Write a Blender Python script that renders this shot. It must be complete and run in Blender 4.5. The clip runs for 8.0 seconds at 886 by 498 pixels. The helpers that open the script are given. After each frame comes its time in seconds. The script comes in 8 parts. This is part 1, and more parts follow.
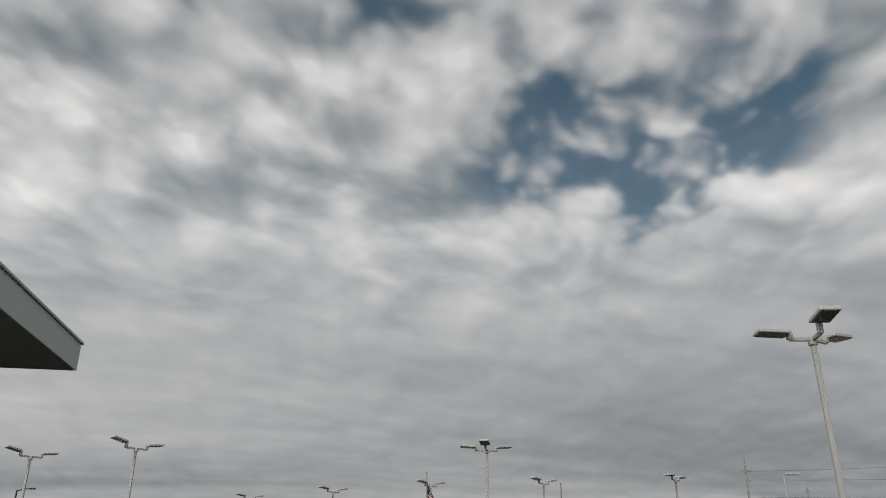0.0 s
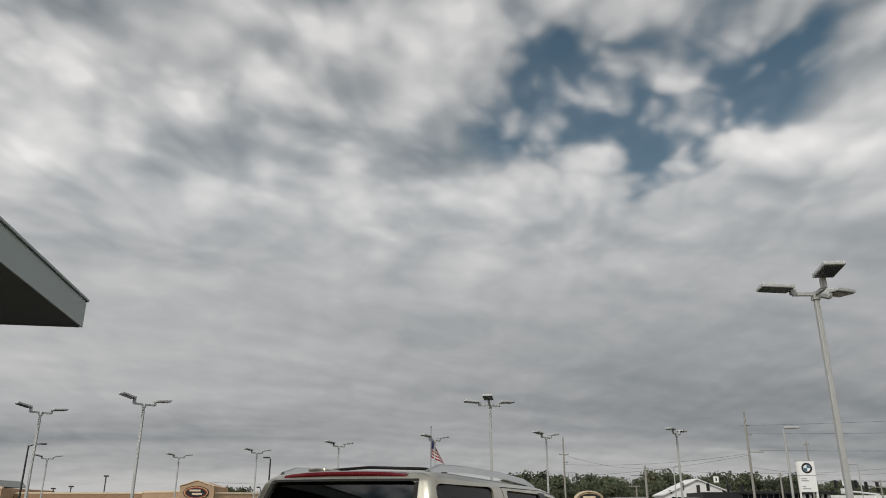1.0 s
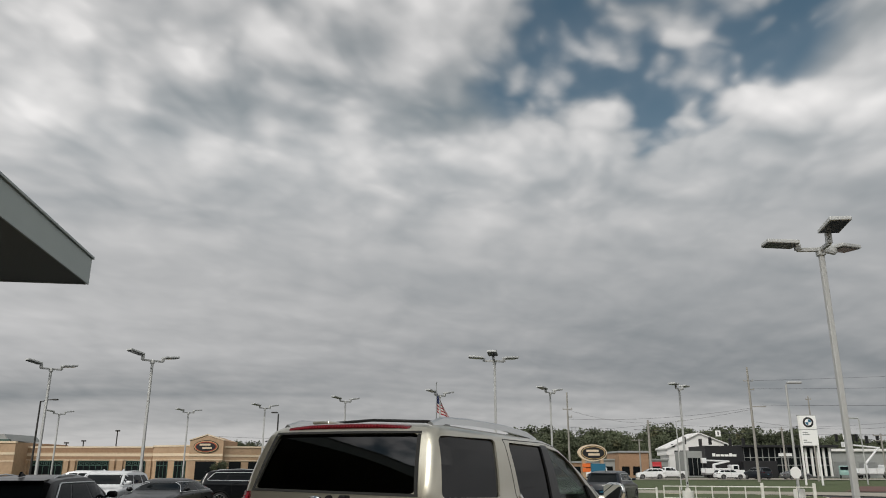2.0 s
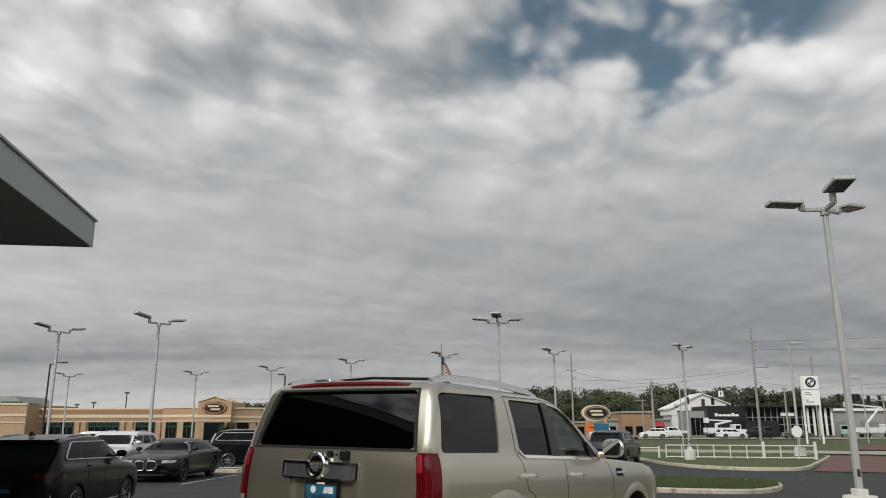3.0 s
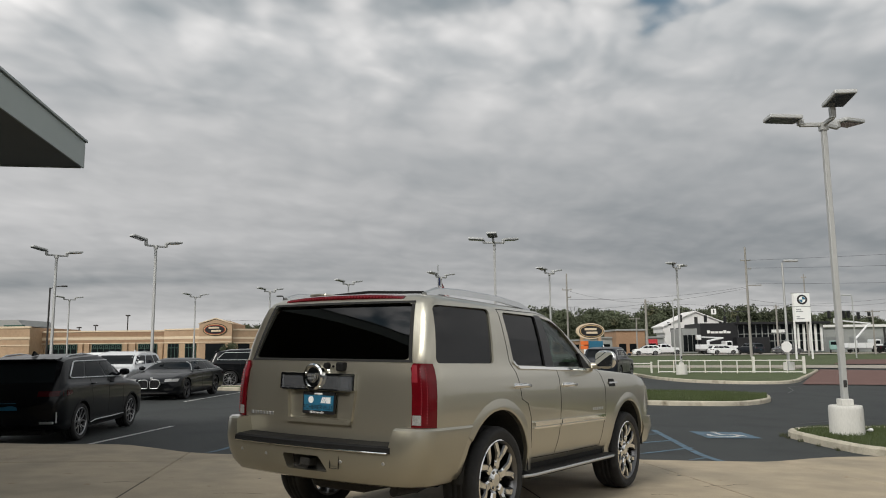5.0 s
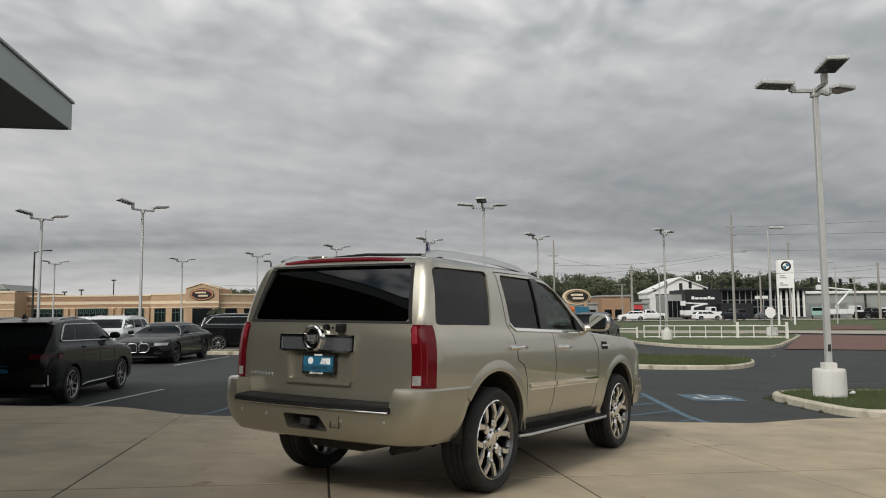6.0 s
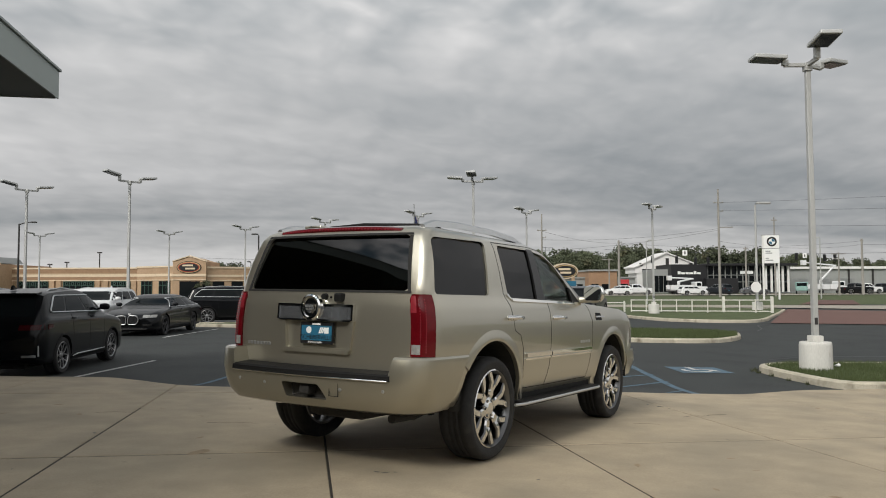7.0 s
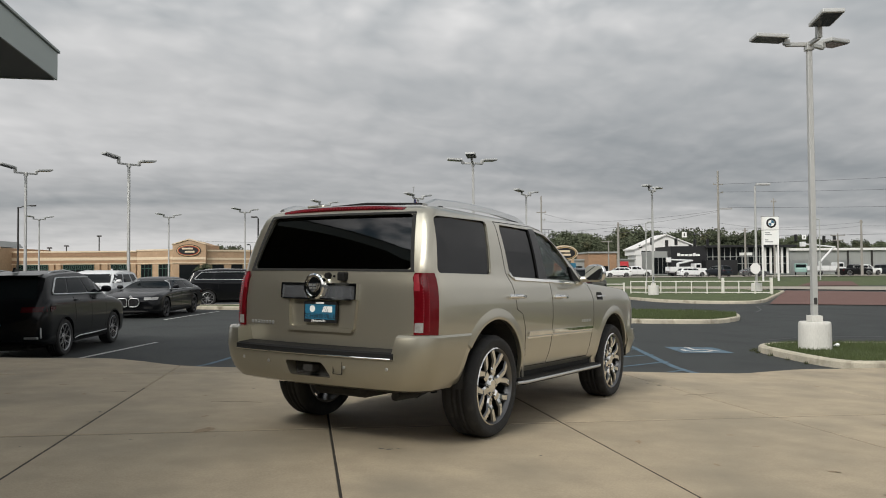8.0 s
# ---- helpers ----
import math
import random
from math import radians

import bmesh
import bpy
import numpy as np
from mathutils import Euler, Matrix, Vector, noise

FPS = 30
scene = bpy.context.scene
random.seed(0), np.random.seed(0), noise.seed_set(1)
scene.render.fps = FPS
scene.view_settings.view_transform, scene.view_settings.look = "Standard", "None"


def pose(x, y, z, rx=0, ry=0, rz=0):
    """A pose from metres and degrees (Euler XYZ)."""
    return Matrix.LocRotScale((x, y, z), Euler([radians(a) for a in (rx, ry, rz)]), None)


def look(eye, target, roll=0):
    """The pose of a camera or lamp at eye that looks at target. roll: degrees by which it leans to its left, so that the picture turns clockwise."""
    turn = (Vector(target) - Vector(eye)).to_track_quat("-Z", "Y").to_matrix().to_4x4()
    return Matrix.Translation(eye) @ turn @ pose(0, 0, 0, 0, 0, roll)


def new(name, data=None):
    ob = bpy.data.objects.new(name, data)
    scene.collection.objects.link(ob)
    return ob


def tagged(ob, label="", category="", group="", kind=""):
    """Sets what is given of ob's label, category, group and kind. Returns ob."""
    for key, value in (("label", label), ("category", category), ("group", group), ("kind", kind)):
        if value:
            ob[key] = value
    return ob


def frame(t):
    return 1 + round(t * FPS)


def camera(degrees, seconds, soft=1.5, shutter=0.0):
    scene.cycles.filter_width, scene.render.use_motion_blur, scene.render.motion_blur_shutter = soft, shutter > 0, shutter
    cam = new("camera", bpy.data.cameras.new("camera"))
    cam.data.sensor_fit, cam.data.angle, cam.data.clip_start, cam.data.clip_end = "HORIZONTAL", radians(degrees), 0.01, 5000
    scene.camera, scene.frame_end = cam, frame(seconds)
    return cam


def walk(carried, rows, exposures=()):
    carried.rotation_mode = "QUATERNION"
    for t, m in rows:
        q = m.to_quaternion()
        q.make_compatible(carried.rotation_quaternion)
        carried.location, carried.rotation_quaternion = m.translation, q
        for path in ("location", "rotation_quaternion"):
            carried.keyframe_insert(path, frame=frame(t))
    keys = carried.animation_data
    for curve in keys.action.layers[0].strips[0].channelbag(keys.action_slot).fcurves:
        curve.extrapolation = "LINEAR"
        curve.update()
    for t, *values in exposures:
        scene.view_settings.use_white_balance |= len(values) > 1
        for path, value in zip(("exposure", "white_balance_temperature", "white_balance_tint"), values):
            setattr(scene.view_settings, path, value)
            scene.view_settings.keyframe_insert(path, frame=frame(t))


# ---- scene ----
from mathutils import bvhtree

cam = camera(61.1, 8.0, soft=1.0)
PATH = [
    (0.0, (0.113, -0.087, 1.861), (0.196, 9.137, 5.723), 0.25),
    (0.5, (0.117, -0.068, 1.852), (0.180, 9.256, 5.466), 0.23),
    (1.0, (0.114, -0.044, 1.840), (0.158, 9.381, 5.180), 0.12),
    (1.5, (0.122, -0.027, 1.835), (0.137, 9.493, 4.896), 0.10),
    (3.0, (0.181, -0.014, 1.794), (0.096, 9.711, 4.121), -0.07),
    (3.5, (0.207, -0.004, 1.779), (0.105, 9.775, 3.866), -0.16),
    (4.0, (0.229, 0.017, 1.765), (0.126, 9.847, 3.601), -0.35),
    (4.5, (0.234, 0.016, 1.746), (0.144, 9.891, 3.320), -0.50),
    (5.0, (0.201, 0.025, 1.736), (0.157, 9.940, 3.042), -0.57),
    (6.5, (0.068, 0.008, 1.695), (0.287, 9.983, 2.362), -0.34),
    (7.0, (0.025, 0.019, 1.679), (0.315, 10.001, 2.186), -0.25),
    (7.5, (-0.021, 0.021, 1.661), (0.295, 10.009, 2.037), -0.28),
    (8.0, (0.000, 0.000, 1.650), (0.297, 9.992, 1.926), -0.41),
]
EXPOSURE = [(0.0, -0.42), (1.0, -0.36), (3.0, -0.26), (5.0, -0.18), (6.5, -0.15), (8.0, -0.03)]
walk(cam, [(t, look(eye, target, roll)) for t, eye, target, roll in PATH], EXPOSURE)

# ---- sky and sun ----
SUN_DIR = Vector((-0.43, -0.62, 0.655)).normalized()   # towards the sun
SUN_ELEV = math.asin(SUN_DIR.z)
SUN_ROT = math.atan2(SUN_DIR.x, SUN_DIR.y)


def build_world():
    w = bpy.data.worlds.new("cloudy_sky")
    scene.world = w
    w.use_nodes = True
    nt = w.node_tree
    nt.nodes.clear()
    N, L = nt.nodes.new, nt.links.new

    def math_node(op, a, b=None, c=None, clamp=False):
        n = N("ShaderNodeMath")
        n.operation, n.use_clamp = op, clamp
        for i, v in enumerate((a, b, c)):
            if v is None:
                continue
            if isinstance(v, (int, float)):
                n.inputs[i].default_value = v
            else:
                L(v, n.inputs[i])
        return n.outputs[0]

    def ramp(fac, stops):
        r = N("ShaderNodeValToRGB")
        els = r.color_ramp.elements
        while len(els) < len(stops):
            els.new(0.5)
        for e, (p, c) in zip(els, stops):
            e.position, e.color = p, (*c, 1) if len(c) == 3 else c
        L(fac, r.inputs[0])
        return r.outputs[0]

    def noise_node(vec, scale, detail, rough, dist=0.0):
        n = N("ShaderNodeTexNoise")
        n.inputs["Scale"].default_value, n.inputs["Detail"].default_value = scale, detail
        n.inputs["Roughness"].default_value, n.inputs["Distortion"].default_value = rough, dist
        L(vec, n.inputs["Vector"])
        return n.outputs["Fac"]

    tc = N("ShaderNodeTexCoord")
    sep = N("ShaderNodeSeparateXYZ")
    L(tc.outputs["Generated"], sep.inputs[0])
    x, y, z = sep.outputs

    def vec(a, b, c):
        n = N("ShaderNodeCombineXYZ")
        for i, v in enumerate((a, b, c)):
            L(v, n.inputs[i])
        return n.outputs[0]

    def moved(v, by):
        n = N("ShaderNodeVectorMath")
        n.operation = "ADD"
        L(v, n.inputs[0])
        n.inputs[1].default_value = by
        return n.outputs[0]

    def step(v, lo, hi):
        n = N("ShaderNodeMapRange")
        n.interpolation_type = "SMOOTHSTEP"
        n.inputs["From Min"].default_value, n.inputs["From Max"].default_value = lo, hi
        L(v, n.inputs["Value"])
        return n.outputs[0]

    def puff_depth(v):
        """Depth of the heaped layer: soft rounded cells broken up by finer wisps."""
        warp = N("ShaderNodeTexNoise")
        warp.inputs["Scale"].default_value, warp.inputs["Detail"].default_value = 3.2, 3
        L(v, warp.inputs["Vector"])
        push = N("ShaderNodeVectorMath")
        push.operation = "MULTIPLY_ADD"
        L(warp.outputs["Color"], push.inputs[0])
        push.inputs[1].default_value = (0.24, 0.24, 0.0)
        L(v, push.inputs[2])
        cell = N("ShaderNodeTexVoronoi")
        cell.feature = "SMOOTH_F1"
        cell.inputs["Scale"].default_value, cell.inputs["Smoothness"].default_value, cell.inputs["Detail"].default_value = 5.4, 0.55, 2.0
        L(push.outputs[0], cell.inputs["Vector"])
        body = math_node("MULTIPLY", math_node("SUBTRACT", 1.0, cell.outputs["Distance"]), 0.42)
        return math_node("ADD", body, math_node("MULTIPLY", noise_node(v, 3.4, 5, 0.44, 0.15), 0.58))

    # the deck lies level overhead, so cells shrink into long streaks towards the horizon
    over = math_node("DIVIDE", 1.0, math_node("ADD", math_node("MAXIMUM", z, 0.0), 0.15))
    u, v = math_node("MULTIPLY", x, over), math_node("MULTIPLY", y, over)
    v = math_node("MULTIPLY_ADD", u, -0.20, v)
    none = math_node("MULTIPLY", x, 0.0)
    heap = moved(vec(u, math_node("MULTIPLY", v, 0.80), none), (3.1, 1.7, 0.0))
    depth = puff_depth(heap)
    lit = math_node("SUBTRACT", depth, puff_depth(moved(heap, (-0.035, -0.075, 0.0))))
    band = noise_node(moved(vec(math_node("MULTIPLY", u, 0.26), v, none), (7.3, 2.2, 0.0)), 0.72, 4, 0.50, 0.4)
    fine_streak = noise_node(moved(vec(math_node("MULTIPLY", u, 0.34), v, none), (1.3, 8.2, 0.0)), 3.4, 5, 0.55, 0.5)
    high = step(z, 0.24, 0.56)
    low_shade = math_node("ADD", math_node("MULTIPLY", math_node("SUBTRACT", band, 0.5), 1.15), math_node("MULTIPLY", math_node("SUBTRACT", fine_streak, 0.5), 0.07))
    high_shade = math_node("ADD", math_node("MULTIPLY", math_node("SUBTRACT", depth, 0.52), 0.85), math_node("MULTIPLY", lit, 0.90))
    both = math_node("ADD", math_node("MULTIPLY", high_shade, math_node("MULTIPLY_ADD", high, 0.84, 0.13)), math_node("MULTIPLY", low_shade, math_node("MULTIPLY_ADD", high, -0.45, 1.0)))
    shade = math_node("ADD", both, 0.635)
    # blue shows between the heaps overhead and to the right
    toward = N("ShaderNodeVectorMath")
    toward.operation = "DOT_PRODUCT"
    L(tc.outputs["Generated"], toward.inputs[0])
    toward.inputs[1].default_value = Vector((0.225, 0.77, 0.59)).normalized()
    gap = step(toward.outputs["Value"], 0.955, 0.992)
    gap = math_node("MAXIMUM", gap, math_node("MULTIPLY", step(z, 0.53, 0.66), 0.62))
    cover = math_node("SUBTRACT", math_node("MULTIPLY_ADD", depth, 1.5, 0.20), math_node("MULTIPLY", gap, 0.165))
    open_sky = math_node("MULTIPLY", math_node("SUBTRACT", 1.0, step(cover, 0.36, 0.62)), step(gap, 0.05, 0.55))
    mask = math_node("SUBTRACT", 1.0, math_node("MULTIPLY", open_sky, 0.86))
    cloud = ramp(shade, [(0.12, (0.20, 0.24, 0.27)), (0.25, (0.27, 0.30, 0.32)), (0.40, (0.38, 0.40, 0.415)), (0.56, (0.545, 0.55, 0.555)), (0.80, (0.80, 0.79, 0.785))])
    # the far deck is seen through its own shade
    low_deck = ramp(z, [(0.0, (0.82, 0.82, 0.81)), (0.13, (0.82, 0.83, 0.84)), (0.27, (1.10, 1.10, 1.10)), (0.39, (1.40, 1.39, 1.38)), (0.54, (1.08, 1.08, 1.08))])
    deck = N("ShaderNodeMix")
    deck.data_type, deck.blend_type = "RGBA", "MULTIPLY"
    deck.inputs[0].default_value = 1.0
    L(cloud, deck.inputs[6])
    L(low_deck, deck.inputs[7])
    cloud = deck.outputs[2]
    # the deck brightens round the veiled sun, high behind the viewer
    dot = N("ShaderNodeVectorMath")
    dot.operation = "DOT_PRODUCT"
    L(tc.outputs["Generated"], dot.inputs[0])
    dot.inputs[1].default_value = SUN_DIR
    veil = math_node("MULTIPLY_ADD", step(dot.outputs["Value"], 0.70, 1.0), 2.0, 1.0)
    bright = N("ShaderNodeVectorMath")
    bright.operation = "SCALE"
    L(cloud, bright.inputs[0])
    L(veil, bright.inputs["Scale"])
    cloud = bright.outputs[0]
    sky = N("ShaderNodeTexSky")
    sky.sky_type, sky.sun_disc = "NISHITA", False
    sky.sun_elevation, sky.sun_rotation = SUN_ELEV, SUN_ROT
    sky_dim = N("ShaderNodeMix")
    sky_dim.data_type, sky_dim.blend_type = "RGBA", "MULTIPLY"
    sky_dim.inputs[0].default_value = 1.0
    L(sky.outputs[0], sky_dim.inputs[6])
    sky_dim.inputs[7].default_value = (0.060, 0.078, 0.070, 1)
    mix = N("ShaderNodeMix")
    mix.data_type = "RGBA"
    L(mask, mix.inputs[0])
    L(sky_dim.outputs[2], mix.inputs[6])
    L(cloud, mix.inputs[7])
    bg = N("ShaderNodeBackground")
    bg.inputs[1].default_value = 1.0
    L(mix.outputs[2], bg.inputs[0])
    out = N("ShaderNodeOutputWorld")
    L(bg.outputs[0], out.inputs[0])


build_world()
sun_data = bpy.data.lights.new("sun", "SUN")
sun_data.energy, sun_data.angle, sun_data.color = 2.15, radians(14), (1.0, 0.95, 0.87)
sun = new("sun", sun_data)
sun.matrix_world = look((0, 0, 60), Vector((0, 0, 60)) - SUN_DIR)

# ---- materials ----


def mat(name, base, rough=0.6, metal=0.0, var=0.25, scale=8.0, fine=60.0, bump=0.2, coat=0.0, spec=0.5, stain=None, rnd=0.0, streak=None):
    """A surface with variation at two scales; stain: (colour, scale, low, high) patches; rnd: brightness spread between pieces."""
    m = bpy.data.materials.new(name)
    m.use_nodes = True
    nt = m.node_tree
    N, L = nt.nodes.new, nt.links.new
    b = nt.nodes["Principled BSDF"]
    b.inputs["Roughness"].default_value, b.inputs["Metallic"].default_value = rough, metal
    b.inputs["Coat Weight"].default_value, b.inputs["Coat Roughness"].default_value = coat, 0.04
    b.inputs["Specular IOR Level"].default_value = spec
    tc = N("ShaderNodeTexCoord")
    mp = N("ShaderNodeMapping")
    L(tc.outputs["Object"], mp.inputs[0])
    if streak:
        mp.inputs["Scale"].default_value = streak
    big, small = N("ShaderNodeTexNoise"), N("ShaderNodeTexNoise")
    for n, s, d in ((big, scale, 4), (small, fine, 3)):
        L(mp.outputs[0], n.inputs["Vector"])
        n.inputs["Scale"].default_value, n.inputs["Detail"].default_value = s, d
    add = N("ShaderNodeMath")
    add.operation = "ADD"
    L(big.outputs["Fac"], add.inputs[0])
    L(small.outputs["Fac"], add.inputs[1])
    rng = N("ShaderNodeMapRange")
    rng.inputs["From Min"].default_value, rng.inputs["From Max"].default_value = 0.6, 1.4
    rng.inputs["To Min"].default_value, rng.inputs["To Max"].default_value = 1 - var, 1 + var
    L(add.outputs[0], rng.inputs["Value"])
    value = rng.outputs[0]
    if rnd:
        info = N("ShaderNodeObjectInfo")
        r2 = N("ShaderNodeMapRange")
        r2.inputs["To Min"].default_value, r2.inputs["To Max"].default_value = 1 - rnd, 1 + rnd
        L(info.outputs["Random"], r2.inputs["Value"])
        mul = N("ShaderNodeMath")
        mul.operation = "MULTIPLY"
        L(value, mul.inputs[0])
        L(r2.outputs[0], mul.inputs[1])
        value = mul.outputs[0]
    hsv = N("ShaderNodeHueSaturation")
    hsv.inputs["Color"].default_value = (*base, 1)
    L(value, hsv.inputs["Value"])
    colour = hsv.outputs[0]
    if stain:
        col, sc, lo, hi = stain
        st = N("ShaderNodeTexNoise")
        L(mp.outputs[0], st.inputs["Vector"])
        st.inputs["Scale"].default_value, st.inputs["Detail"].default_value = sc, 6
        sr = N("ShaderNodeMapRange")
        sr.inputs["From Min"].default_value, sr.inputs["From Max"].default_value = lo, hi
        L(st.outputs["Fac"], sr.inputs["Value"])
        mx = N("ShaderNodeMix")
        mx.data_type = "RGBA"
        L(sr.outputs[0], mx.inputs[0])
        L(colour, mx.inputs[6])
        mx.inputs[7].default_value = (*col, 1)
        colour = mx.outputs[2]
    L(colour, b.inputs["Base Color"])
    if bump:
        bp = N("ShaderNodeBump")
        bp.inputs["Strength"].default_value, bp.inputs["Distance"].default_value = bump, 0.01
        L(add.outputs[0], bp.inputs["Height"])
        L(bp.outputs[0], b.inputs["Normal"])
    return m


def glass_mat(name, tint, clear, rough=0.01):
    """Window glass: a dark or clear pane that mirrors by its Fresnel gloss."""
    m = bpy.data.materials.new(name)
    m.use_nodes = True
    nt = m.node_tree
    N, L = nt.nodes.new, nt.links.new
    nt.nodes.remove(nt.nodes["Principled BSDF"])
    tr, gl, mx, fr = N("ShaderNodeBsdfTransparent"), N("ShaderNodeBsdfGlossy"), N("ShaderNodeMixShader"), N("ShaderNodeLayerWeight")
    rise = N("ShaderNodeMath")
    rise.operation = "POWER"
    rise.inputs[1].default_value = 4.0
    gain = N("ShaderNodeMath")
    gain.operation = "MULTIPLY_ADD"
    gain.inputs[1].default_value, gain.inputs[2].default_value = 0.36, 0.060
    tr.inputs[0].default_value = (*[v * clear for v in tint], 1)
    gl.inputs["Roughness"].default_value = rough
    fr.inputs["Blend"].default_value = 0.5
    L(fr.outputs["Facing"], rise.inputs[0])
    L(rise.outputs[0], gain.inputs[0])
    L(gain.outputs[0], mx.inputs[0])
    L(tr.outputs[0], mx.inputs[1])
    L(gl.outputs[0], mx.inputs[2])
    L(mx.outputs[0], nt.nodes["Material Output"].inputs[0])
    return m


M_PAINT = mat("champagne_metallic_paint", (0.47, 0.445, 0.365), 0.30, 0.82, 0.035, 2.0, 900.0, 0.01, coat=1.0)
# same champagne paint with the bumpers' shade put into a darker base
M_PAINT_SHADED = mat("champagne_paint_shaded", (0.40, 0.378, 0.305), 0.32, 0.82, 0.04, 2.0, 900.0, 0.01, coat=0.9)
M_BLACK_PAINT = mat("black_metallic_paint", (0.0035, 0.004, 0.005), 0.3, 0.0, 0.1, 2.0, 700.0, 0.0, coat=0.42, spec=0.1)
M_NAVY_PAINT = mat("dark_blue_paint", (0.010, 0.013, 0.018), 0.3, 0.0, 0.1, 2.0, 700.0, 0.0, coat=0.35, spec=0.2)
M_WHITE_PAINT = mat("white_paint", (0.72, 0.73, 0.73), 0.3, 0.0, 0.04, 2.0, 500.0, 0.0, coat=1.0)
M_GREY_PAINT = mat("grey_metallic_paint", (0.12, 0.125, 0.13), 0.3, 0.5, 0.05, 2.0, 500.0, 0.0, coat=1.0)
M_TEAL_PAINT = mat("pale_green_paint", (0.22, 0.36, 0.33), 0.35, 0.0, 0.05, 2.0, 500.0, 0.0, coat=0.6)
M_RED_PAINT = mat("red_paint", (0.42, 0.03, 0.035), 0.4, 0.0, 0.08, 2.0, 300.0, 0.0, coat=0.6)
M_TINT = glass_mat("tinted_glass", (0.50, 0.6, 0.64), 0.10)
M_CLEAR = glass_mat("clear_glass", (0.78, 0.86, 0.84), 0.78)
M_DARKGLASS = mat("dark_window_glass", (0.008, 0.010, 0.011), 0.03, 0.0, 0.1, 3.0, 40.0, 0.0, coat=0.0, spec=0.09)
M_CHROME = mat("chrome", (0.78, 0.78, 0.76), 0.06, 1.0, 0.03, 5.0, 200.0, 0.0)
M_SATIN = mat("satin_aluminium", (0.62, 0.63, 0.63), 0.42, 1.0, 0.06, 6.0, 200.0, 0.02)
M_SMOKE = mat("smoked_chrome", (0.42, 0.44, 0.47), 0.10, 0.85, 0.08, 6.0, 200.0, 0.0, coat=0.4)
M_TYRE = mat("tyre_rubber", (0.016, 0.016, 0.016), 0.8, 0.0, 0.25, 14.0, 120.0, 0.25, stain=((0.045, 0.042, 0.038), 9.0, 0.55, 0.85))
M_PLASTIC = mat("black_plastic", (0.008, 0.008, 0.008), 0.6, 0.0, 0.2, 10.0, 300.0, 0.08, spec=0.22)
M_UNDER = mat("dirty_underbody", (0.02, 0.019, 0.017), 0.85, 0.0, 0.4, 6.0, 40.0, 0.4)
M_SEAT = mat("dark_leather", (0.035, 0.03, 0.026), 0.5, 0.0, 0.2, 8.0, 150.0, 0.15)
M_SEAM = mat("panel_gap", (0.012, 0.012, 0.011), 0.8, 0.0, 0.1)
M_REDLENS = mat("red_lamp_lens", (0.10, 0.003, 0.006), 0.12, 0.0, 0.18, 14.0, 120.0, 0.03, coat=0.3, spec=0.2)
M_REDDARK = mat("dark_red_lens", (0.045, 0.004, 0.006), 0.25, 0.0, 0.15, 14.0, 120.0, 0.0, coat=0.15, spec=0.2)
M_REDLED = mat("red_lamp_beads", (0.24, 0.022, 0.032), 0.2, 0.0, 0.2, 30.0, 200.0, 0.0, coat=0.5)
M_CLEARLENS = mat("clear_lamp_lens", (0.30, 0.30, 0.29), 0.12, 0.1, 0.3, 30.0, 120.0, 0.15, coat=1.0)
M_RIMDARK = mat("dark_alloy", (0.05, 0.05, 0.052), 0.35, 0.7, 0.15, 10.0, 100.0, 0.02)
M_RIMSHADE = mat("shaded_rim_flank", (0.16, 0.16, 0.16), 0.28, 1.0, 0.1, 10.0, 100.0, 0.02)
M_ALLOY = mat("machined_alloy", (0.30, 0.30, 0.30), 0.35, 0.9, 0.1, 10.0, 100.0, 0.02)
M_CONCRETE = mat("apron_concrete", (0.385, 0.318, 0.222), 0.8, 0.0, 0.17, 3.4, 70.0, 0.28, stain=((0.27, 0.232, 0.168), 1.1, 0.46, 0.74), rnd=0.04)
M_KERB = mat("kerb_concrete", (0.47, 0.43, 0.34), 0.85, 0.0, 0.22, 3.0, 40.0, 0.35, stain=((0.20, 0.17, 0.12), 2.5, 0.55, 0.75), rnd=0.06)
M_BASE = mat("pole_base_concrete", (0.60, 0.59, 0.55), 0.85, 0.0, 0.12, 3.0, 50.0, 0.3, stain=((0.30, 0.25, 0.18), 3.2, 0.60, 0.75), streak=(1, 1, 0.3))
M_ASPHALT = mat("asphalt", (0.029, 0.033, 0.032), 0.80, 0.0, 0.26, 0.45, 60.0, 0.35, stain=((0.020, 0.022, 0.022), 0.7, 0.48, 0.66))
M_TAR = mat("tar_seal", (0.014, 0.014, 0.015), 0.5, 0.0, 0.2)
M_DIRT = mat("joint_dirt", (0.028, 0.024, 0.018), 0.95, 0.0, 0.3, 8.0, 90.0, 0.3)
M_ROAD = mat("road_concrete", (0.34, 0.31, 0.26), 0.9, 0.0, 0.12, 0.5, 30.0, 0.2)
M_PAVER = mat("red_paving", (0.130, 0.068, 0.055), 0.9, 0.0, 0.2, 2.0, 30.0, 0.3, rnd=0.12)
M_LINE = mat("white_line_paint", (0.52, 0.52, 0.50), 0.8, 0.0, 0.2, 4.0, 60.0, 0.2, stain=((0.10, 0.10, 0.10), 7.0, 0.55, 0.75))
M_BLUELINE = mat("blue_line_paint", (0.085, 0.145, 0.195), 0.8, 0.0, 0.2, 4.0, 60.0, 0.2, stain=((0.065, 0.075, 0.08), 7.0, 0.52, 0.72))
M_GRASS = mat("grass", (0.064, 0.086, 0.027), 0.9, 0.0, 0.35, 1.3, 45.0, 0.7, stain=((0.088, 0.088, 0.036), 0.9, 0.55, 0.8))
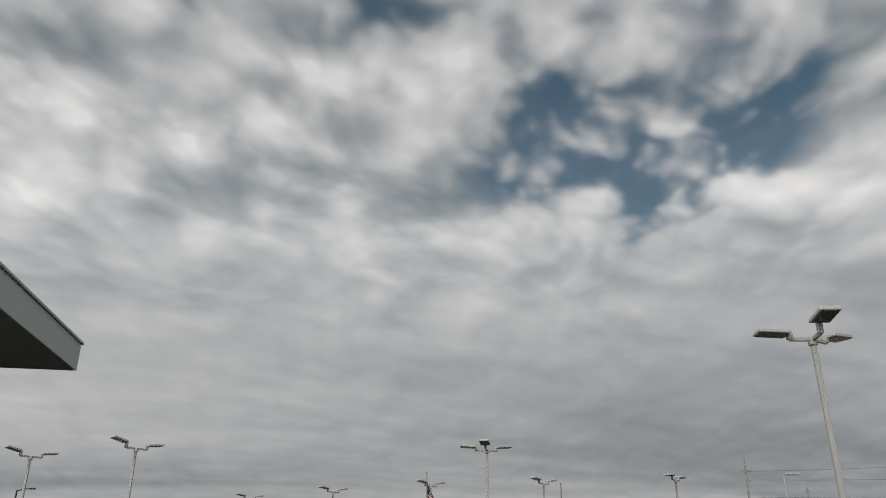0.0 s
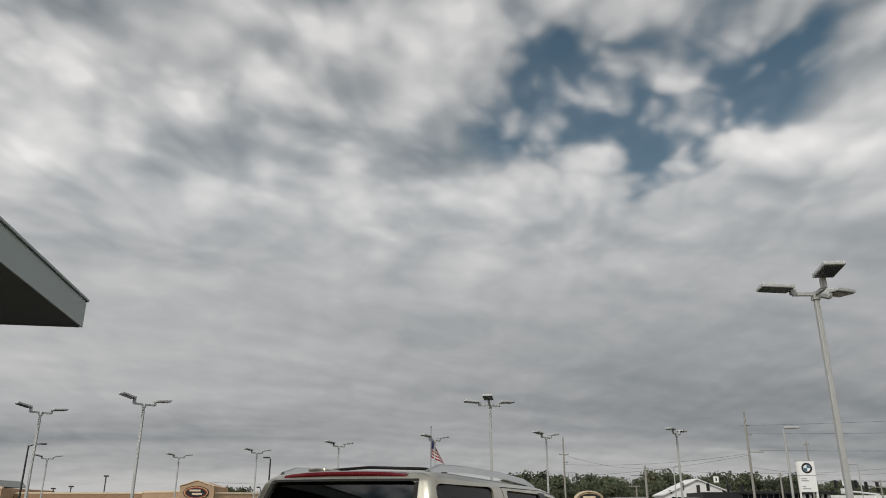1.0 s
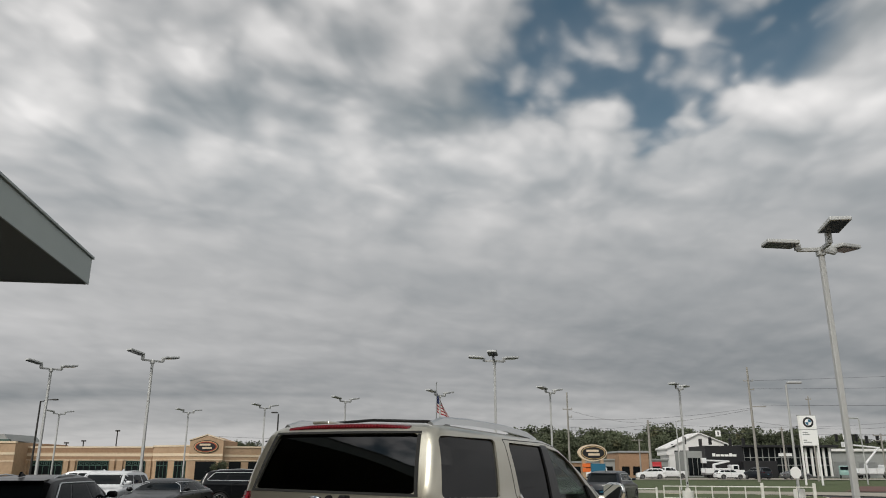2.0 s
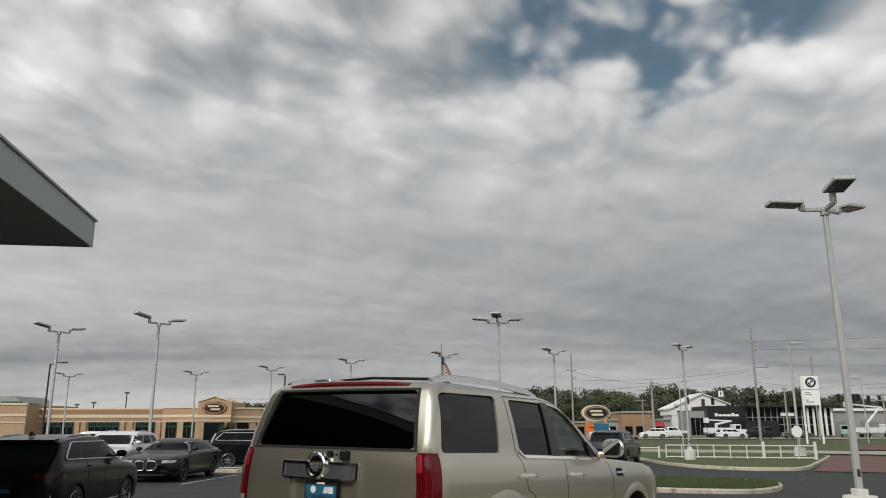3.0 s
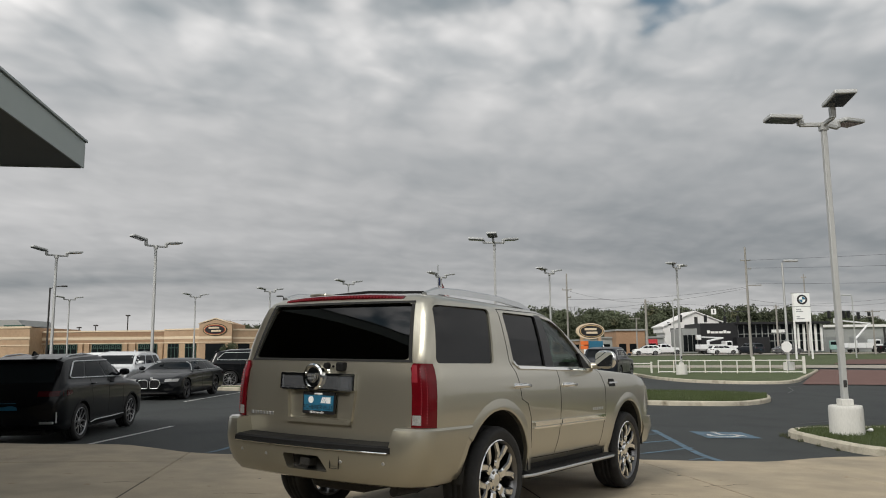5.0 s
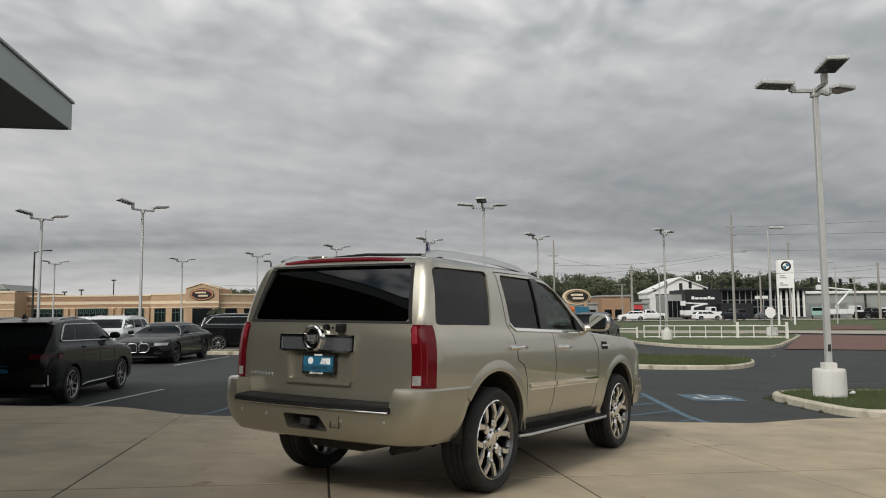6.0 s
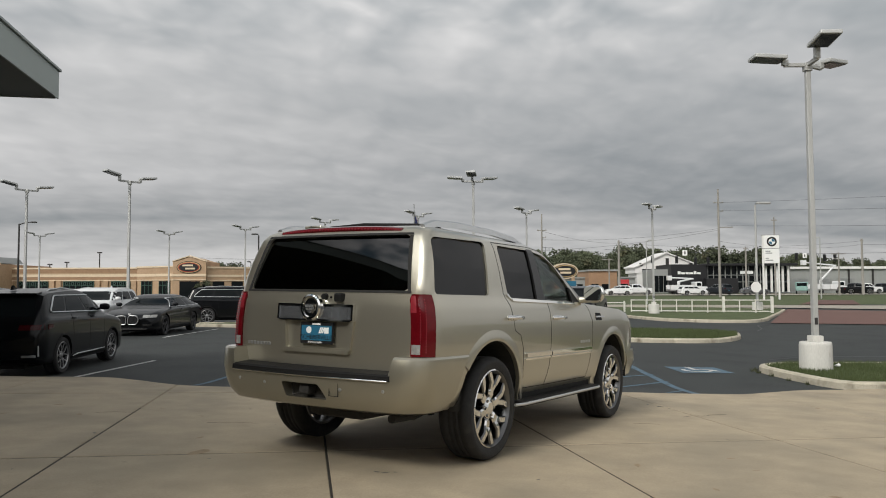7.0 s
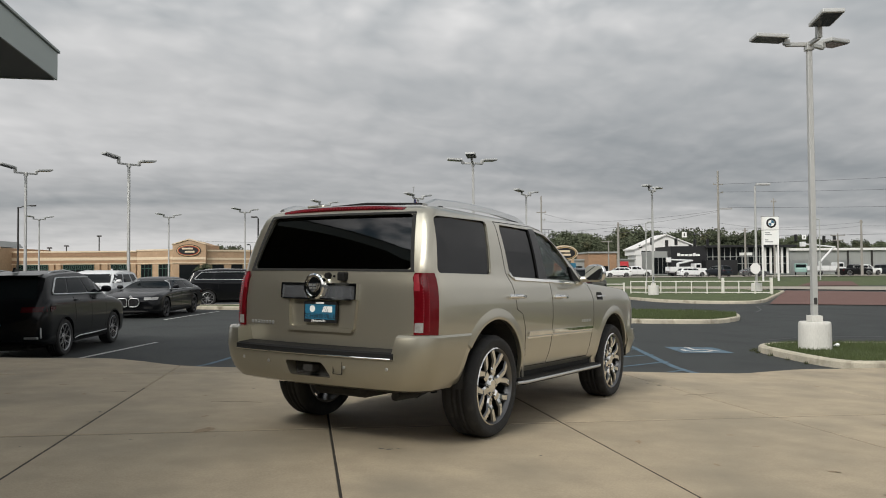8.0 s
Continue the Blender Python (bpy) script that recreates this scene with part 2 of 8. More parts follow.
M_BLADE = mat("grass_blades", (0.064, 0.086, 0.027), 0.8, 0.0, 0.3, 1.0, 20.0, 0.0)
M_LEAF = mat("tree_foliage", (0.078, 0.092, 0.052), 0.9, 0.0, 0.35, 0.35, 2.5, 0.0, stain=((0.115, 0.085, 0.042), 0.18, 0.52, 0.75), rnd=0.25)
M_BARK = mat("bark", (0.10, 0.085, 0.065), 0.95, 0.0, 0.3, 6.0, 40.0, 0.5)
M_POLE = mat("weathered_pole_paint", (0.45, 0.455, 0.44), 0.55, 0.25, 0.1, 1.2, 40.0, 0.05, streak=(1, 1, 0.2))
M_DARKPOLE = mat("dark_bronze_pole", (0.035, 0.033, 0.032), 0.6, 0.2, 0.15, 2.0, 40.0, 0.05)
M_HEAD = mat("lamp_head_shell", (0.46, 0.47, 0.46), 0.5, 0.1, 0.08, 4.0, 40.0, 0.03)
M_HEADLENS = mat("lamp_head_lens", (0.045, 0.048, 0.05), 0.2, 0.0, 0.25, 12.0, 60.0, 0.1)
M_UWOOD = mat("utility_pole_wood", (0.29, 0.275, 0.25), 0.9, 0.0, 0.15, 2.0, 40.0, 0.2, streak=(1, 1, 0.1))
M_FENCE = mat("white_fence_paint", (0.66, 0.65, 0.59), 0.6, 0.0, 0.1, 2.0, 40.0, 0.05)
M_FASCIA = mat("fascia_panel", (0.34, 0.385, 0.365), 0.45, 0.3, 0.05, 0.8, 50.0, 0.02)
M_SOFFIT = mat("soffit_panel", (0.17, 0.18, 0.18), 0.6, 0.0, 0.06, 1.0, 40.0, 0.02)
M_CAP = mat("roof_edge_cap", (0.30, 0.33, 0.32), 0.4, 0.5, 0.05, 1.0, 40.0, 0.02)
M_WALL = mat("showroom_wall_panel", (0.30, 0.31, 0.31), 0.5, 0.1, 0.05, 0.6, 30.0, 0.03)
M_BRICK = mat("tan_brick", (0.43, 0.295, 0.19), 0.9, 0.0, 0.16, 0.4, 3.0, 0.2, stain=((0.37, 0.245, 0.15), 0.6, 0.5, 0.8))
M_BRICK_DK = mat("brown_brick", (0.33, 0.205, 0.125), 0.9, 0.0, 0.16, 0.4, 3.0, 0.2)
M_CREAM = mat("cream_stone", (0.68, 0.55, 0.40), 0.85, 0.0, 0.1, 0.6, 8.0, 0.1)
M_SIGNGREEN = mat("green_awning", (0.035, 0.085, 0.065), 0.6, 0.0, 0.1)
M_WHITE = mat("white_cladding", (0.76, 0.75, 0.73), 0.6, 0.0, 0.05, 0.5, 8.0, 0.05)
M_SIGNWHITE = mat("sign_face_white", (0.84, 0.84, 0.82), 0.4, 0.0, 0.04)
M_SIGNBLACK = mat("sign_black", (0.012, 0.012, 0.013), 0.35, 0.0, 0.1)
M_SIGNBLUE = mat("sign_blue", (0.022, 0.13, 0.22), 0.35, 0.0, 0.08)
M_SIGNRED = mat("sign_red", (0.35, 0.05, 0.03), 0.4, 0.0, 0.1)
M_SIGNGOLD = mat("sign_gold", (0.55, 0.38, 0.18), 0.45, 0.0, 0.1)
M_ORANGE = mat("price_sign_orange", (0.75, 0.16, 0.03), 0.5, 0.0, 0.1)
M_BLACKWALL = mat("black_cladding", (0.018, 0.018, 0.02), 0.35, 0.1, 0.1, 0.5, 8.0, 0.03)
M_GREYWALL = mat("grey_metal_wall", (0.30, 0.31, 0.30), 0.7, 0.0, 0.06, 0.3, 6.0, 0.1, streak=(4, 4, 0.3))
M_STEEL = mat("galvanised_steel", (0.38, 0.39, 0.39), 0.4, 0.8, 0.1, 4.0, 60.0, 0.05)
M_WIRE = mat("overhead_wire", (0.045, 0.045, 0.048), 0.7, 0.0, 0.1)
M_FLAGRED = mat("flag_red", (0.30, 0.02, 0.03), 0.8, 0.0, 0.1)
M_FLAGWHITE = mat("flag_white", (0.62, 0.60, 0.58), 0.8, 0.0, 0.1)
M_FLAGBLUE = mat("flag_blue", (0.02, 0.03, 0.10), 0.8, 0.0, 0.1)

# ---- mesh helpers ----


def thing(name, m, label, category, group="", kind=""):
    ob = new(name)
    ob.empty_display_size = 0.2
    ob.matrix_world = m
    return tagged(ob, label, category, group, kind)


def part(name, bm, material, parent=None, label="", smooth=None):
    """Links a bmesh as one mesh object under its thing; smooth: auto-smooth angle in degrees."""
    me = bpy.data.meshes.new(name)
    bmesh.ops.recalc_face_normals(bm, faces=bm.faces[:])
    if smooth is not None:
        lim = radians(smooth)
        for f in bm.faces:
            f.smooth = True
        for e in bm.edges:
            e.smooth = len(e.link_faces) == 2 and e.calc_face_angle(0) < lim
    bm.to_mesh(me)
    bm.free()
    me.materials.append(material)
    ob = new(name, me)
    if parent:
        ob.parent = parent
    if label:
        ob["label"] = label
    return ob


def share(name, data, parent, m):
    ob = new(name, data)
    ob.parent = parent
    ob.matrix_basis = m
    return ob


def box(bm, a, b, bevel=0.0, seg=2, m=None):
    c = [(a[i] + b[i]) / 2 for i in range(3)]
    s = [abs(b[i] - a[i]) for i in range(3)]
    r = bmesh.ops.create_cube(bm, size=1, matrix=Matrix.LocRotScale(c, None, s))
    vs = r["verts"]
    if bevel:
        es = list({e for v in vs for e in v.link_edges})
        r2 = bmesh.ops.bevel(bm, geom=es, offset=min(bevel, min(s) * 0.45), segments=seg, affect="EDGES", profile=0.5)
        vs = list({v for f in r2["faces"] for v in f.verts} | {v for v in vs if v.is_valid})
    if m is not None:
        bmesh.ops.transform(bm, matrix=m, verts=vs)
    return bm


def tube(bm, pts, r, n=10, cap=True):
    """A round bar through points; r: one radius or one for each point."""
    pts = [Vector(p) for p in pts]
    rs = r if isinstance(r, (list, tuple)) else [r] * len(pts)
    rings = []
    for i, p in enumerate(pts):
        d = (pts[min(i + 1, len(pts) - 1)] - pts[max(i - 1, 0)]).normalized()
        a = Vector((0, 0, 1)) if abs(d.z) < 0.9 else Vector((1, 0, 0))
        u = d.cross(a).normalized()
        v = d.cross(u)
        rings.append([bm.verts.new(p + rs[i] * (math.cos(q) * u + math.sin(q) * v)) for q in (2 * math.pi * k / n for k in range(n))])
    for a, b in zip(rings, rings[1:]):
        for k in range(n):
            bm.faces.new((a[k], a[(k + 1) % n], b[(k + 1) % n], b[k]))
    if cap:
        bm.faces.new(rings[0][::-1])
        bm.faces.new(rings[-1])
    return bm


def lathe(bm, prof, n=32, m=None, closed=False):
    """Turns (radius, x) round the x axis."""
    rings = []
    for r, x in prof:
        rings.append([bm.verts.new((x, r * math.cos(2 * math.pi * k / n), r * math.sin(2 * math.pi * k / n))) for k in range(n)])
    pairs = list(zip(rings, rings[1:])) + ([(rings[-1], rings[0])] if closed else [])
    for a, b in pairs:
        for k in range(n):
            bm.faces.new((a[k], a[(k + 1) % n], b[(k + 1) % n], b[k]))
    if not closed:
        for ring in (rings[0], rings[-1]):
            bm.faces.new(ring)
    if m is not None:
        bmesh.ops.transform(bm, matrix=m, verts=[v for ring in rings for v in ring])
    return bm


def prism(bm, poly, place, lo, hi):
    """A polygon (a, b) pushed from lo to hi; place(a, b, c) gives the point."""
    low = [bm.verts.new(place(a, b, lo)) for a, b in poly]
    top = [bm.verts.new(place(a, b, hi)) for a, b in poly]
    n = len(poly)
    for i in range(n):
        bm.faces.new((low[i], low[(i + 1) % n], top[(i + 1) % n], top[i]))
    bm.faces.new(low[::-1])
    bm.faces.new(top)
    return bm


def rounded(pts, r, n=5):
    """A polygon with its corners rounded."""
    out = []
    k = len(pts)
    for i in range(k):
        p, a, b = Vector(pts[i]), Vector(pts[i - 1]), Vector(pts[(i + 1) % k])
        d = min(r, (a - p).length * 0.45, (b - p).length * 0.45)
        s, e = p + (a - p).normalized() * d, p + (b - p).normalized() * d
        for j in range(n + 1):
            t = j / n
            out.append(tuple((1 - t) ** 2 * s + 2 * t * (1 - t) * p + t * t * e))
    return out


def ellipse(cx, cy, rx, ry, n=28):
    return [(cx + rx * math.cos(2 * math.pi * k / n), cy + ry * math.sin(2 * math.pi * k / n)) for k in range(n)]


XY = lambda a, b, c: (a, b, c)
XZ = lambda a, b, c: (a, c, b)
YZ = lambda a, b, c: (c, a, b)


def letters(text, size, material, parent, m, name="lettering"):
    """Raised letters in the built-in font, as a mesh."""
    cu = bpy.data.curves.new(name, "FONT")
    cu.body, cu.size, cu.extrude, cu.align_x, cu.align_y = text, size, 0.001, "CENTER", "CENTER"
    tmp = bpy.data.objects.new("tmp", cu)
    scene.collection.objects.link(tmp)
    me = bpy.data.meshes.new_from_object(tmp.evaluated_get(bpy.context.evaluated_depsgraph_get()))
    bpy.data.objects.remove(tmp)
    me.materials.clear()
    me.materials.append(material)
    ob = new(name, me)
    ob.parent = parent
    ob.matrix_basis = m
    return ob


def volume_of(me):
    bm = bmesh.new()
    bm.from_mesh(me)
    v = bm.calc_volume()
    bm.free()
    return v


def carve(ob, cutters):
    """Cuts the bmeshes out of a mesh object for good; a cut that comes out wrong is tried again a hair larger."""
    for bm in cutters:
        bmesh.ops.recalc_face_normals(bm, faces=bm.faces[:])
        before = volume_of(ob.data)
        for grow in (1.0, 1.003, 0.996, 1.007, 0.991):
            me = bpy.data.meshes.new("cutter")
            bm.to_mesh(me)
            mid = sum((v.co for v in me.vertices), Vector()) / len(me.vertices)
            for v in me.vertices:
                v.co = mid + (v.co - mid) * grow
            co = bpy.data.objects.new("cutter", me)
            co.parent = ob.parent
            scene.collection.objects.link(co)
            md = ob.modifiers.new("cut", "BOOLEAN")
            md.operation, md.object, md.solver = "DIFFERENCE", co, "EXACT"
            res = bpy.data.meshes.new_from_object(ob.evaluated_get(bpy.context.evaluated_depsgraph_get()))
            ob.modifiers.remove(md)
            bpy.data.objects.remove(co)
            bpy.data.meshes.remove(me)
            if 0.25 * before < volume_of(res) < before:
                old = ob.data
                ob.data = res
                bpy.data.meshes.remove(old)
                break
            bpy.data.meshes.remove(res)
        bm.free()
    bm = bmesh.new()
    bm.from_mesh(ob.data)
    bmesh.ops.remove_doubles(bm, verts=bm.verts[:], dist=0.0005)
    for f in bm.faces:
        f.smooth = True
    for e in bm.edges:
        e.smooth = len(e.link_faces) == 2 and e.calc_face_angle(0) < radians(28)
    bm.to_mesh(ob.data)
    bm.free()
    return ob


# ---- ground ----


def step(a, b, v):
    q = min(1.0, max(0.0, (v - a) / (b - a)))
    return q * q * (3 - 2 * q)


def apron_z(x, y):
    """The concrete apron falls gently away from the building."""
    return 0.315 - 0.030 * (x + 0.248) - 0.0236 * (y - 6.577)


def lot_z(x, y):
    far = -0.03 - 0.012 * max(-10, min(10, x)) * (1 - step(25, 40, y)) + 0.12 * step(60, 95, y)
    k = step(10.2, 13.6, y)
    return apron_z(max(-14, min(9, x)), max(-15, min(y, 14))) * (1 - k) + far * k


EDGE = [(-40, 12.6), (-12, 11.9), (-6.24, 11.5), (-5.5, 11.65), (-4.72, 11.72), (-4.02, 11.27), (-3.57, 10.93), (-3.12, 10.78), (-2.66, 10.78),
        (2.97, 11.2), (3.83, 11.18), (4.78, 11.25), (5.93, 11.95), (7.18, 12.52), (7.98, 12.75), (11, 13.1), (40, 17.5)]


def edge_y(x):
    for (x0, y0), (x1, y1) in zip(EDGE, EDGE[1:]):
        if x <= x1:
            return y0 + (y1 - y0) * (x - x0) / (x1 - x0)
    return EDGE[-1][1]


def graded(lo, hi, a, b, fine_step, grow=1.25):
    """Coordinates that are close between a and b and spread out beyond."""
    v = list(np.arange(a, b, fine_step)) + [b]
    s = fine_step
    while v[-1] < hi:
        s *= grow
        v.append(min(hi, v[-1] + s))
    s = fine_step
    while v[0] > lo:
        s *= grow
        v.insert(0, max(lo, v[0] - s))
    return v


def sheet(name, xs, ys, height, material, label, category, keep=None):
    bm = bmesh.new()
    grid = [[bm.verts.new((x, y, height(x, y))) for x in xs] for y in ys]
    for j in range(len(ys) - 1):
        for i in range(len(xs) - 1):
            if keep is None or keep((xs[i] + xs[i + 1]) / 2, (ys[j] + ys[j + 1]) / 2):
                bm.faces.new((grid[j][i], grid[j][i + 1], grid[j + 1][i + 1], grid[j + 1][i]))
    bmesh.ops.delete(bm, geom=[v for v in bm.verts if not v.link_faces], context="VERTS")
    return tagged(part(name, bm, material, smooth=60), label, category, kind="structure")


def patch(name, poly, dz, material, label, category, step_len=2.0, height=lot_z, kind="structure", th=0.0):
    """A flat area that follows the ground, from its outline."""
    bm = bmesh.new()
    vs = [bm.verts.new((x, y, 0)) for x, y in poly]
    bm.faces.new(vs)
    bmesh.ops.triangulate(bm, faces=bm.faces[:])
    for _ in range(4):
        long = [e for e in bm.edges if e.calc_length() > step_len]
        if not long:
            break
        bmesh.ops.subdivide_edges(bm, edges=long, cuts=1)
        bmesh.ops.triangulate(bm, faces=bm.faces[:])
    for v in bm.verts:
        v.co.z = height(v.co.x, v.co.y) + dz
    ob = part(name, bm, material, smooth=60)
    return tagged(ob, label, category, kind=kind)


def lot_top(x, y):
    e = edge_y(x)
    return lot_z(x, y) - 0.012 - 0.14 * (1 - step(-0.55, -0.05, y - e))


sheet("ground", graded(-1800, 1800, -60, 60, 5), graded(-300, 2600, -20, 110, 5), lambda x, y: lot_z(x, y) - 0.30 + 0.26 * step(64, 70, y),
      M_GRASS, "wide flat grassy ground reaching the horizon", "ground")
sheet("parking_lot", graded(-75, 75, -12, 16, 0.5, 1.3), graded(-30, 66, 9.5, 18, 0.3, 1.3), lot_top, M_ASPHALT, "worn dark grey asphalt of the parking lot", "asphalt lot")

# apron of concrete panels with open joints
AO, AU, AV, AS = Vector((-0.78, 6.42)), Vector((0.9888, 0.149)), Vector((-0.149, 0.9888)), 2.05
apron = thing("apron", pose(0, 0, 0), "tan concrete apron of long panels with dark joints", "concrete apron", kind="structure")


JOINTS = [-9.0, -8.0, -7.0, -5.95, -4.95, -3.95, -2.95, -1.95, -0.965, 0.0, 1.012, 2.11, 3.15, 4.2, 5.2, 6.2, 7.2, 8.0]


def apron_panel(iu, iv):
    """One panel, two squares long, its far side trimmed to the apron's edge; None where nothing is left."""
    gap, cross, n = 0.0055, 0.011, 8
    u0, u1 = JOINTS[iu] * AS + gap, JOINTS[iu + 1] * AS - gap

    def xy(u, v):
        return AO + AU * u + AV * v

    def cross_joint(k, u):
        return (2.0 * k - 0.055) * AS + 0.078 * u

    tops = []
    for k in range(n + 1):
        u = u0 + (u1 - u0) * k / n
        v = cross_joint(iv + 1, u) - cross
        for _ in range(12):
            p = xy(u, v)
            over = p.y - edge_y(p.x)
            if over <= 0.001:
                break
            v -= over
        tops.append((u, cross_joint(iv, u) + cross, v))
    if max(v - v0 for _, v0, v in tops) < 0.05:
        return None
    bm = bmesh.new()
    rows = []
    for k, (u, v0, v) in enumerate(tops):
        v = max(v, v0 + 0.02)
        col = []
        for inset, dz in ((0, -0.2), (0, -0.008), (0.008, 0)):
            uu = u + (inset if k == 0 else -inset if k == n else 0)
            a, b = xy(uu, v0 + inset), xy(uu, v - inset)
            col.append((bm.verts.new((a.x, a.y, apron_z(a.x, a.y) + dz)), bm.verts.new((b.x, b.y, apron_z(b.x, b.y) + dz))))
        rows.append(col)
    for a, b in zip(rows, rows[1:]):
        bm.faces.new((a[2][0], b[2][0], b[2][1], a[2][1]))
        for i in (0, 1):
            bm.faces.new((a[i][0], b[i][0], b[i + 1][0], a[i + 1][0]))
            bm.faces.new((a[i][1], b[i][1], b[i + 1][1], a[i + 1][1]))
    for c in (rows[0], rows[-1]):
        for i in (0, 1):
            bm.faces.new((c[i][0], c[i][1], c[i + 1][1], c[i + 1][0]))
    return bm


for iu in range(len(JOINTS) - 1):
    for iv in range(-4, 3):
        bm = apron_panel(iu, iv)
        if bm:
            part("panel", bm, M_CONCRETE, apron)
bm = bmesh.new()
q = [AO + AU * (a * AS) + AV * (b * AS) for a, b in ((-9, -7), (8, -7), (8, 1.2), (-9, 1.2))]
prism(bm, [tuple(p) for p in q], lambda a, b, c: (a, b, apron_z(a, b) + c), -0.10, -0.0045)
part("joint_bed", bm, M_DIRT, apron, "dark dirt in the joints")

# islands with kerbs


def island(name, outline, label, top=0.12, kerb_w=0.16):
    """A raised grass island: kerb stones along the outline, turf inside."""
    isl = thing(name, pose(0, 0, 0), label, "kerbed island", kind="structure")
    pts = [Vector(p) for p in rounded(outline, 1.6, 6)]
    n = len(pts)
    inner = []
    for i in range(n):
        a, b = pts[i - 1], pts[(i + 1) % n]
        d = (b - a).normalized()
        inner.append(pts[i] + Vector((-d.y, d.x)) * kerb_w)
    for i in range(n):
        j = (i + 1) % n
        if (pts[j] - pts[i]).length < 0.02:
            continue
        m = max(1, int((pts[j] - pts[i]).length / 1.8))
        for k in range(m):
            bm = bmesh.new()
            sec = []
            for f in (k / m + 0.003, (k + 1) / m - 0.003):
                o, q2 = pts[i].lerp(pts[j], f), inner[i].lerp(inner[j], f)
                z = lot_z(o.x, o.y)
                prof = [(o, -0.15), (o, top - 0.02), (o.lerp(q2, 0.18), top + 0.012), (o.lerp(q2, 0.85), top + 0.015), (q2, top), (q2, -0.15)]
                sec.append([bm.verts.new((p.x, p.y, z + dz)) for p, dz in prof])
            for c in range(6):
                bm.faces.new((sec[0][c], sec[0][(c + 1) % 6], sec[1][(c + 1) % 6], sec[1][c]))
            bm.faces.new(sec[0])
            bm.faces.new(sec[1][::-1])
            part("kerb_stone", bm, M_KERB, isl)
    bm = bmesh.new()
    vs = [bm.verts.new((p.x, p.y, 0)) for p in inner]
    bm.faces.new(vs)
    bmesh.ops.triangulate(bm, faces=bm.faces[:])
    for _ in range(4):
        long = [e for e in bm.edges if e.calc_length() > 0.9]
        if not long or len(bm.faces) > 6000:
            break
        bmesh.ops.subdivide_edges(bm, edges=long, cuts=1)
        bmesh.ops.triangulate(bm, faces=bm.faces[:])
    for v in bm.verts:
        v.co.z = lot_z(v.co.x, v.co.y) + top - 0.02 + (0.05 * noise.noise((v.co.x * 0.8, v.co.y * 0.8, 3)) + 0.03 if not v.is_boundary else 0)
    part("turf", bm, M_GRASS, isl, "short patchy lawn", smooth=80)
    return isl


ISLAND_NEAR = [(7.28, 12.62), (13.5, 13.5), (24, 15.2), (24, 17.6), (14, 16.45), (7.9, 16.45), (7.04, 15.8), (7.06, 14.2)][::1]
ISLAND_MID = [(3.2, 25.4), (7.4, 23.9), (9.4, 23.8), (10.9, 25.3), (11.7, 27.4), (10.8, 28.8), (8.0, 29.7), (3.2, 30.2)]
ISLAND_FAR = [(11.2, 40.4), (12.0, 37.0), (13.6, 35.4), (15.7, 35.0), (17.0, 36.5), (20.7, 43.0), (24.9, 50.6), (21.5, 55.5), (14, 58.5), (11.6, 50)]
ISLAND_BACK = [(-2.0, 47.5), (10.0, 45.8), (11.0, 50.5), (13.2, 58.8), (-2, 63)]
ISLAND_LEFT = [(-10.6, 33.2), (-8.0, 32.1), (-2.0, 31.3), (-1.0, 32.6), (-2.0, 34.0), (-8.0, 34.7), (-10.4, 34.6)]
island("island_near", ISLAND_NEAR, "grass island with worn concrete kerb beside the apron")
island("island_mid", ISLAND_MID, "narrow grass island with concrete kerb in the lot")
island("island_far", ISLAND_FAR, "grass island with concrete kerb behind the driveway")
island("island_back", ISLAND_BACK, "grass strip with concrete kerb along the far lane")
island("island_left", ISLAND_LEFT, "narrow planted strip with kerb between parked cars")

# grass blades on the two nearest islands


def inside(p, poly):
    c = False
    for (x0, y0), (x1, y1) in zip(poly, poly[1:] + poly[:1]):
        if (y0 > p[1]) != (y1 > p[1]) and p[0] < (x1 - x0) * (p[1] - y0) / (y1 - y0) + x0:
            c = not c
    return c


def blades(name, poly, box4, count, size, label):
    rng = random.Random(5)
    verts, faces = [], []
    cx, cy = sum(p[0] for p in poly) / len(poly), sum(p[1] for p in poly) / len(poly)
    inner = [(cx + (x - cx) * 0.965, cy + (y - cy) * 0.93) for x, y in poly]
    while len(faces) < count:
        x, y = rng.uniform(box4[0], box4[1]), rng.uniform(box4[2], box4[3])
        if not inside((x, y), inner):
            continue
        z = lot_z(x, y) + 0.09
        a, h, w = rng.uniform(0, 6.283), size * rng.uniform(0.5, 1.3), size * 0.11
        lx, ly = rng.uniform(-0.5, 0.5) * h, rng.uniform(-0.5, 0.5) * h
        k = len(verts)
        verts += [(x - w * math.cos(a), y - w * math.sin(a), z), (x + w * math.cos(a), y + w * math.sin(a), z), (x + lx, y + ly, z + h + 0.03)]
        faces.append((k, k + 1, k + 2))
    me = bpy.data.meshes.new(name)
    me.from_pydata(verts, [], faces)
    me.materials.append(M_BLADE)
    return tagged(new(name, me), label, "grass", kind="stuff")


blades("grass_blades", ISLAND_NEAR, (7.2, 14, 12.6, 16.6), 26000, 0.07, "short green grass blades on the island")
blades("grass_blades", ISLAND_MID, (3.2, 11.8, 23.6, 30.3), 22000, 0.10, "short green grass blades on the island")

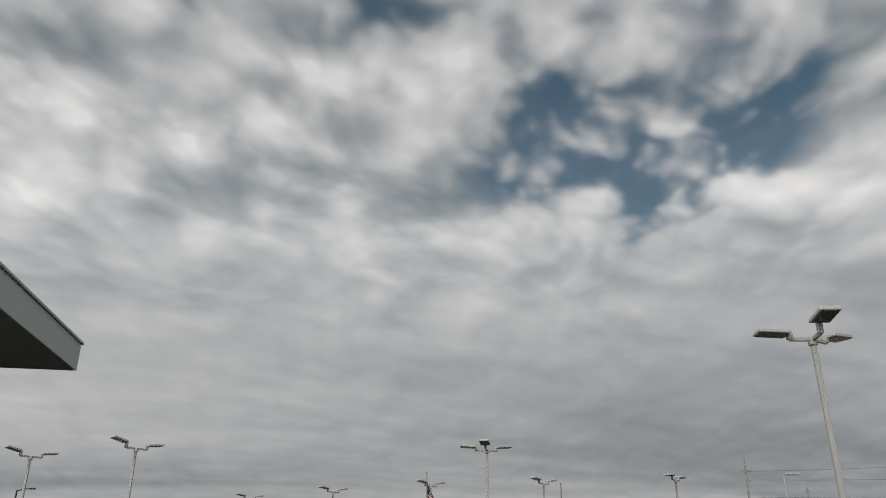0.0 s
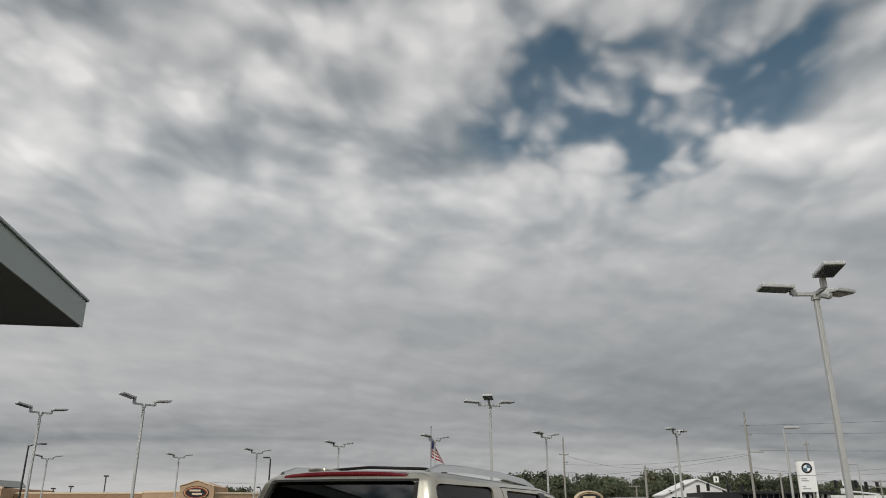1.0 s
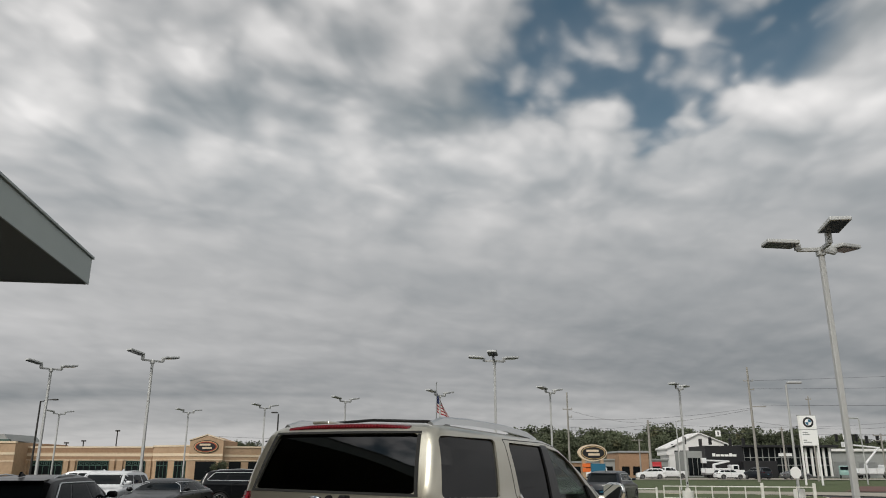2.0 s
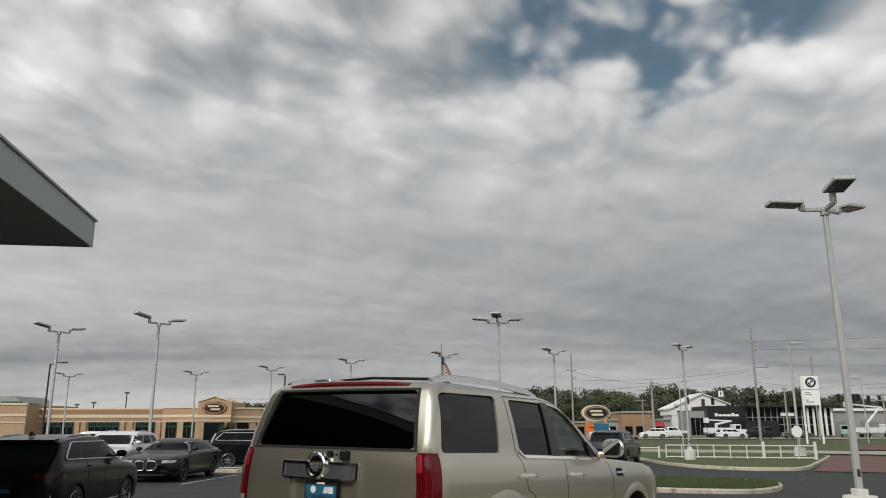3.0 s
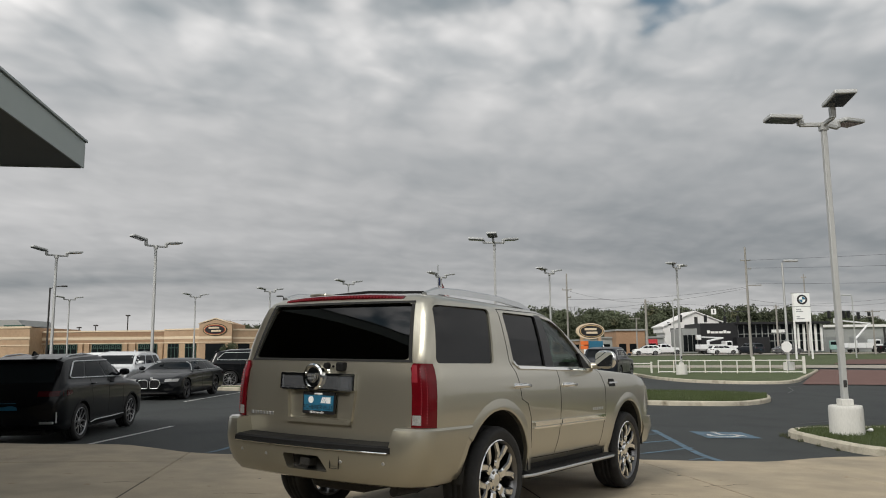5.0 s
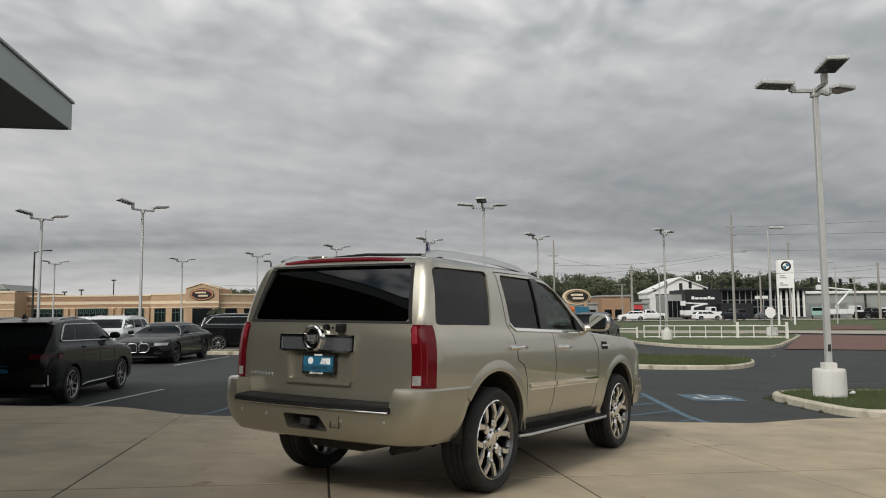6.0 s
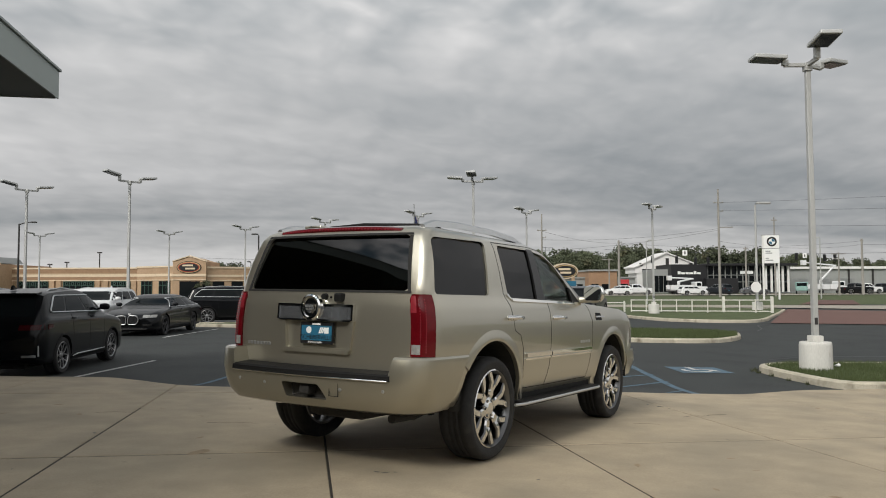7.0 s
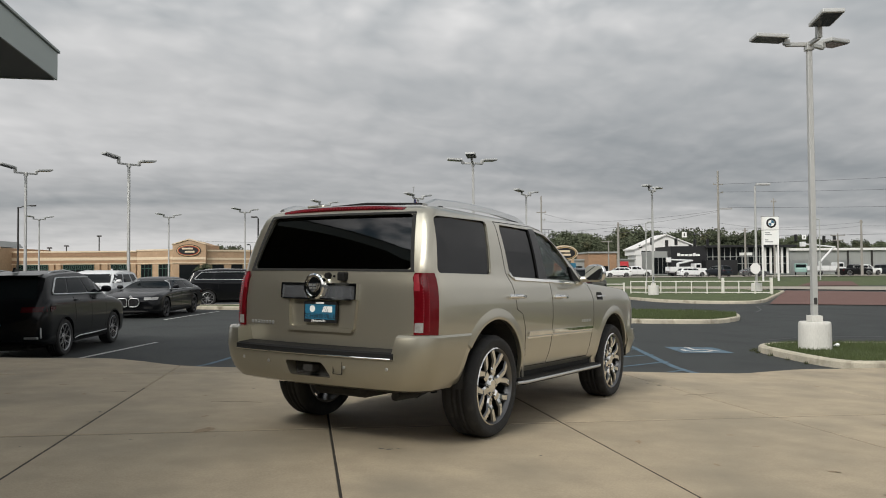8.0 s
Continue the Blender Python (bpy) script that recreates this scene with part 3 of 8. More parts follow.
patch("paving_red", [(16.2, 34.5), (29, 30.0), (36, 43.0), (26.2, 53.2)], 0.02, M_PAVER, "faded red paved driveway crossing", "paving")
patch("sidewalk", [(-20, 66), (16.5, 61), (27.3, 55.8), (32.5, 51), (50, 40), (70, 36), (70, 44), (52, 50), (38.7, 60.5), (30, 63.5), (18, 67.5), (-20, 73)], 0.05, M_ROAD, "pale concrete walk along the lot", "sidewalk")
patch("paving_red_far", [(33, 64.8), (37.8, 63.7), (46.2, 79.2), (42.6, 80.3)], 0.06, M_PAVER, "faded red paved crossing beyond the walk", "paving")
patch("road", [(-400, 124), (400, 124), (400, 143), (-400, 143)], 0.05, M_ROAD, "pale worn highway behind the lot", "road", 40)
patch("kerb_far", [(-400, 122.6), (400, 122.6), (400, 123.9), (-400, 123.9)], 0.16, M_FENCE, "pale kerb line along the highway", "kerb", 40)


def stripe(a, b, w, material, label, dz=0.006, category="road marking"):
    a, b = Vector(a), Vector(b)
    s = (b - a).normalized()
    s = Vector((-s.y, s.x)) * w / 2
    return patch("marking", [tuple(a - s), tuple(b - s), tuple(b + s), tuple(a + s)], dz, material, label, category, 0.35, lambda x, y: max(lot_top(x, y), lot_top(x, y + 0.3)))


WL, BL = "worn white parking line on asphalt", "faded blue access-aisle line on asphalt"
stripe((-6.52, 13.3), (-6.06, 17.44), 0.10, M_LINE, WL)
stripe((-8.47, 25.1), (-8.2, 30.8), 0.11, M_LINE, WL)
stripe((-3.85, 12.9), (-3.5, 15.4), 0.10, M_BLUELINE, BL)
stripe((4.35, 11.75), (4.7, 16.9), 0.13, M_BLUELINE, BL)
for a, b in (((3.2, 15.6), (4.66, 16.15)), ((3.0, 14.15), (4.67, 15.08)), ((3.0, 12.75), (4.6, 13.96)), ((3.95, 12.0), (4.45, 12.6))):
    stripe(a, b, 0.09, M_BLUELINE, BL)
stripe((1.0, 11.7), (1.35, 16.9), 0.13, M_BLUELINE, BL)
patch("marking", [(5.39, 15.4), (6.46, 15.35), (6.45, 16.45), (5.39, 16.6)], -0.004, M_BLUELINE, "faded blue square of an accessible parking bay", "road marking", 0.4)
bm = bmesh.new()
for k in range(15):                       # wheelchair sign: wheel arc, back and leg
    a0, a1 = radians(150 + k * 16), radians(150 + (k + 1) * 16)
    vs = []
    for r, a in ((0.24, a0), (0.33, a0), (0.33, a1), (0.24, a1)):
        x, y = 5.86 + r * math.cos(a), 15.86 + r * math.sin(a)
        vs.append(bm.verts.new((x, y, lot_z(x, y) + 0.001)))
    bm.faces.new(vs)
for pts in ([(5.80, 15.9), (5.90, 15.9), (5.88, 16.32), (5.80, 16.32)], [(5.84, 15.95), (6.14, 15.95), (6.14, 16.03), (5.84, 16.03)],
            [(6.10, 15.98), (6.18, 15.98), (6.30, 15.66), (6.22, 15.64)], ellipse(5.85, 16.42, 0.07, 0.07, 10)):
    bm.faces.new([bm.verts.new((x, y, lot_z(x, y) + 0.001)) for x, y in pts])
tagged(part("marking", bm, M_LINE), "white wheelchair sign painted on the asphalt", "road marking", kind="structure")
# tar-filled cracks in the lot
for pts in ([(13.3, 29.5), (14.2, 31.0), (14.9, 33.0), (16.3, 34.2)], [(8.6, 18.4), (10.2, 19.3), (11.8, 19.1), (14.6, 20.4)], [(-5.2, 20.5), (-4.1, 20.8), (-3.2, 20.6)]):
    for a, b in zip(pts, pts[1:]):
        stripe(a, b, 0.05, M_TAR, "dark tar-sealed crack in the asphalt", category="crack seal")

# ---- own building: canopy roof over the service side ----
CX, CY, CZ0, CZ1 = -6.60, 13.80, 5.15, 5.70


def canopy():
    roof = thing("canopy_roof", pose(CX, CY, 0, 0, 0, 8.7), "flat grey-green metal canopy roof with dark soffit", "canopy", kind="structure")
    # local frame: x towards the lot, y away from the camera
    # the unseen run back past the camera is lengthened to shade the left apron
    bm = bmesh.new()
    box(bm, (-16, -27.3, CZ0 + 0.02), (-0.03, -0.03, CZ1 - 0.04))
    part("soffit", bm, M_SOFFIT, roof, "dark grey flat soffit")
    y = -0.0
    k = 0
    while y > -27:
        ln = 4.6 if k else 4.55
        bm = bmesh.new()
        box(bm, (-0.03, y - ln + 0.006, CZ0), (0.0, y - 0.006, CZ1 - 0.05), 0.003, 1)
        part("fascia_panel", bm, M_FASCIA, roof)
        y -= ln
        k += 1
    for i in range(4):
        bm = bmesh.new()
        box(bm, (-0.04 - (i + 1) * 4, -0.03, CZ0), (-0.04 - i * 4 - 0.012, 0.0, CZ1 - 0.05), 0.003, 1)
        part("fascia_panel", bm, M_FASCIA, roof)
    bm = bmesh.new()
    box(bm, (-16, -27.3, CZ1 - 0.05), (0.035, 0.035, CZ1), 0.01, 2)
    part("edge_cap", bm, M_CAP, roof, "folded metal edge cap")
    wall = thing("wall_showroom", pose(CX, CY, 0, 0, 0, 8.7), "grey panelled showroom wall with dark glazing", "wall", kind="structure")
    bm = bmesh.new()
    box(bm, (-15.6, -33.5, -0.3), (-6.2, -1.5, CZ0 + 0.02))
    part("wall_panel", bm, M_WALL, wall)
    for i in range(7):
        bm = bmesh.new()
        box(bm, (-6.22, -31 + i * 4.0, 0.5), (-6.16, -27.6 + i * 4.0, 4.2), 0.01, 1)
        part("window", bm, M_DARKGLASS, wall)
    # invented block out of view, added to cut sky light and reflections from behind
    back = thing("wall_unseen_back", pose(0, 0, 0, 0, 0, 8.7), "unseen grey wall block added behind to hold back low sky light", "wall", kind="structure")
    bm = bmesh.new()
    box(bm, (-16, -22, -0.3), (3, -12, 5.6), 0.02, 1)
    part("wall_panel", bm, M_WALL, back)


canopy()

# ---- vehicles ----


class Shell:
    """A car body as level outlines: rows of (z, half width, rear y, front y, rear radius, front radius, rear bow)."""

    def __init__(self, rows, taper=0.02):
        self.rows, self.taper = rows, taper

    def at(self, z):
        r = self.rows
        z = min(max(z, r[0][0]), r[-1][0])
        for a, b in zip(r, r[1:]):
            if z <= b[0]:
                f = (z - a[0]) / (b[0] - a[0])
                return [p + (q - p) * f for p, q in zip(a, b)]
        return list(r[-1])

    def thin(self, y, yr, yf):
        q = abs((y - (yr + yf) / 2) / ((yf - yr) / 2))
        return 1 - self.taper * q ** 3

    def half(self, y, z):
        _, hw, yr, yf, rr, rf, bow = self.at(z)
        w = hw * self.thin(min(max(y, yr), yf), yr, yf)
        for edge, r, s in ((yr, rr, -1), (yf, rf, 1)):
            d = (edge - y) * s
            if d < r:
                k = max(0.0, min(1.0, (r - d) / r))
                w -= r * (1 - math.sqrt(max(0, 1 - k * k)))
        return w

    def rear(self, x, z):
        _, hw, yr, yf, rr, rf, bow = self.at(z)
        flat = hw - rr
        y = yr - bow * (1 - min(1, abs(x) / flat) ** 2)
        if abs(x) > flat:
            k = min(1.0, (abs(x) - flat) / rr)
            y += rr * (1 - math.sqrt(1 - k * k))
        return y

    def front(self, x, z):
        _, hw, yr, yf, rr, rf, bow = self.at(z)
        flat = hw - rf
        y = yf + bow * 1.2 * (1 - min(1, abs(x) / flat) ** 2)
        if abs(x) > flat:
            k = min(1.0, (abs(x) - flat) / rf)
            y -= rf * (1 - math.sqrt(1 - k * k))
        return y

    def ring(self, z, inset=0.0):
        _, hw, yr, yf, rr, rf, bow = self.at(z)
        hw, yr, yf = hw - inset, yr + inset, yf - inset
        half = []
        fl = hw - rr
        for k in range(7):
            x = fl * k / 6
            half.append((x, yr - bow * (1 - (x / fl) ** 2)))
        for k in range(1, 7):
            a = k / 6 * math.pi / 2
            half.append((hw - rr + rr * math.sin(a), yr + rr - rr * math.cos(a)))
        for k in range(1, 20):
            y = yr + rr + (yf - rf - yr - rr) * k / 20
            half.append((hw, y))
        for k in range(0, 6):
            a = k / 6 * math.pi / 2
            half.append((hw - rf + rf * math.cos(a), yf - rf + rf * math.sin(a)))
        fl = hw - rf
        for k in range(6, -1, -1):
            x = fl * k / 6
            half.append((x, yf + bow * 1.2 * (1 - (x / fl) ** 2)))
        pts = half + [(-x, y) for x, y in half[-2:0:-1]]
        return [(x * self.thin(y, yr, yf), y, z) for x, y in pts]

    def mesh(self, zs, inset=0.0, crown=0.0):
        bm = bmesh.new()
        rings = [[bm.verts.new(p) for p in self.ring(z, inset)] for z in zs]
        n = len(rings[0])
        for a, b in zip(rings, rings[1:]):
            for k in range(n):
                bm.faces.new((a[k], a[(k + 1) % n], b[(k + 1) % n], b[k]))
        bm.faces.new(rings[0][::-1])
        top = bm.verts.new(sum((v.co for v in rings[-1]), Vector()) / n + Vector((0, 0, crown)))
        for k in range(n):
            bm.faces.new((rings[-1][k], rings[-1][(k + 1) % n], top))
        return bm

    def side_poly(self, bm, pts, off, th, side=1):
        """A panel on the flank from its (y, z) outline, cut along the shell's own levels so that it lies on it."""
        tmp = bmesh.new()
        tmp.faces.new([tmp.verts.new((0, y, z)) for y, z in pts])
        z0, z1 = min(p[1] for p in pts), max(p[1] for p in pts)
        y0, y1 = min(p[0] for p in pts), max(p[0] for p in pts)
        cuts = [((0, 0, r[0]), (0, 0, 1)) for r in self.rows if z0 + 0.002 < r[0] < z1 - 0.002]
        cuts += [((0, y0 + k * 0.22, 0), (0, 1, 0)) for k in range(1, int((y1 - y0) / 0.22) + 1)] if y1 - y0 > 0.3 else []
        for co, no in cuts:
            bmesh.ops.bisect_plane(tmp, geom=tmp.verts[:] + tmp.edges[:] + tmp.faces[:], plane_co=co, plane_no=no)
        for v in tmp.verts:
            v.co.x = side * (self.half(v.co.y, v.co.z) + off)
        made = bmesh.ops.extrude_face_region(tmp, geom=tmp.faces[:])
        for v in made["geom"]:
            if isinstance(v, bmesh.types.BMVert):
                v.co.x -= side * th
        me = bpy.data.meshes.new("tmp")
        tmp.to_mesh(me)
        tmp.free()
        bm.from_mesh(me)
        bpy.data.meshes.remove(me)

    def end_grid(self, bm, z0, z1, hw0, hw1, off, th, front=False, nx=14, nz=6, x_mid=0.0, lift=0.0):
        """A panel on the rear or front face between two heights, half as wide as given at each; lift bows its lower edge."""
        fn = self.front if front else self.rear
        s = 1 if front else -1
        lay = []
        for d in (off, off - th):
            g = []
            for j in range(nz + 1):
                f = j / nz
                row = []
                for i in range(nx + 1):
                    u = 2 * i / nx - 1
                    x = x_mid + u * (hw0 + (hw1 - hw0) * f)
                    z = z0 + (z1 - z0) * f + lift * (1 - f) * (1 - u * u)
                    row.append(bm.verts.new((x, fn(x, z) + s * d, z)))
                g.append(row)
            lay.append(g)
        a, b = lay
        for g in lay:
            for j in range(nz):
                for i in range(nx):
                    bm.faces.new((g[j][i], g[j][i + 1], g[j + 1][i + 1], g[j + 1][i]))
        rim = lambda g: g[0] + [r[-1] for r in g[1:]] + g[-1][-2::-1] + [r[0] for r in g[-2:0:-1]]
        ra, rb = rim(a), rim(b)
        for k in range(len(ra)):
            bm.faces.new((ra[k], ra[(k + 1) % len(ra)], rb[(k + 1) % len(ra)], rb[k]))


def arch_cutters(axles, z, r, x_in, x_out=1.4, n=36):
    """The four wheel wells, as cylinders through the flanks."""
    bm = bmesh.new()
    for y in axles:
        for s in (-1, 1):
            prof = [(r, s * x_in), (r, s * x_out)]
            lathe(bm, prof, n, pose(0, y, z))
    return bm


def wheel_meshes(R, rim_r, width, spokes, kind):
    """Tyre and rim as shared meshes, about the x axis, the outer face at +x."""
    h = width / 2
    bm = bmesh.new()
    lathe(bm, [(rim_r - 0.012, -h * 0.86), (R * 0.93, -h), (R - 0.012, -h * 0.86), (R, -h * 0.70), (R, -h * 0.36), (R - 0.008, -h * 0.34), (R - 0.008, -h * 0.30), (R, -h * 0.28), (R, -0.014),
               (R - 0.008, -0.010), (R - 0.008, 0.010), (R, 0.014), (R, h * 0.28), (R - 0.008, h * 0.30), (R - 0.008, h * 0.34), (R, h * 0.36), (R, h * 0.70), (R - 0.012, h * 0.86),
               (R * 0.94, h), (R * 0.88, h * 1.0), (rim_r + 0.012, h * 0.95), (rim_r - 0.012, h * 0.86)], 48, closed=True)
    for f in bm.faces:
        f.smooth = True
    tyre = bpy.data.meshes.new("tyre")
    bmesh.ops.recalc_face_normals(bm, faces=bm.faces[:])
    bm.to_mesh(tyre)
    bm.free()
    tyre.materials.append(M_TYRE)
    bm = bmesh.new()
    # barrel and lip
    lathe(bm, [(rim_r - 0.03, -h * 0.85), (rim_r - 0.035, h * 0.55), (rim_r - 0.022, h * 0.84), (rim_r - 0.004, h * 0.97), (rim_r + 0.004, h * 0.93), (rim_r - 0.008, h * 0.5), (rim_r - 0.008, -h * 0.85)], 48, closed=True)
    # hub
    lathe(bm, [(0.001, h * 0.80), (0.045, h * 0.80), (0.058, h * 0.74), (0.085, h * 0.68), (0.095, h * 0.52), (0.095, h * 0.30)], 24)
    f0, f1 = rim_r * 0.20, rim_r - 0.018

    def bar(a0, a1, w0, w1, r0, r1, x0, x1, th):
        pts = []
        for r, a, w, x in ((r0, a0, w0, x0), (r0 * 0.55 + r1 * 0.45, a0 * 0.55 + a1 * 0.45, (w0 + w1) / 2 * 0.92, (x0 + x1) / 2 + 0.012), (r1, a1, w1, x1)):
            d, s = Vector((0, math.cos(a), math.sin(a))), Vector((0, -math.sin(a), math.cos(a)))
            c = d * r
            pts.append([bm.verts.new(c + s * (w * u) + Vector((x + v, 0, 0))) for u, v in ((-0.5, -th), (-0.5, -0.012), (-0.32, 0), (0.32, 0), (0.5, -0.012), (0.5, -th))])
        for p, q2 in zip(pts, pts[1:]):
            for k in range(6):
                bm.faces.new((p[k], p[(k + 1) % 6], q2[(k + 1) % 6], q2[k]))
        bm.faces.new(pts[0])
        bm.faces.new(pts[-1][::-1])

    for k in range(spokes):
        a = 2 * math.pi * k / spokes + 0.3
        if kind == "split":
            sp = math.pi / spokes * 0.56
            for s in (-1, 1):
                bar(a + s * sp * 0.16, a + s * sp * 1.08, 0.042, 0.045, f0, f1, h * 0.62, h * 0.84, 0.045)
        elif kind == "fork":                 # a broad stem that parts into two prongs
            sp, fm = math.pi / spokes * 0.60, rim_r * 0.50
            bar(a, a, 0.082, 0.078, f0, fm, h * 0.60, h * 0.76, 0.05)
            for s in (-1, 1):
                bar(a + s * 0.07, a + s * sp, 0.055, 0.070, fm * 0.92, f1, h * 0.735, h * 0.86, 0.05)
        else:
            bar(a, a + 0.10, 0.05, 0.075, f0, f1, h * 0.66, h * 0.82, 0.04)
    for k in range(6):
        a = 2 * math.pi * k / 6
        lathe(bm, [(0.001, h * 0.80), (0.011, h * 0.79), (0.012, h * 0.60)], 8, pose(0, 0.066 * math.cos(a), 0.066 * math.sin(a)))
    for f in bm.faces:
        f.smooth = True
    for e in bm.edges:
        e.smooth = len(e.link_faces) == 2 and e.calc_face_angle(0) < radians(30)
    rim = bpy.data.meshes.new("rim")
    bmesh.ops.recalc_face_normals(bm, faces=bm.faces[:])
    for f in bm.faces:                       # the outer faces are machined bright
        f.material_index = 1 if f.normal.x > 0.72 and f.calc_center_median().x > 0 else 0
    bm.to_mesh(rim)
    bm.free()
    disc_bm = bmesh.new()
    lathe(disc_bm, [(0.03, -h * 0.1), (rim_r * 0.72, -h * 0.1), (rim_r * 0.72, h * 0.02), (0.03, h * 0.02)], 32)
    disc = bpy.data.meshes.new("brake_disc")
    disc_bm.to_mesh(disc)
    disc_bm.free()
    disc.materials.append(M_RIMDARK)
    return tyre, rim, disc


def add_wheels(car, meshes, axles, track, R, h):
    tyre, rim, disc = meshes
    for y in axles:
        for s in (1, -1):
            w = new("wheel", tyre)
            w.parent = car
            w.matrix_basis = pose(s * track / 2, y, R, 0, 0, 0 if s > 0 else 180)
            w.name = "wheel"
            share("rim", rim, w, Matrix())
            share("brake_disc", disc, w, Matrix())


def liner(car, y, z, r, x0, x1, s):
    """Black wheel-well lining."""
    bm = bmesh.new()
    n = 20
    rows = []
    for x in (x0, x1):
        rows.append([bm.verts.new((s * x, y + r * math.cos(a), z + r * math.sin(a))) for a in (math.pi * (1.0 - 1.0 * k / n) for k in range(n + 1))])
    for k in range(n):
        bm.faces.new((rows[0][k], rows[0][k + 1], rows[1][k + 1], rows[1][k]))
    bm.faces.new(rows[0])
    return part("wheel_well", bm, M_UNDER, car)


# the big champagne sport-utility vehicle
ESC = Shell([(0.47, 0.930, -0.90, 3.72, 0.16, 0.30, 0.03), (0.52, 0.965, -0.93, 3.84, 0.16, 0.30, 0.035), (0.62, 0.985, -0.95, 3.90, 0.16, 0.32, 0.04), (0.80, 0.998, -0.962, 3.94, 0.16, 0.34, 0.04),
             (0.95, 1.002, -0.965, 3.94, 0.16, 0.34, 0.04), (1.08, 1.000, -0.965, 3.90, 0.16, 0.34, 0.04), (1.18, 0.988, -0.962, 3.78, 0.16, 0.36, 0.04), (1.225, 0.976, -0.957, 3.55, 0.15, 0.36, 0.04),
             (1.250, 0.966, -0.953, 3.0, 0.15, 0.34, 0.04), (1.270, 0.958, -0.950, 2.44, 0.15, 0.30, 0.04), (1.30, 0.946, -0.943, 2.34, 0.11, 0.26, 0.04), (1.40, 0.930, -0.917, 2.13, 0.09, 0.24, 0.045),
             (1.52, 0.910, -0.882, 1.87, 0.085, 0.22, 0.05), (1.64, 0.883, -0.842, 1.61, 0.085, 0.20, 0.05), (1.72, 0.862, -0.812, 1.43, 0.09, 0.20, 0.05), (1.765, 0.838, -0.785, 1.32, 0.10, 0.20, 0.05),
             (1.795, 0.800, -0.755, 1.20, 0.13, 0.20, 0.05), (1.815, 0.740, -0.70, 1.06, 0.14, 0.20, 0.05)], 0.018)


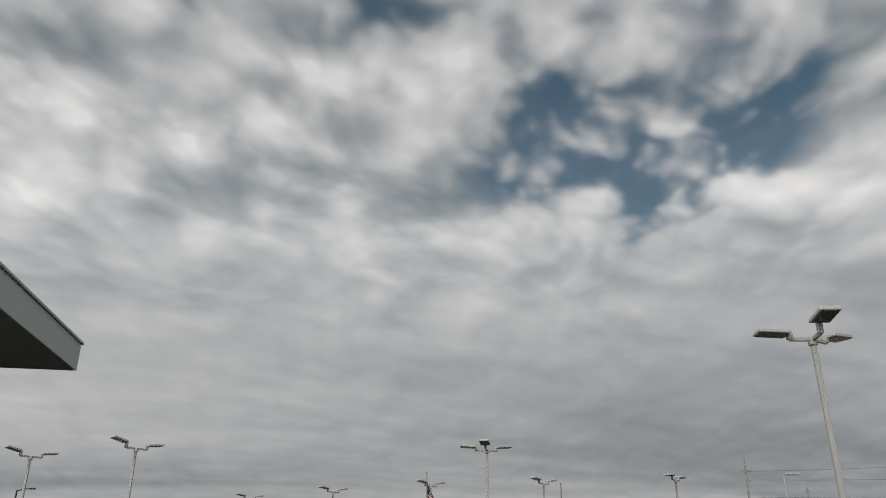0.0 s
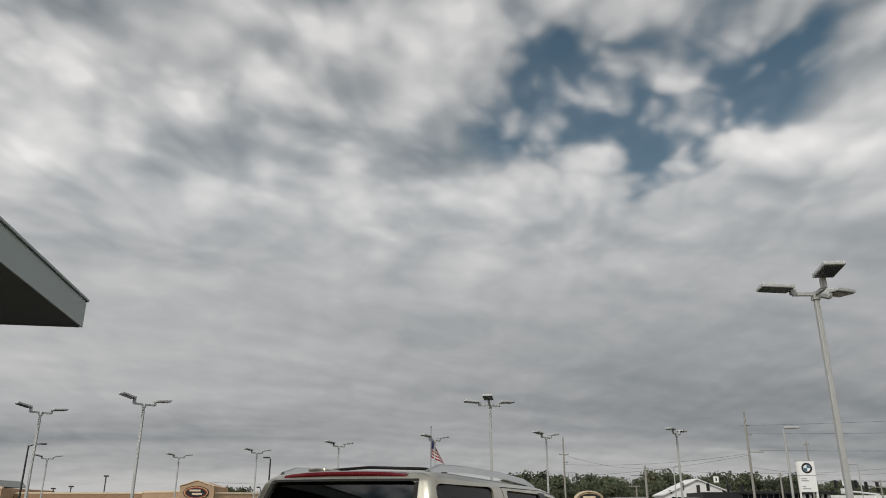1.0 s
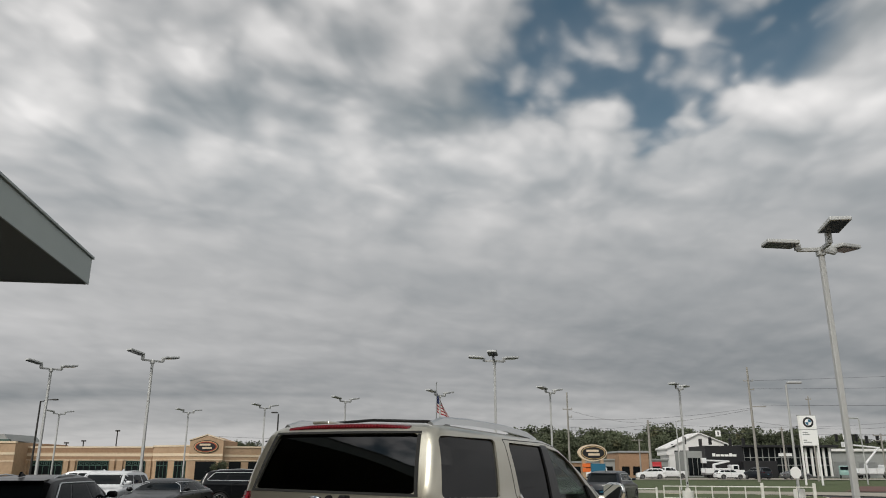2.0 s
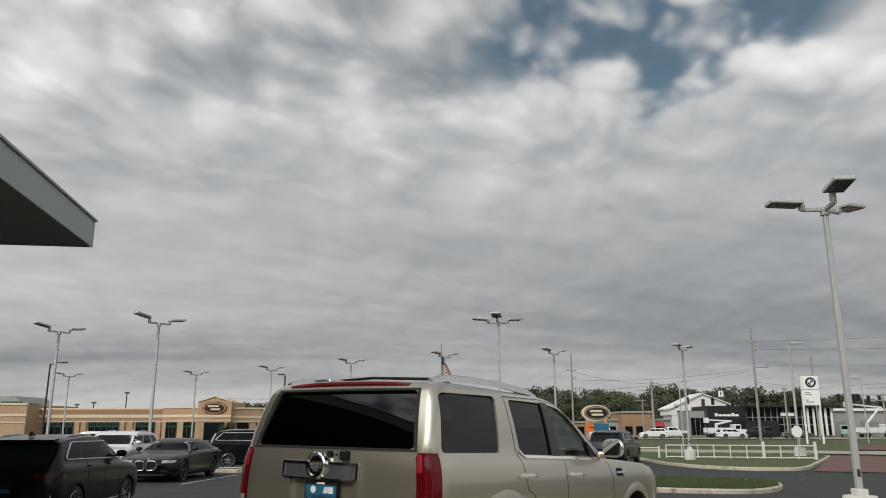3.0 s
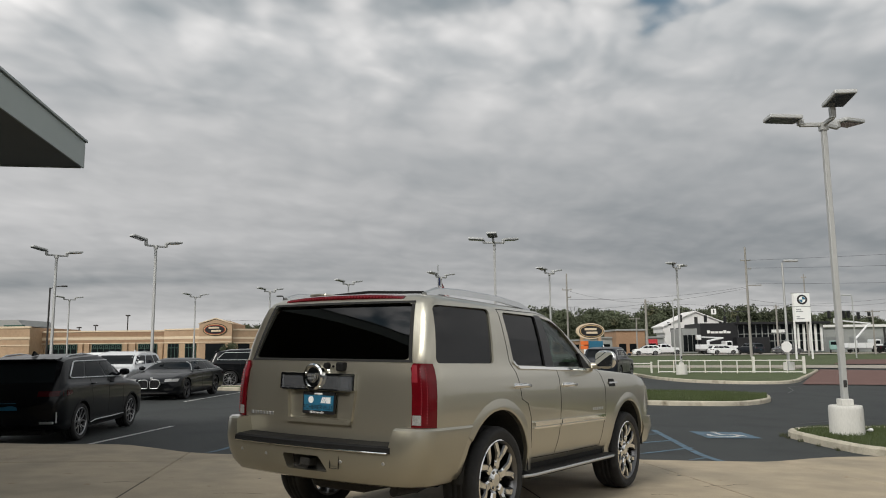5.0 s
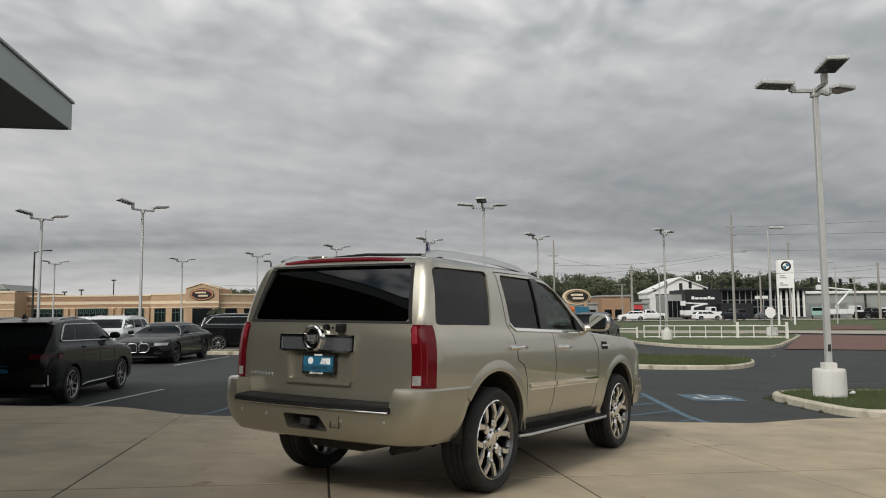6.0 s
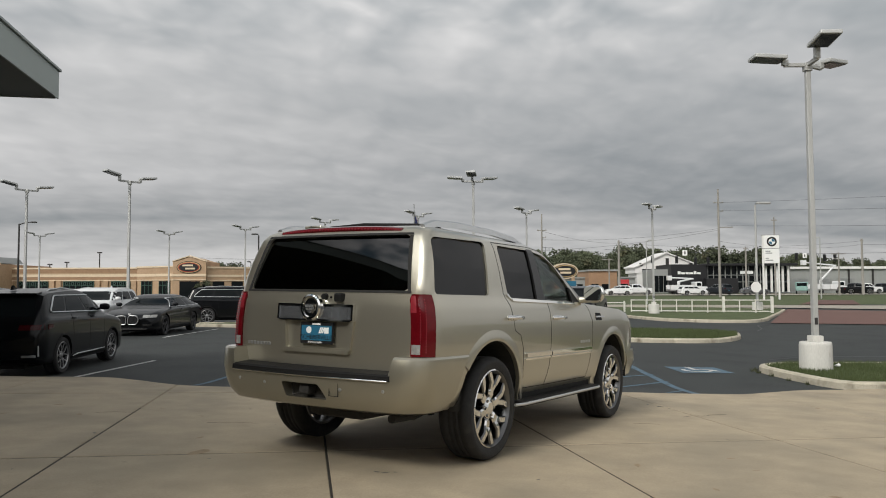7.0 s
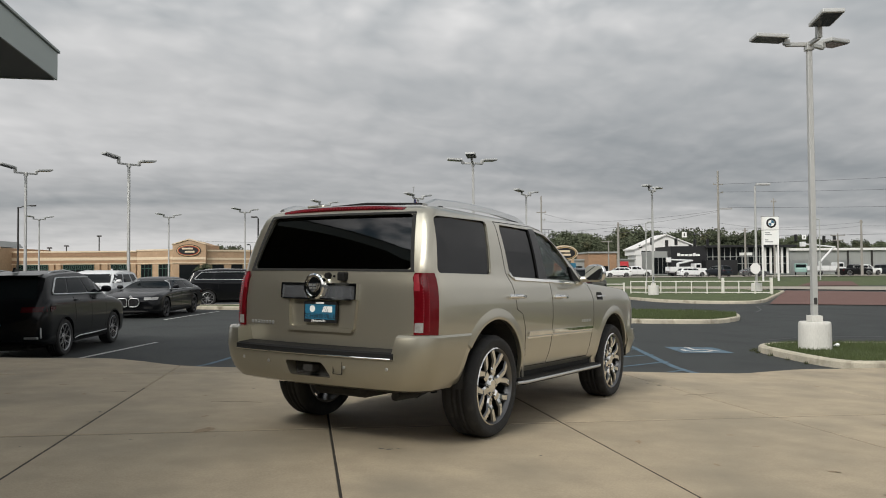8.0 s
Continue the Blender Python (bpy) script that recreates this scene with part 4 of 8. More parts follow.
def escalade():
    car = thing("suv", Matrix.Translation((-0.248, 6.577, 0.315)) @ pose(0, 0, 0, 0, 0, -32.631) @ pose(0, 0, 0, -2.063, 0, 0) @ pose(0, 0, 0, 0, 0.713, 0),
                "large champagne metallic sport-utility vehicle parked on the concrete apron", "car")
    S = ESC
    body = part("body", S.mesh([r[0] for r in S.rows], 0, 0.03), M_PAINT, car)
    cavity = S.mesh([0.80, 1.0, 1.2, 1.27, 1.30, 1.40, 1.52, 1.64, 1.72, 1.75], 0.075, 0.0)
    # the cavity stops before the engine bay
    for v in cavity.verts:
        v.co.y = min(v.co.y, 2.2)
    arches = arch_cutters((0.0, 2.946), 0.43, 0.525, 0.58)
    q_win = rounded([(-0.775, 1.720), (0.025, 1.745), (-0.025, 1.305), (-0.845, 1.295)], 0.05)
    d_win = rounded([(0.245, 1.735), (0.95, 1.742), (1.22, 1.715), (1.43, 1.645), (1.70, 1.46), (1.97, 1.285), (0.37, 1.295), (0.31, 1.33)], 0.05)
    cuts = []
    for poly in (q_win, d_win):
        bm = bmesh.new()
        prism(bm, poly, YZ, -1.4, 1.4)
        cuts.append(bm)
    bm = bmesh.new()
    prism(bm, rounded([(-0.775, 1.315), (0.775, 1.315), (0.70, 1.735), (-0.70, 1.735)], 0.05), XZ, -1.5, -0.3)
    cuts.append(bm)
    bm = bmesh.new()
    prism(bm, rounded([(-0.78, 1.345), (0.78, 1.345), (0.66, 1.70), (-0.66, 1.70)], 0.06), XZ, 1.0, 3.2)
    cuts.append(bm)
    # recess for the number plate
    bm = bmesh.new()
    prism(bm, rounded([(-0.30, 0.86), (0.29, 0.86), (0.315, 1.075), (-0.34, 1.075)], 0.03), XZ, -1.2, -0.985)
    cuts.append(bm)
    carve(body, [cavity, arches] + cuts)
    # glass
    for s in (1, -1):
        bm = bmesh.new()
        S.side_poly(bm, [(-0.79, 1.735), (0.04, 1.76), (-0.01, 1.29), (-0.86, 1.28)], -0.016, 0.005, s)
        part("quarter_window", bm, M_TINT, car, "dark tinted side glass")
        bm = bmesh.new()
        S.side_poly(bm, [(0.23, 1.75), (0.93, 1.755), (1.01, 1.275), (0.35, 1.275), (0.29, 1.32)], -0.016, 0.005, s)
        part("rear_door_window", bm, M_TINT, car, "dark tinted side glass")
        bm = bmesh.new()
        S.side_poly(bm, [(0.93, 1.755), (1.23, 1.73), (1.45, 1.66), (1.72, 1.475), (2.0, 1.27), (1.01, 1.275)], -0.017, 0.005, s)
        part("front_door_window", bm, M_CLEAR, car, "clear side glass")
        bm = bmesh.new()
        S.side_poly(bm, [(0.87, 1.752), (1.0, 1.756), (1.10, 1.28), (0.92, 1.28)], 0.001, 0.03, s)
        part("door_pillar", bm, M_SIGNBLACK, car, "gloss black pillar between the doors")
        bm = bmesh.new()
        S.side_poly(bm, rounded([(1.74, 1.43), (1.77, 1.43), (2.0, 1.285), (1.80, 1.285)], 0.012, 2), 0.001, 0.03, s)
        part("mirror_mount", bm, M_PLASTIC, car)
        # bright strip under the windows
        bm = bmesh.new()
        S.side_poly(bm, [(0.36, 1.292), (2.0, 1.282), (2.0, 1.260), (0.38, 1.268)], 0.012, 0.016, s)
        part("window_trim", bm, M_CHROME, car, "chrome strip under the windows")
        bm = bmesh.new()
        for poly in ([(0.305, 1.335), (0.36, 1.292), (0.38, 1.268), (0.285, 1.32)],):
            S.side_poly(bm, poly, 0.010, 0.014, s)
        part("window_trim", bm, M_CHROME, car)
        # door gaps
        for pts in ([(0.17, 1.755), (0.185, 1.70), (0.235, 1.33), (0.30, 1.24), (0.36, 1.02), (0.47, 0.98), (0.53, 0.86), (0.56, 0.60), (0.56, 0.52)],
                    [(1.12, 1.26), (1.14, 0.95), (1.12, 0.70), (1.05, 0.52)], [(2.16, 1.24), (2.25, 1.10), (2.26, 0.85), (2.19, 0.66), (2.14, 0.52)],
                    [(0.56, 0.52), (1.05, 0.515), (2.14, 0.515)], [(0.17, 1.755), (0.95, 1.775), (1.25, 1.745), (1.48, 1.67), (1.76, 1.49), (2.06, 1.30), (2.16, 1.24)]):
            bm = bmesh.new()
            for a, b in zip(pts, pts[1:]):
                d = Vector((b[0] - a[0], b[1] - a[1])).normalized()
                nx, nz = -d.y * 0.003, d.x * 0.003
                S.side_poly(bm, [(a[0] - nx, a[1] - nz), (b[0] - nx, b[1] - nz), (b[0] + nx, b[1] + nz), (a[0] + nx, a[1] + nz)], 0.0015, 0.004, s)
            part("door_gap", bm, M_SEAM, car)
        # fuel flap on the left side only; moulding, handles and badge
        bm = bmesh.new()
        for y0, y1 in ((0.575, 1.115), (1.135, 2.205)):
            for z0, z1, o in ((0.762, 0.778, 0.012), (0.786, 0.824, 0.020)):
                S.side_poly(bm, rounded([(y0, z0), (y1, z0), (y1, z1), (y0, z1)], 0.006, 2), o, 0.03, s)
        part("door_moulding", bm, M_CHROME, car, "chrome strip along the doors")
        for y in (0.345, 1.31):
            bm = bmesh.new()
            pts = rounded([(y - 0.13, 1.105), (y + 0.13, 1.105), (y + 0.125, 1.15), (y - 0.125, 1.15)], 0.02, 4)
            S.side_poly(bm, pts, 0.006, 0.02, s)
            h = part("door_handle", bm, M_CHROME, car, "chrome door handle", 35)
            bm = bmesh.new()
            w = S.half(y, 1.13)
            tube(bm, [(s * (w + 0.004), y - 0.12, 1.128), (s * (w + 0.042), y - 0.09, 1.130), (s * (w + 0.048), y, 1.131), (s * (w + 0.042), y + 0.09, 1.130), (s * (w + 0.004), y + 0.12, 1.128)], [0.014, 0.019, 0.020, 0.019, 0.014], 10)
            part("grip", bm, M_CHROME, h, smooth=50)
        for k in range(6):
            bm = bmesh.new()
            y = 1.90 + k * 0.048
            S.side_poly(bm, [(y, 0.872), (y + 0.032, 0.872), (y + 0.032, 0.90), (y, 0.90)], 0.004, 0.006, s)
            part("badge_bar", bm, M_SATIN, car)
        # fender vent
        bm = bmesh.new()
        S.side_poly(bm, rounded([(2.36, 1.10), (2.56, 1.10), (2.52, 1.18), (2.36, 1.18)], 0.012, 2), 0.002, 0.01, s)
        vent = part("fender_vent", bm, M_PLASTIC, car, "black vent with chrome blade")
        bm = bmesh.new()
        S.side_poly(bm, [(2.36, 1.130), (2.60, 1.136), (2.60, 1.150), (2.36, 1.148)], 0.012, 0.016, s)
        part("blade", bm, M_CHROME, vent)
        # flared arches
        for yc, a0, a1 in ((0.0, -0.03, math.pi - 0.62), (2.946, 0.0, math.pi + 0.06)):
            bm = bmesh.new()
            n = 26
            rows = []
            for k in range(n + 1):
                a = a0 + (a1 - a0) * k / n
                row = []
                for r, o in ((0.515, -0.03), (0.515, 0.006), (0.522, 0.010), (0.540, 0.009), (0.585, 0.003), (0.62, -0.003), (0.62, -0.03)):
                    y, z = yc + r * math.cos(a), 0.43 + r * math.sin(a) * 1.0
                    row.append(bm.verts.new((s * (S.half(min(max(y, -0.78), 3.7), max(z, 0.5)) + o), y, z)))
                rows.append(row)
            for p, q2 in zip(rows, rows[1:]):
                for k in range(6):
                    bm.faces.new((p[k], p[k + 1], q2[k + 1], q2[k]))
            part("fender_flare", bm, M_PAINT, car, smooth=50)
            liner(car, yc, 0.43, 0.522, 0.56, 0.975, s)
        # running board
        bm = bmesh.new()
        box(bm, (s * 0.86, 0.42, 0.375), (s * 1.045, 2.40, 0.425), 0.018, 3)
        board = part("running_board", bm, M_PLASTIC, car, "black running board with bright edge")
        bm = bmesh.new()
        tube(bm, [(s * 1.02, 0.34, 0.402), (s * 1.050, 0.48, 0.402), (s * 1.052, 1.4, 0.402), (s * 1.050, 2.30, 0.402), (s * 1.02, 2.42, 0.402)], 0.013, 8)
        part("edge_strip", bm, M_SATIN, board, smooth=50)
        bm = bmesh.new()
        box(bm, (s * 0.70, 0.53, 0.40), (s * 0.93, 2.42, 0.50), 0.02, 1)
        part("sill", bm, M_PLASTIC, car)
        # door mirror
        bm = bmesh.new()
        bmesh.ops.create_uvsphere(bm, u_segments=20, v_segments=12, radius=1)
        for v in bm.verts:
            x, y, z = v.co
            y2 = y * 0.10 if y > 0 else y * 0.035
            v.co = Vector((s * (1.10 + 0.125 * math.copysign(abs(x) ** 0.72, x)), 2.00 + y2, 1.375 + 0.092 * math.copysign(abs(z) ** 0.75, z)))
            v.co.y -= (abs(v.co.x) - 1.10) * 0.34
        mir = part("door_mirror", bm, M_CHROME, car, "chrome-capped door mirror", 60)
        bm = bmesh.new()
        prism(bm, rounded([(s * 0.998, 1.305), (s * 1.20, 1.305), (s * 1.21, 1.445), (s * 0.993, 1.445)], 0.045, 4), XZ, 1.957, 1.964)
        for v in bm.verts:
            v.co.y -= (abs(v.co.x) - 1.10) * 0.34
        part("mirror_glass", bm, mat_mirror, mir, "mirror glass")
        bm = bmesh.new()
        tube(bm, [(s * 0.94, 2.03, 1.31), (s * 1.03, 2.04, 1.315), (s * 1.06, 2.04, 1.34)], [0.035, 0.032, 0.03], 10)
        part("mirror_arm", bm, M_PAINT, mir, smooth=50)
        # roof rail
        bm = bmesh.new()
        pts = [(-0.70, 1.815), (-0.55, 1.862), (-0.2, 1.880), (0.4, 1.882), (0.85, 1.858), (1.02, 1.82)]
        rows = []
        for y, z in pts:
            rows.append([bm.verts.new((s * (0.715 + dx), y, z + dz)) for dx, dz in ((-0.03, -0.035), (-0.022, 0.002), (0.0, 0.012), (0.024, 0.0), (0.036, -0.045))])
        for p, q2 in zip(rows, rows[1:]):
            for k in range(4):
                bm.faces.new((p[k], p[k + 1], q2[k + 1], q2[k]))
            bm.faces.new((p[4], p[0], q2[0], q2[4]))
        bm.faces.new(rows[0])
        bm.faces.new(rows[-1][::-1])
        part("roof_rail", bm, M_SATIN, car, "silver roof rail", 40)
        # tail lamp wraps the corner
        bm = bmesh.new()
        lay = []
        for off in (0.014, -0.02):
            g = []
            for j in range(13):
                z = 0.852 + (1.292 - 0.852) * j / 12
                row = []
                for i in range(13):
                    q2 = i / 12
                    sh = ESC.at(z)
                    hw, yr, rr = sh[1], sh[2], sh[4]
                    flat = hw - rr
                    # from the inner edge over the corner to the flank
                    if q2 < 0.25:
                        x = 0.79 + (flat - 0.79) * q2 / 0.25 if flat > 0.79 else 0.79 + 0.02 * q2
                        pos, nrm = Vector((x, S.rear(x, z))), Vector((0, -1))
                    a = max(0.0, (q2 - 0.0)) * math.radians(88)
                    lean = max(0.0, math.asin(min(1, max(0, (0.79 - flat) / rr))))
                    a = lean + (math.radians(62) - lean) * q2
                    pos = Vector((flat + rr * math.sin(a), yr + rr - rr * math.cos(a)))
                    nrm = Vector((math.sin(a), -math.cos(a)))
                    p2 = pos + nrm * off
                    row.append(bm.verts.new((s * p2.x * S.thin(p2.y, yr, sh[3]), p2.y, z)))
                g.append(row)
            lay.append(g)
        for g in lay:
            for j in range(12):
                for i in range(12):
                    bm.faces.new((g[j][i], g[j][i + 1], g[j + 1][i + 1], g[j + 1][i]))
        rim = lambda g: g[0] + [r[-1] for r in g[1:]] + g[-1][-2::-1] + [r[0] for r in g[-2:0:-1]]
        ra, rb = rim(lay[0]), rim(lay[1])
        for k in range(len(ra)):
            bm.faces.new((ra[k], ra[(k + 1) % len(ra)], rb[(k + 1) % len(ra)], rb[k]))
        lamp = part("tail_lamp", bm, M_REDLENS, car, "tall red tail lamp", 50)

        def on_corner(f, z, off):
            sh = ESC.at(z)
            hw, yr, rr = sh[1], sh[2], sh[4]
            lean = max(0.0, math.asin(min(1, max(0, (0.79 - hw + rr) / rr))))
            a = lean + (math.radians(62) - lean) * f
            x, y = hw - rr + (rr + off) * math.sin(a), yr + rr - (rr + off) * math.cos(a)
            return Vector((s * x * S.thin(y, yr, sh[3]), y, z))

        bm = bmesh.new()
        for f in (0.40, 0.62):                              # two columns of lit beads
            for k in range(19):
                z = 0.885 + k * 0.0205
                c = on_corner(f, z, 0.015)
                bmesh.ops.create_icosphere(bm, subdivisions=1, radius=0.0058, matrix=Matrix.Translation(c))
        tagged(part("bead_row", bm, M_REDLED, lamp, "rows of small red beads"), kind="stuff")
        bm = bmesh.new()
        g = [[bm.verts.new(on_corner(f, z, 0.018)) for f in (0.05, 0.15, 0.25, 0.34, 0.40)] for z in (0.868, 0.90, 0.935)]
        for j in range(2):
            for i in range(4):
                bm.faces.new((g[j][i], g[j][i + 1], g[j + 1][i + 1], g[j + 1][i]))
        part("reverse_lens", bm, M_CLEARLENS, lamp, "clear reversing lens")
        bm = bmesh.new()
        g = [[bm.verts.new(on_corner(f, z, 0.017)) for f in (0.03, 0.12, 0.20, 0.27)] for z in (1.16, 1.22, 1.28)]
        for j in range(2):
            for i in range(3):
                bm.faces.new((g[j][i], g[j][i + 1], g[j + 1][i + 1], g[j + 1][i]))
        part("upper_lens", bm, M_REDLED, lamp)
    # rear glass and liftgate
    bm = bmesh.new()
    S.end_grid(bm, 1.300, 1.745, 0.79, 0.712, -0.012, 0.006)
    for v in bm.verts:                       # leans in a little more than its frame
        v.co.y += 0.014 * (v.co.z - 1.30) / 0.445
    part("rear_window", bm, M_TINT, car, "dark tinted rear glass", 40)
    bm = bmesh.new()
    S.end_grid(bm, 1.298, 1.316, 0.80, 0.795, 0.004, 0.02, nz=1)
    part("glass_edge", bm, M_SEAM, car)
    bm = bmesh.new()
    S.end_grid(bm, 1.735, 1.752, 0.72, 0.71, 0.004, 0.02, nz=1)
    part("glass_edge", bm, M_SEAM, car)
    for s in (1, -1):
        bm = bmesh.new()
        g = []
        for k in range(11):
            z = 1.30 + (1.73 - 1.30) * k / 10
            x = 0.792 + (0.714 - 0.792) * k / 10
            g.append([bm.verts.new((s * (x + d), S.rear(x + d, z) - 0.003, z)) for d in (-0.022, 0.006)])
        for a, b in zip(g, g[1:]):
            bm.faces.new((a[0], a[1], b[1], b[0]))
        part("glass_edge", bm, M_SEAM, car)
        bm = bmesh.new()
        g = []
        for k in range(9):
            z = 0.74 + (0.85 - 0.74) * k / 8
            g.append([bm.verts.new((s * (0.755 + 0.03 * k / 8 + d), S.rear(0.76 + 0.03 * k / 8 + d, z) - 0.002, z)) for d in (-0.003, 0.003)])
        for a, b in zip(g, g[1:]):
            bm.faces.new((a[0], a[1], b[1], b[0]))
        part("gate_gap", bm, M_SEAM, car)
    # spoiler with high brake lamp
    bm = bmesh.new()
    rows = []
    for i in range(25):
        u = -1 + 2 * i / 24
        x = u * 0.735
        bow = 0.06 * (1 - u * u)
        dz = -0.035 * abs(u) ** 3
        rows.append([bm.verts.new((x, y - bow, z + dz)) for y, z in ((-0.50, 1.800), (-0.62, 1.822), (-0.72, 1.815), (-0.765, 1.800), (-0.768, 1.782), (-0.77, 1.752), (-0.72, 1.742), (-0.55, 1.76))])
    for a, b in zip(rows, rows[1:]):
        for k in range(8):
            bm.faces.new((a[k], a[(k + 1) % 8], b[(k + 1) % 8], b[k]))
    bm.faces.new(rows[0])
    bm.faces.new(rows[-1][::-1])
    spoiler = part("spoiler", bm, M_PAINT, car, "body-colour roof spoiler", 50)
    bm = bmesh.new()
    rows = []
    for i in range(33):
        u = -1 + 2 * i / 32
        x = u * 0.60
        f = (x / 0.735)
        bow, dz = 0.06 * (1 - f * f), -0.035 * abs(f) ** 3
        rows.append([bm.verts.new((x, y - bow, z + dz)) for y, z in ((-0.73, 1.816), (-0.768, 1.806), (-0.778, 1.790), (-0.768, 1.772), (-0.73, 1.768))])
    for a, b in zip(rows, rows[1:]):
        for k in range(5):
            bm.faces.new((a[k], a[(k + 1) % 5], b[(k + 1) % 5], b[k]))
    bm.faces.new(rows[0])
    bm.faces.new(rows[-1][::-1])
    hb = part("high_brake_lamp", bm, M_REDLENS, spoiler, "long red brake lamp")
    bm = bmesh.new()
    for i in range(40):
        x = -0.575 + 1.15 * i / 39
        f = x / 0.735
        bow, dz = 0.06 * (1 - f * f), -0.035 * abs(f) ** 3
        box(bm, (x - 0.007, -0.780 - bow, 1.784 + dz), (x + 0.007, -0.772 - bow, 1.797 + dz))
    tagged(part("bead_row", bm, M_REDLED, spoiler), kind="stuff")
    bm = bmesh.new()
    tube(bm, [(-0.60, -0.25, 1.845), (-0.50, -0.42, 1.853), (0.0, -0.47, 1.868), (0.50, -0.42, 1.853), (0.60, -0.25, 1.845)], 0.012, 8)
    part("cross_bar", bm, M_PLASTIC, car, smooth=50)
    bm = bmesh.new()
    for x in (-0.48, -0.44):
        box(bm, (x, -0.66, 1.825), (x + 0.14, -0.45, 1.852), 0.012, 2)
    part("roof_fin", bm, M_PAINT, car)
    # liftgate trim with round emblem
    bm = bmesh.new()
    S.end_grid(bm, 1.085, 1.195, 0.352, 0.365, 0.026, 0.04, nx=12, nz=2, x_mid=-0.025)
    trim = part("gate_trim", bm, M_SMOKE, car, "smoked chrome bar across the liftgate", 30)
    bm = bmesh.new()
    S.end_grid(bm, 1.190, 1.206, 0.366, 0.368, 0.034, 0.05, nx=12, nz=1, x_mid=-0.025)
    part("chrome_edge", bm, M_CHROME, trim, smooth=30)
    bm = bmesh.new()
    S.end_grid(bm, 1.080, 1.092, 0.350, 0.352, 0.034, 0.05, nx=12, nz=1, x_mid=-0.025)
    part("chrome_edge", bm, M_CHROME, trim, smooth=30)
    for xe in (-0.386, 0.336):
        bm = bmesh.new()
        S.end_grid(bm, 1.085, 1.20, 0.008, 0.009, 0.034, 0.05, nx=1, nz=3, x_mid=xe)
        part("chrome_edge", bm, M_CHROME, trim)
    for x0 in (-0.245, 0.185):
        bm = bmesh.new()
        S.end_grid(bm, 1.105, 1.178, 0.105, 0.105, 0.029, 0.02, nx=3, nz=1, x_mid=x0)
        part("inlay", bm, M_SMOKE, trim)
    bm = bmesh.new()
    lathe(bm, [(0.001, 0.0), (0.070, 0.0), (0.074, 0.012), (0.088, 0.014), (0.100, 0.004), (0.100, -0.03)], 36, pose(-0.045, -1.045, 1.178) @ pose(0, 0, 0, 0, 0, -90))
    part("emblem_ring", bm, M_CHROME, trim, "round chrome emblem", 40)
    bm = bmesh.new()
    prism(bm, [(-0.085, 1.205), (-0.005, 1.205), (-0.008, 1.165), (-0.045, 1.135), (-0.082, 1.165)], XZ, -1.064, -1.05)
    part("emblem_shield", bm, M_SMOKE, trim)
    bm = bmesh.new()
    for x0, x1, z0, z1 in ((-0.080, -0.05, 1.180, 1.198), (-0.04, -0.010, 1.180, 1.198), (-0.074, -0.05, 1.158, 1.174), (-0.04, -0.016, 1.158, 1.174)):
        box(bm, (x0, -1.067, z0), (x1, -1.062, z1))
    part("emblem_bar", bm, M_SATIN, trim)
    # plate surround
    bm = bmesh.new()
    S.end_grid(bm, 0.838, 0.872, 0.315, 0.33, 0.024, 0.05, nx=10, nz=1, x_mid=-0.015)
    part("plate_ledge", bm, M_PAINT, car, smooth=30)
    for s, x in ((-1, -0.345), (1, 0.325)):
        bm = bmesh.new()
        prism(bm, [(x - 0.022, 1.085), (x + 0.022, 1.085), (x * 0.93 + 0.018, 0.865), (x * 0.93 - 0.018, 0.865)], XZ, -1.02, -0.98)
        part("plate_surround", bm, M_PAINT, car)
    bm = bmesh.new()
    prism(bm, rounded([(-0.160, 0.905), (0.158, 0.905), (0.158, 1.066), (-0.160, 1.066)], 0.012, 3), XZ, -1.018, -1.004)
    fr = part("plate_frame", bm, M_SIGNBLACK, car, "black dealer plate frame")
    bm = bmesh.new()
    prism(bm, [(-0.148, 0.930), (0.146, 0.930), (0.146, 1.042), (-0.148, 1.042)], XZ, -1.0205, -1.0175)
    pl = part("plate", bm, M_SIGNBLUE, fr, "blue dealer plate with dark lettering")
    letters("SCHERERVILLE", 0.047, M_SIGNBLACK, pl, pose(0.0, -1.0215, 0.953, 90, 0, 0))
    letters("#Schererville", 0.026, M_SIGNWHITE, fr, pose(-0.015, -1.0195, 0.917, 90, 0, 0))
    bm = bmesh.new()
    lathe(bm, [(0.001, 0), (0.026, 0), (0.026, -0.003)], 20, pose(-0.075, -1.0225, 1.008) @ pose(0, 0, 0, 0, 0, -90))
    box(bm, (-0.045, -1.0195, 1.047), (0.035, -1.0185, 1.060))
    part("plate_mark", bm, M_SIGNWHITE, fr)
    bm = bmesh.new()
    for k, (x, w) in enumerate(((0.02, 0.012), (0.036, 0.012), (0.052, 0.012))):
        prism(bm, [(x, 0.985), (x + w, 0.985), (x + w + 0.018, 1.03), (x + 0.018, 1.03)], XZ, -1.0225, -1.0205)
    box(bm, (0.075, -1.0225, 0.985), (0.118, -1.0205, 1.03))
    part("plate_mark", bm, M_SIGNWHITE, fr)
    # wiper cap, lock and model letters as bars
    bm = bmesh.new()
    box(bm, (0.165, S.rear(0.2, 1.26) - 0.05, 1.225), (0.235, S.rear(0.2, 1.26) + 0.02, 1.290), 0.014, 3)
    lathe(bm, [(0.001, 0.03), (0.022, 0.03), (0.026, 0.0)], 16, pose(0.055, S.rear(0.05, 1.26), 1.262) @ pose(0, 0, 0, 0, 0, -90))
    box(bm, (0.05, S.rear(0.05, 1.26) - 0.012, 1.238), (0.075, S.rear(0.05, 1.26), 1.262), 0.004, 1)
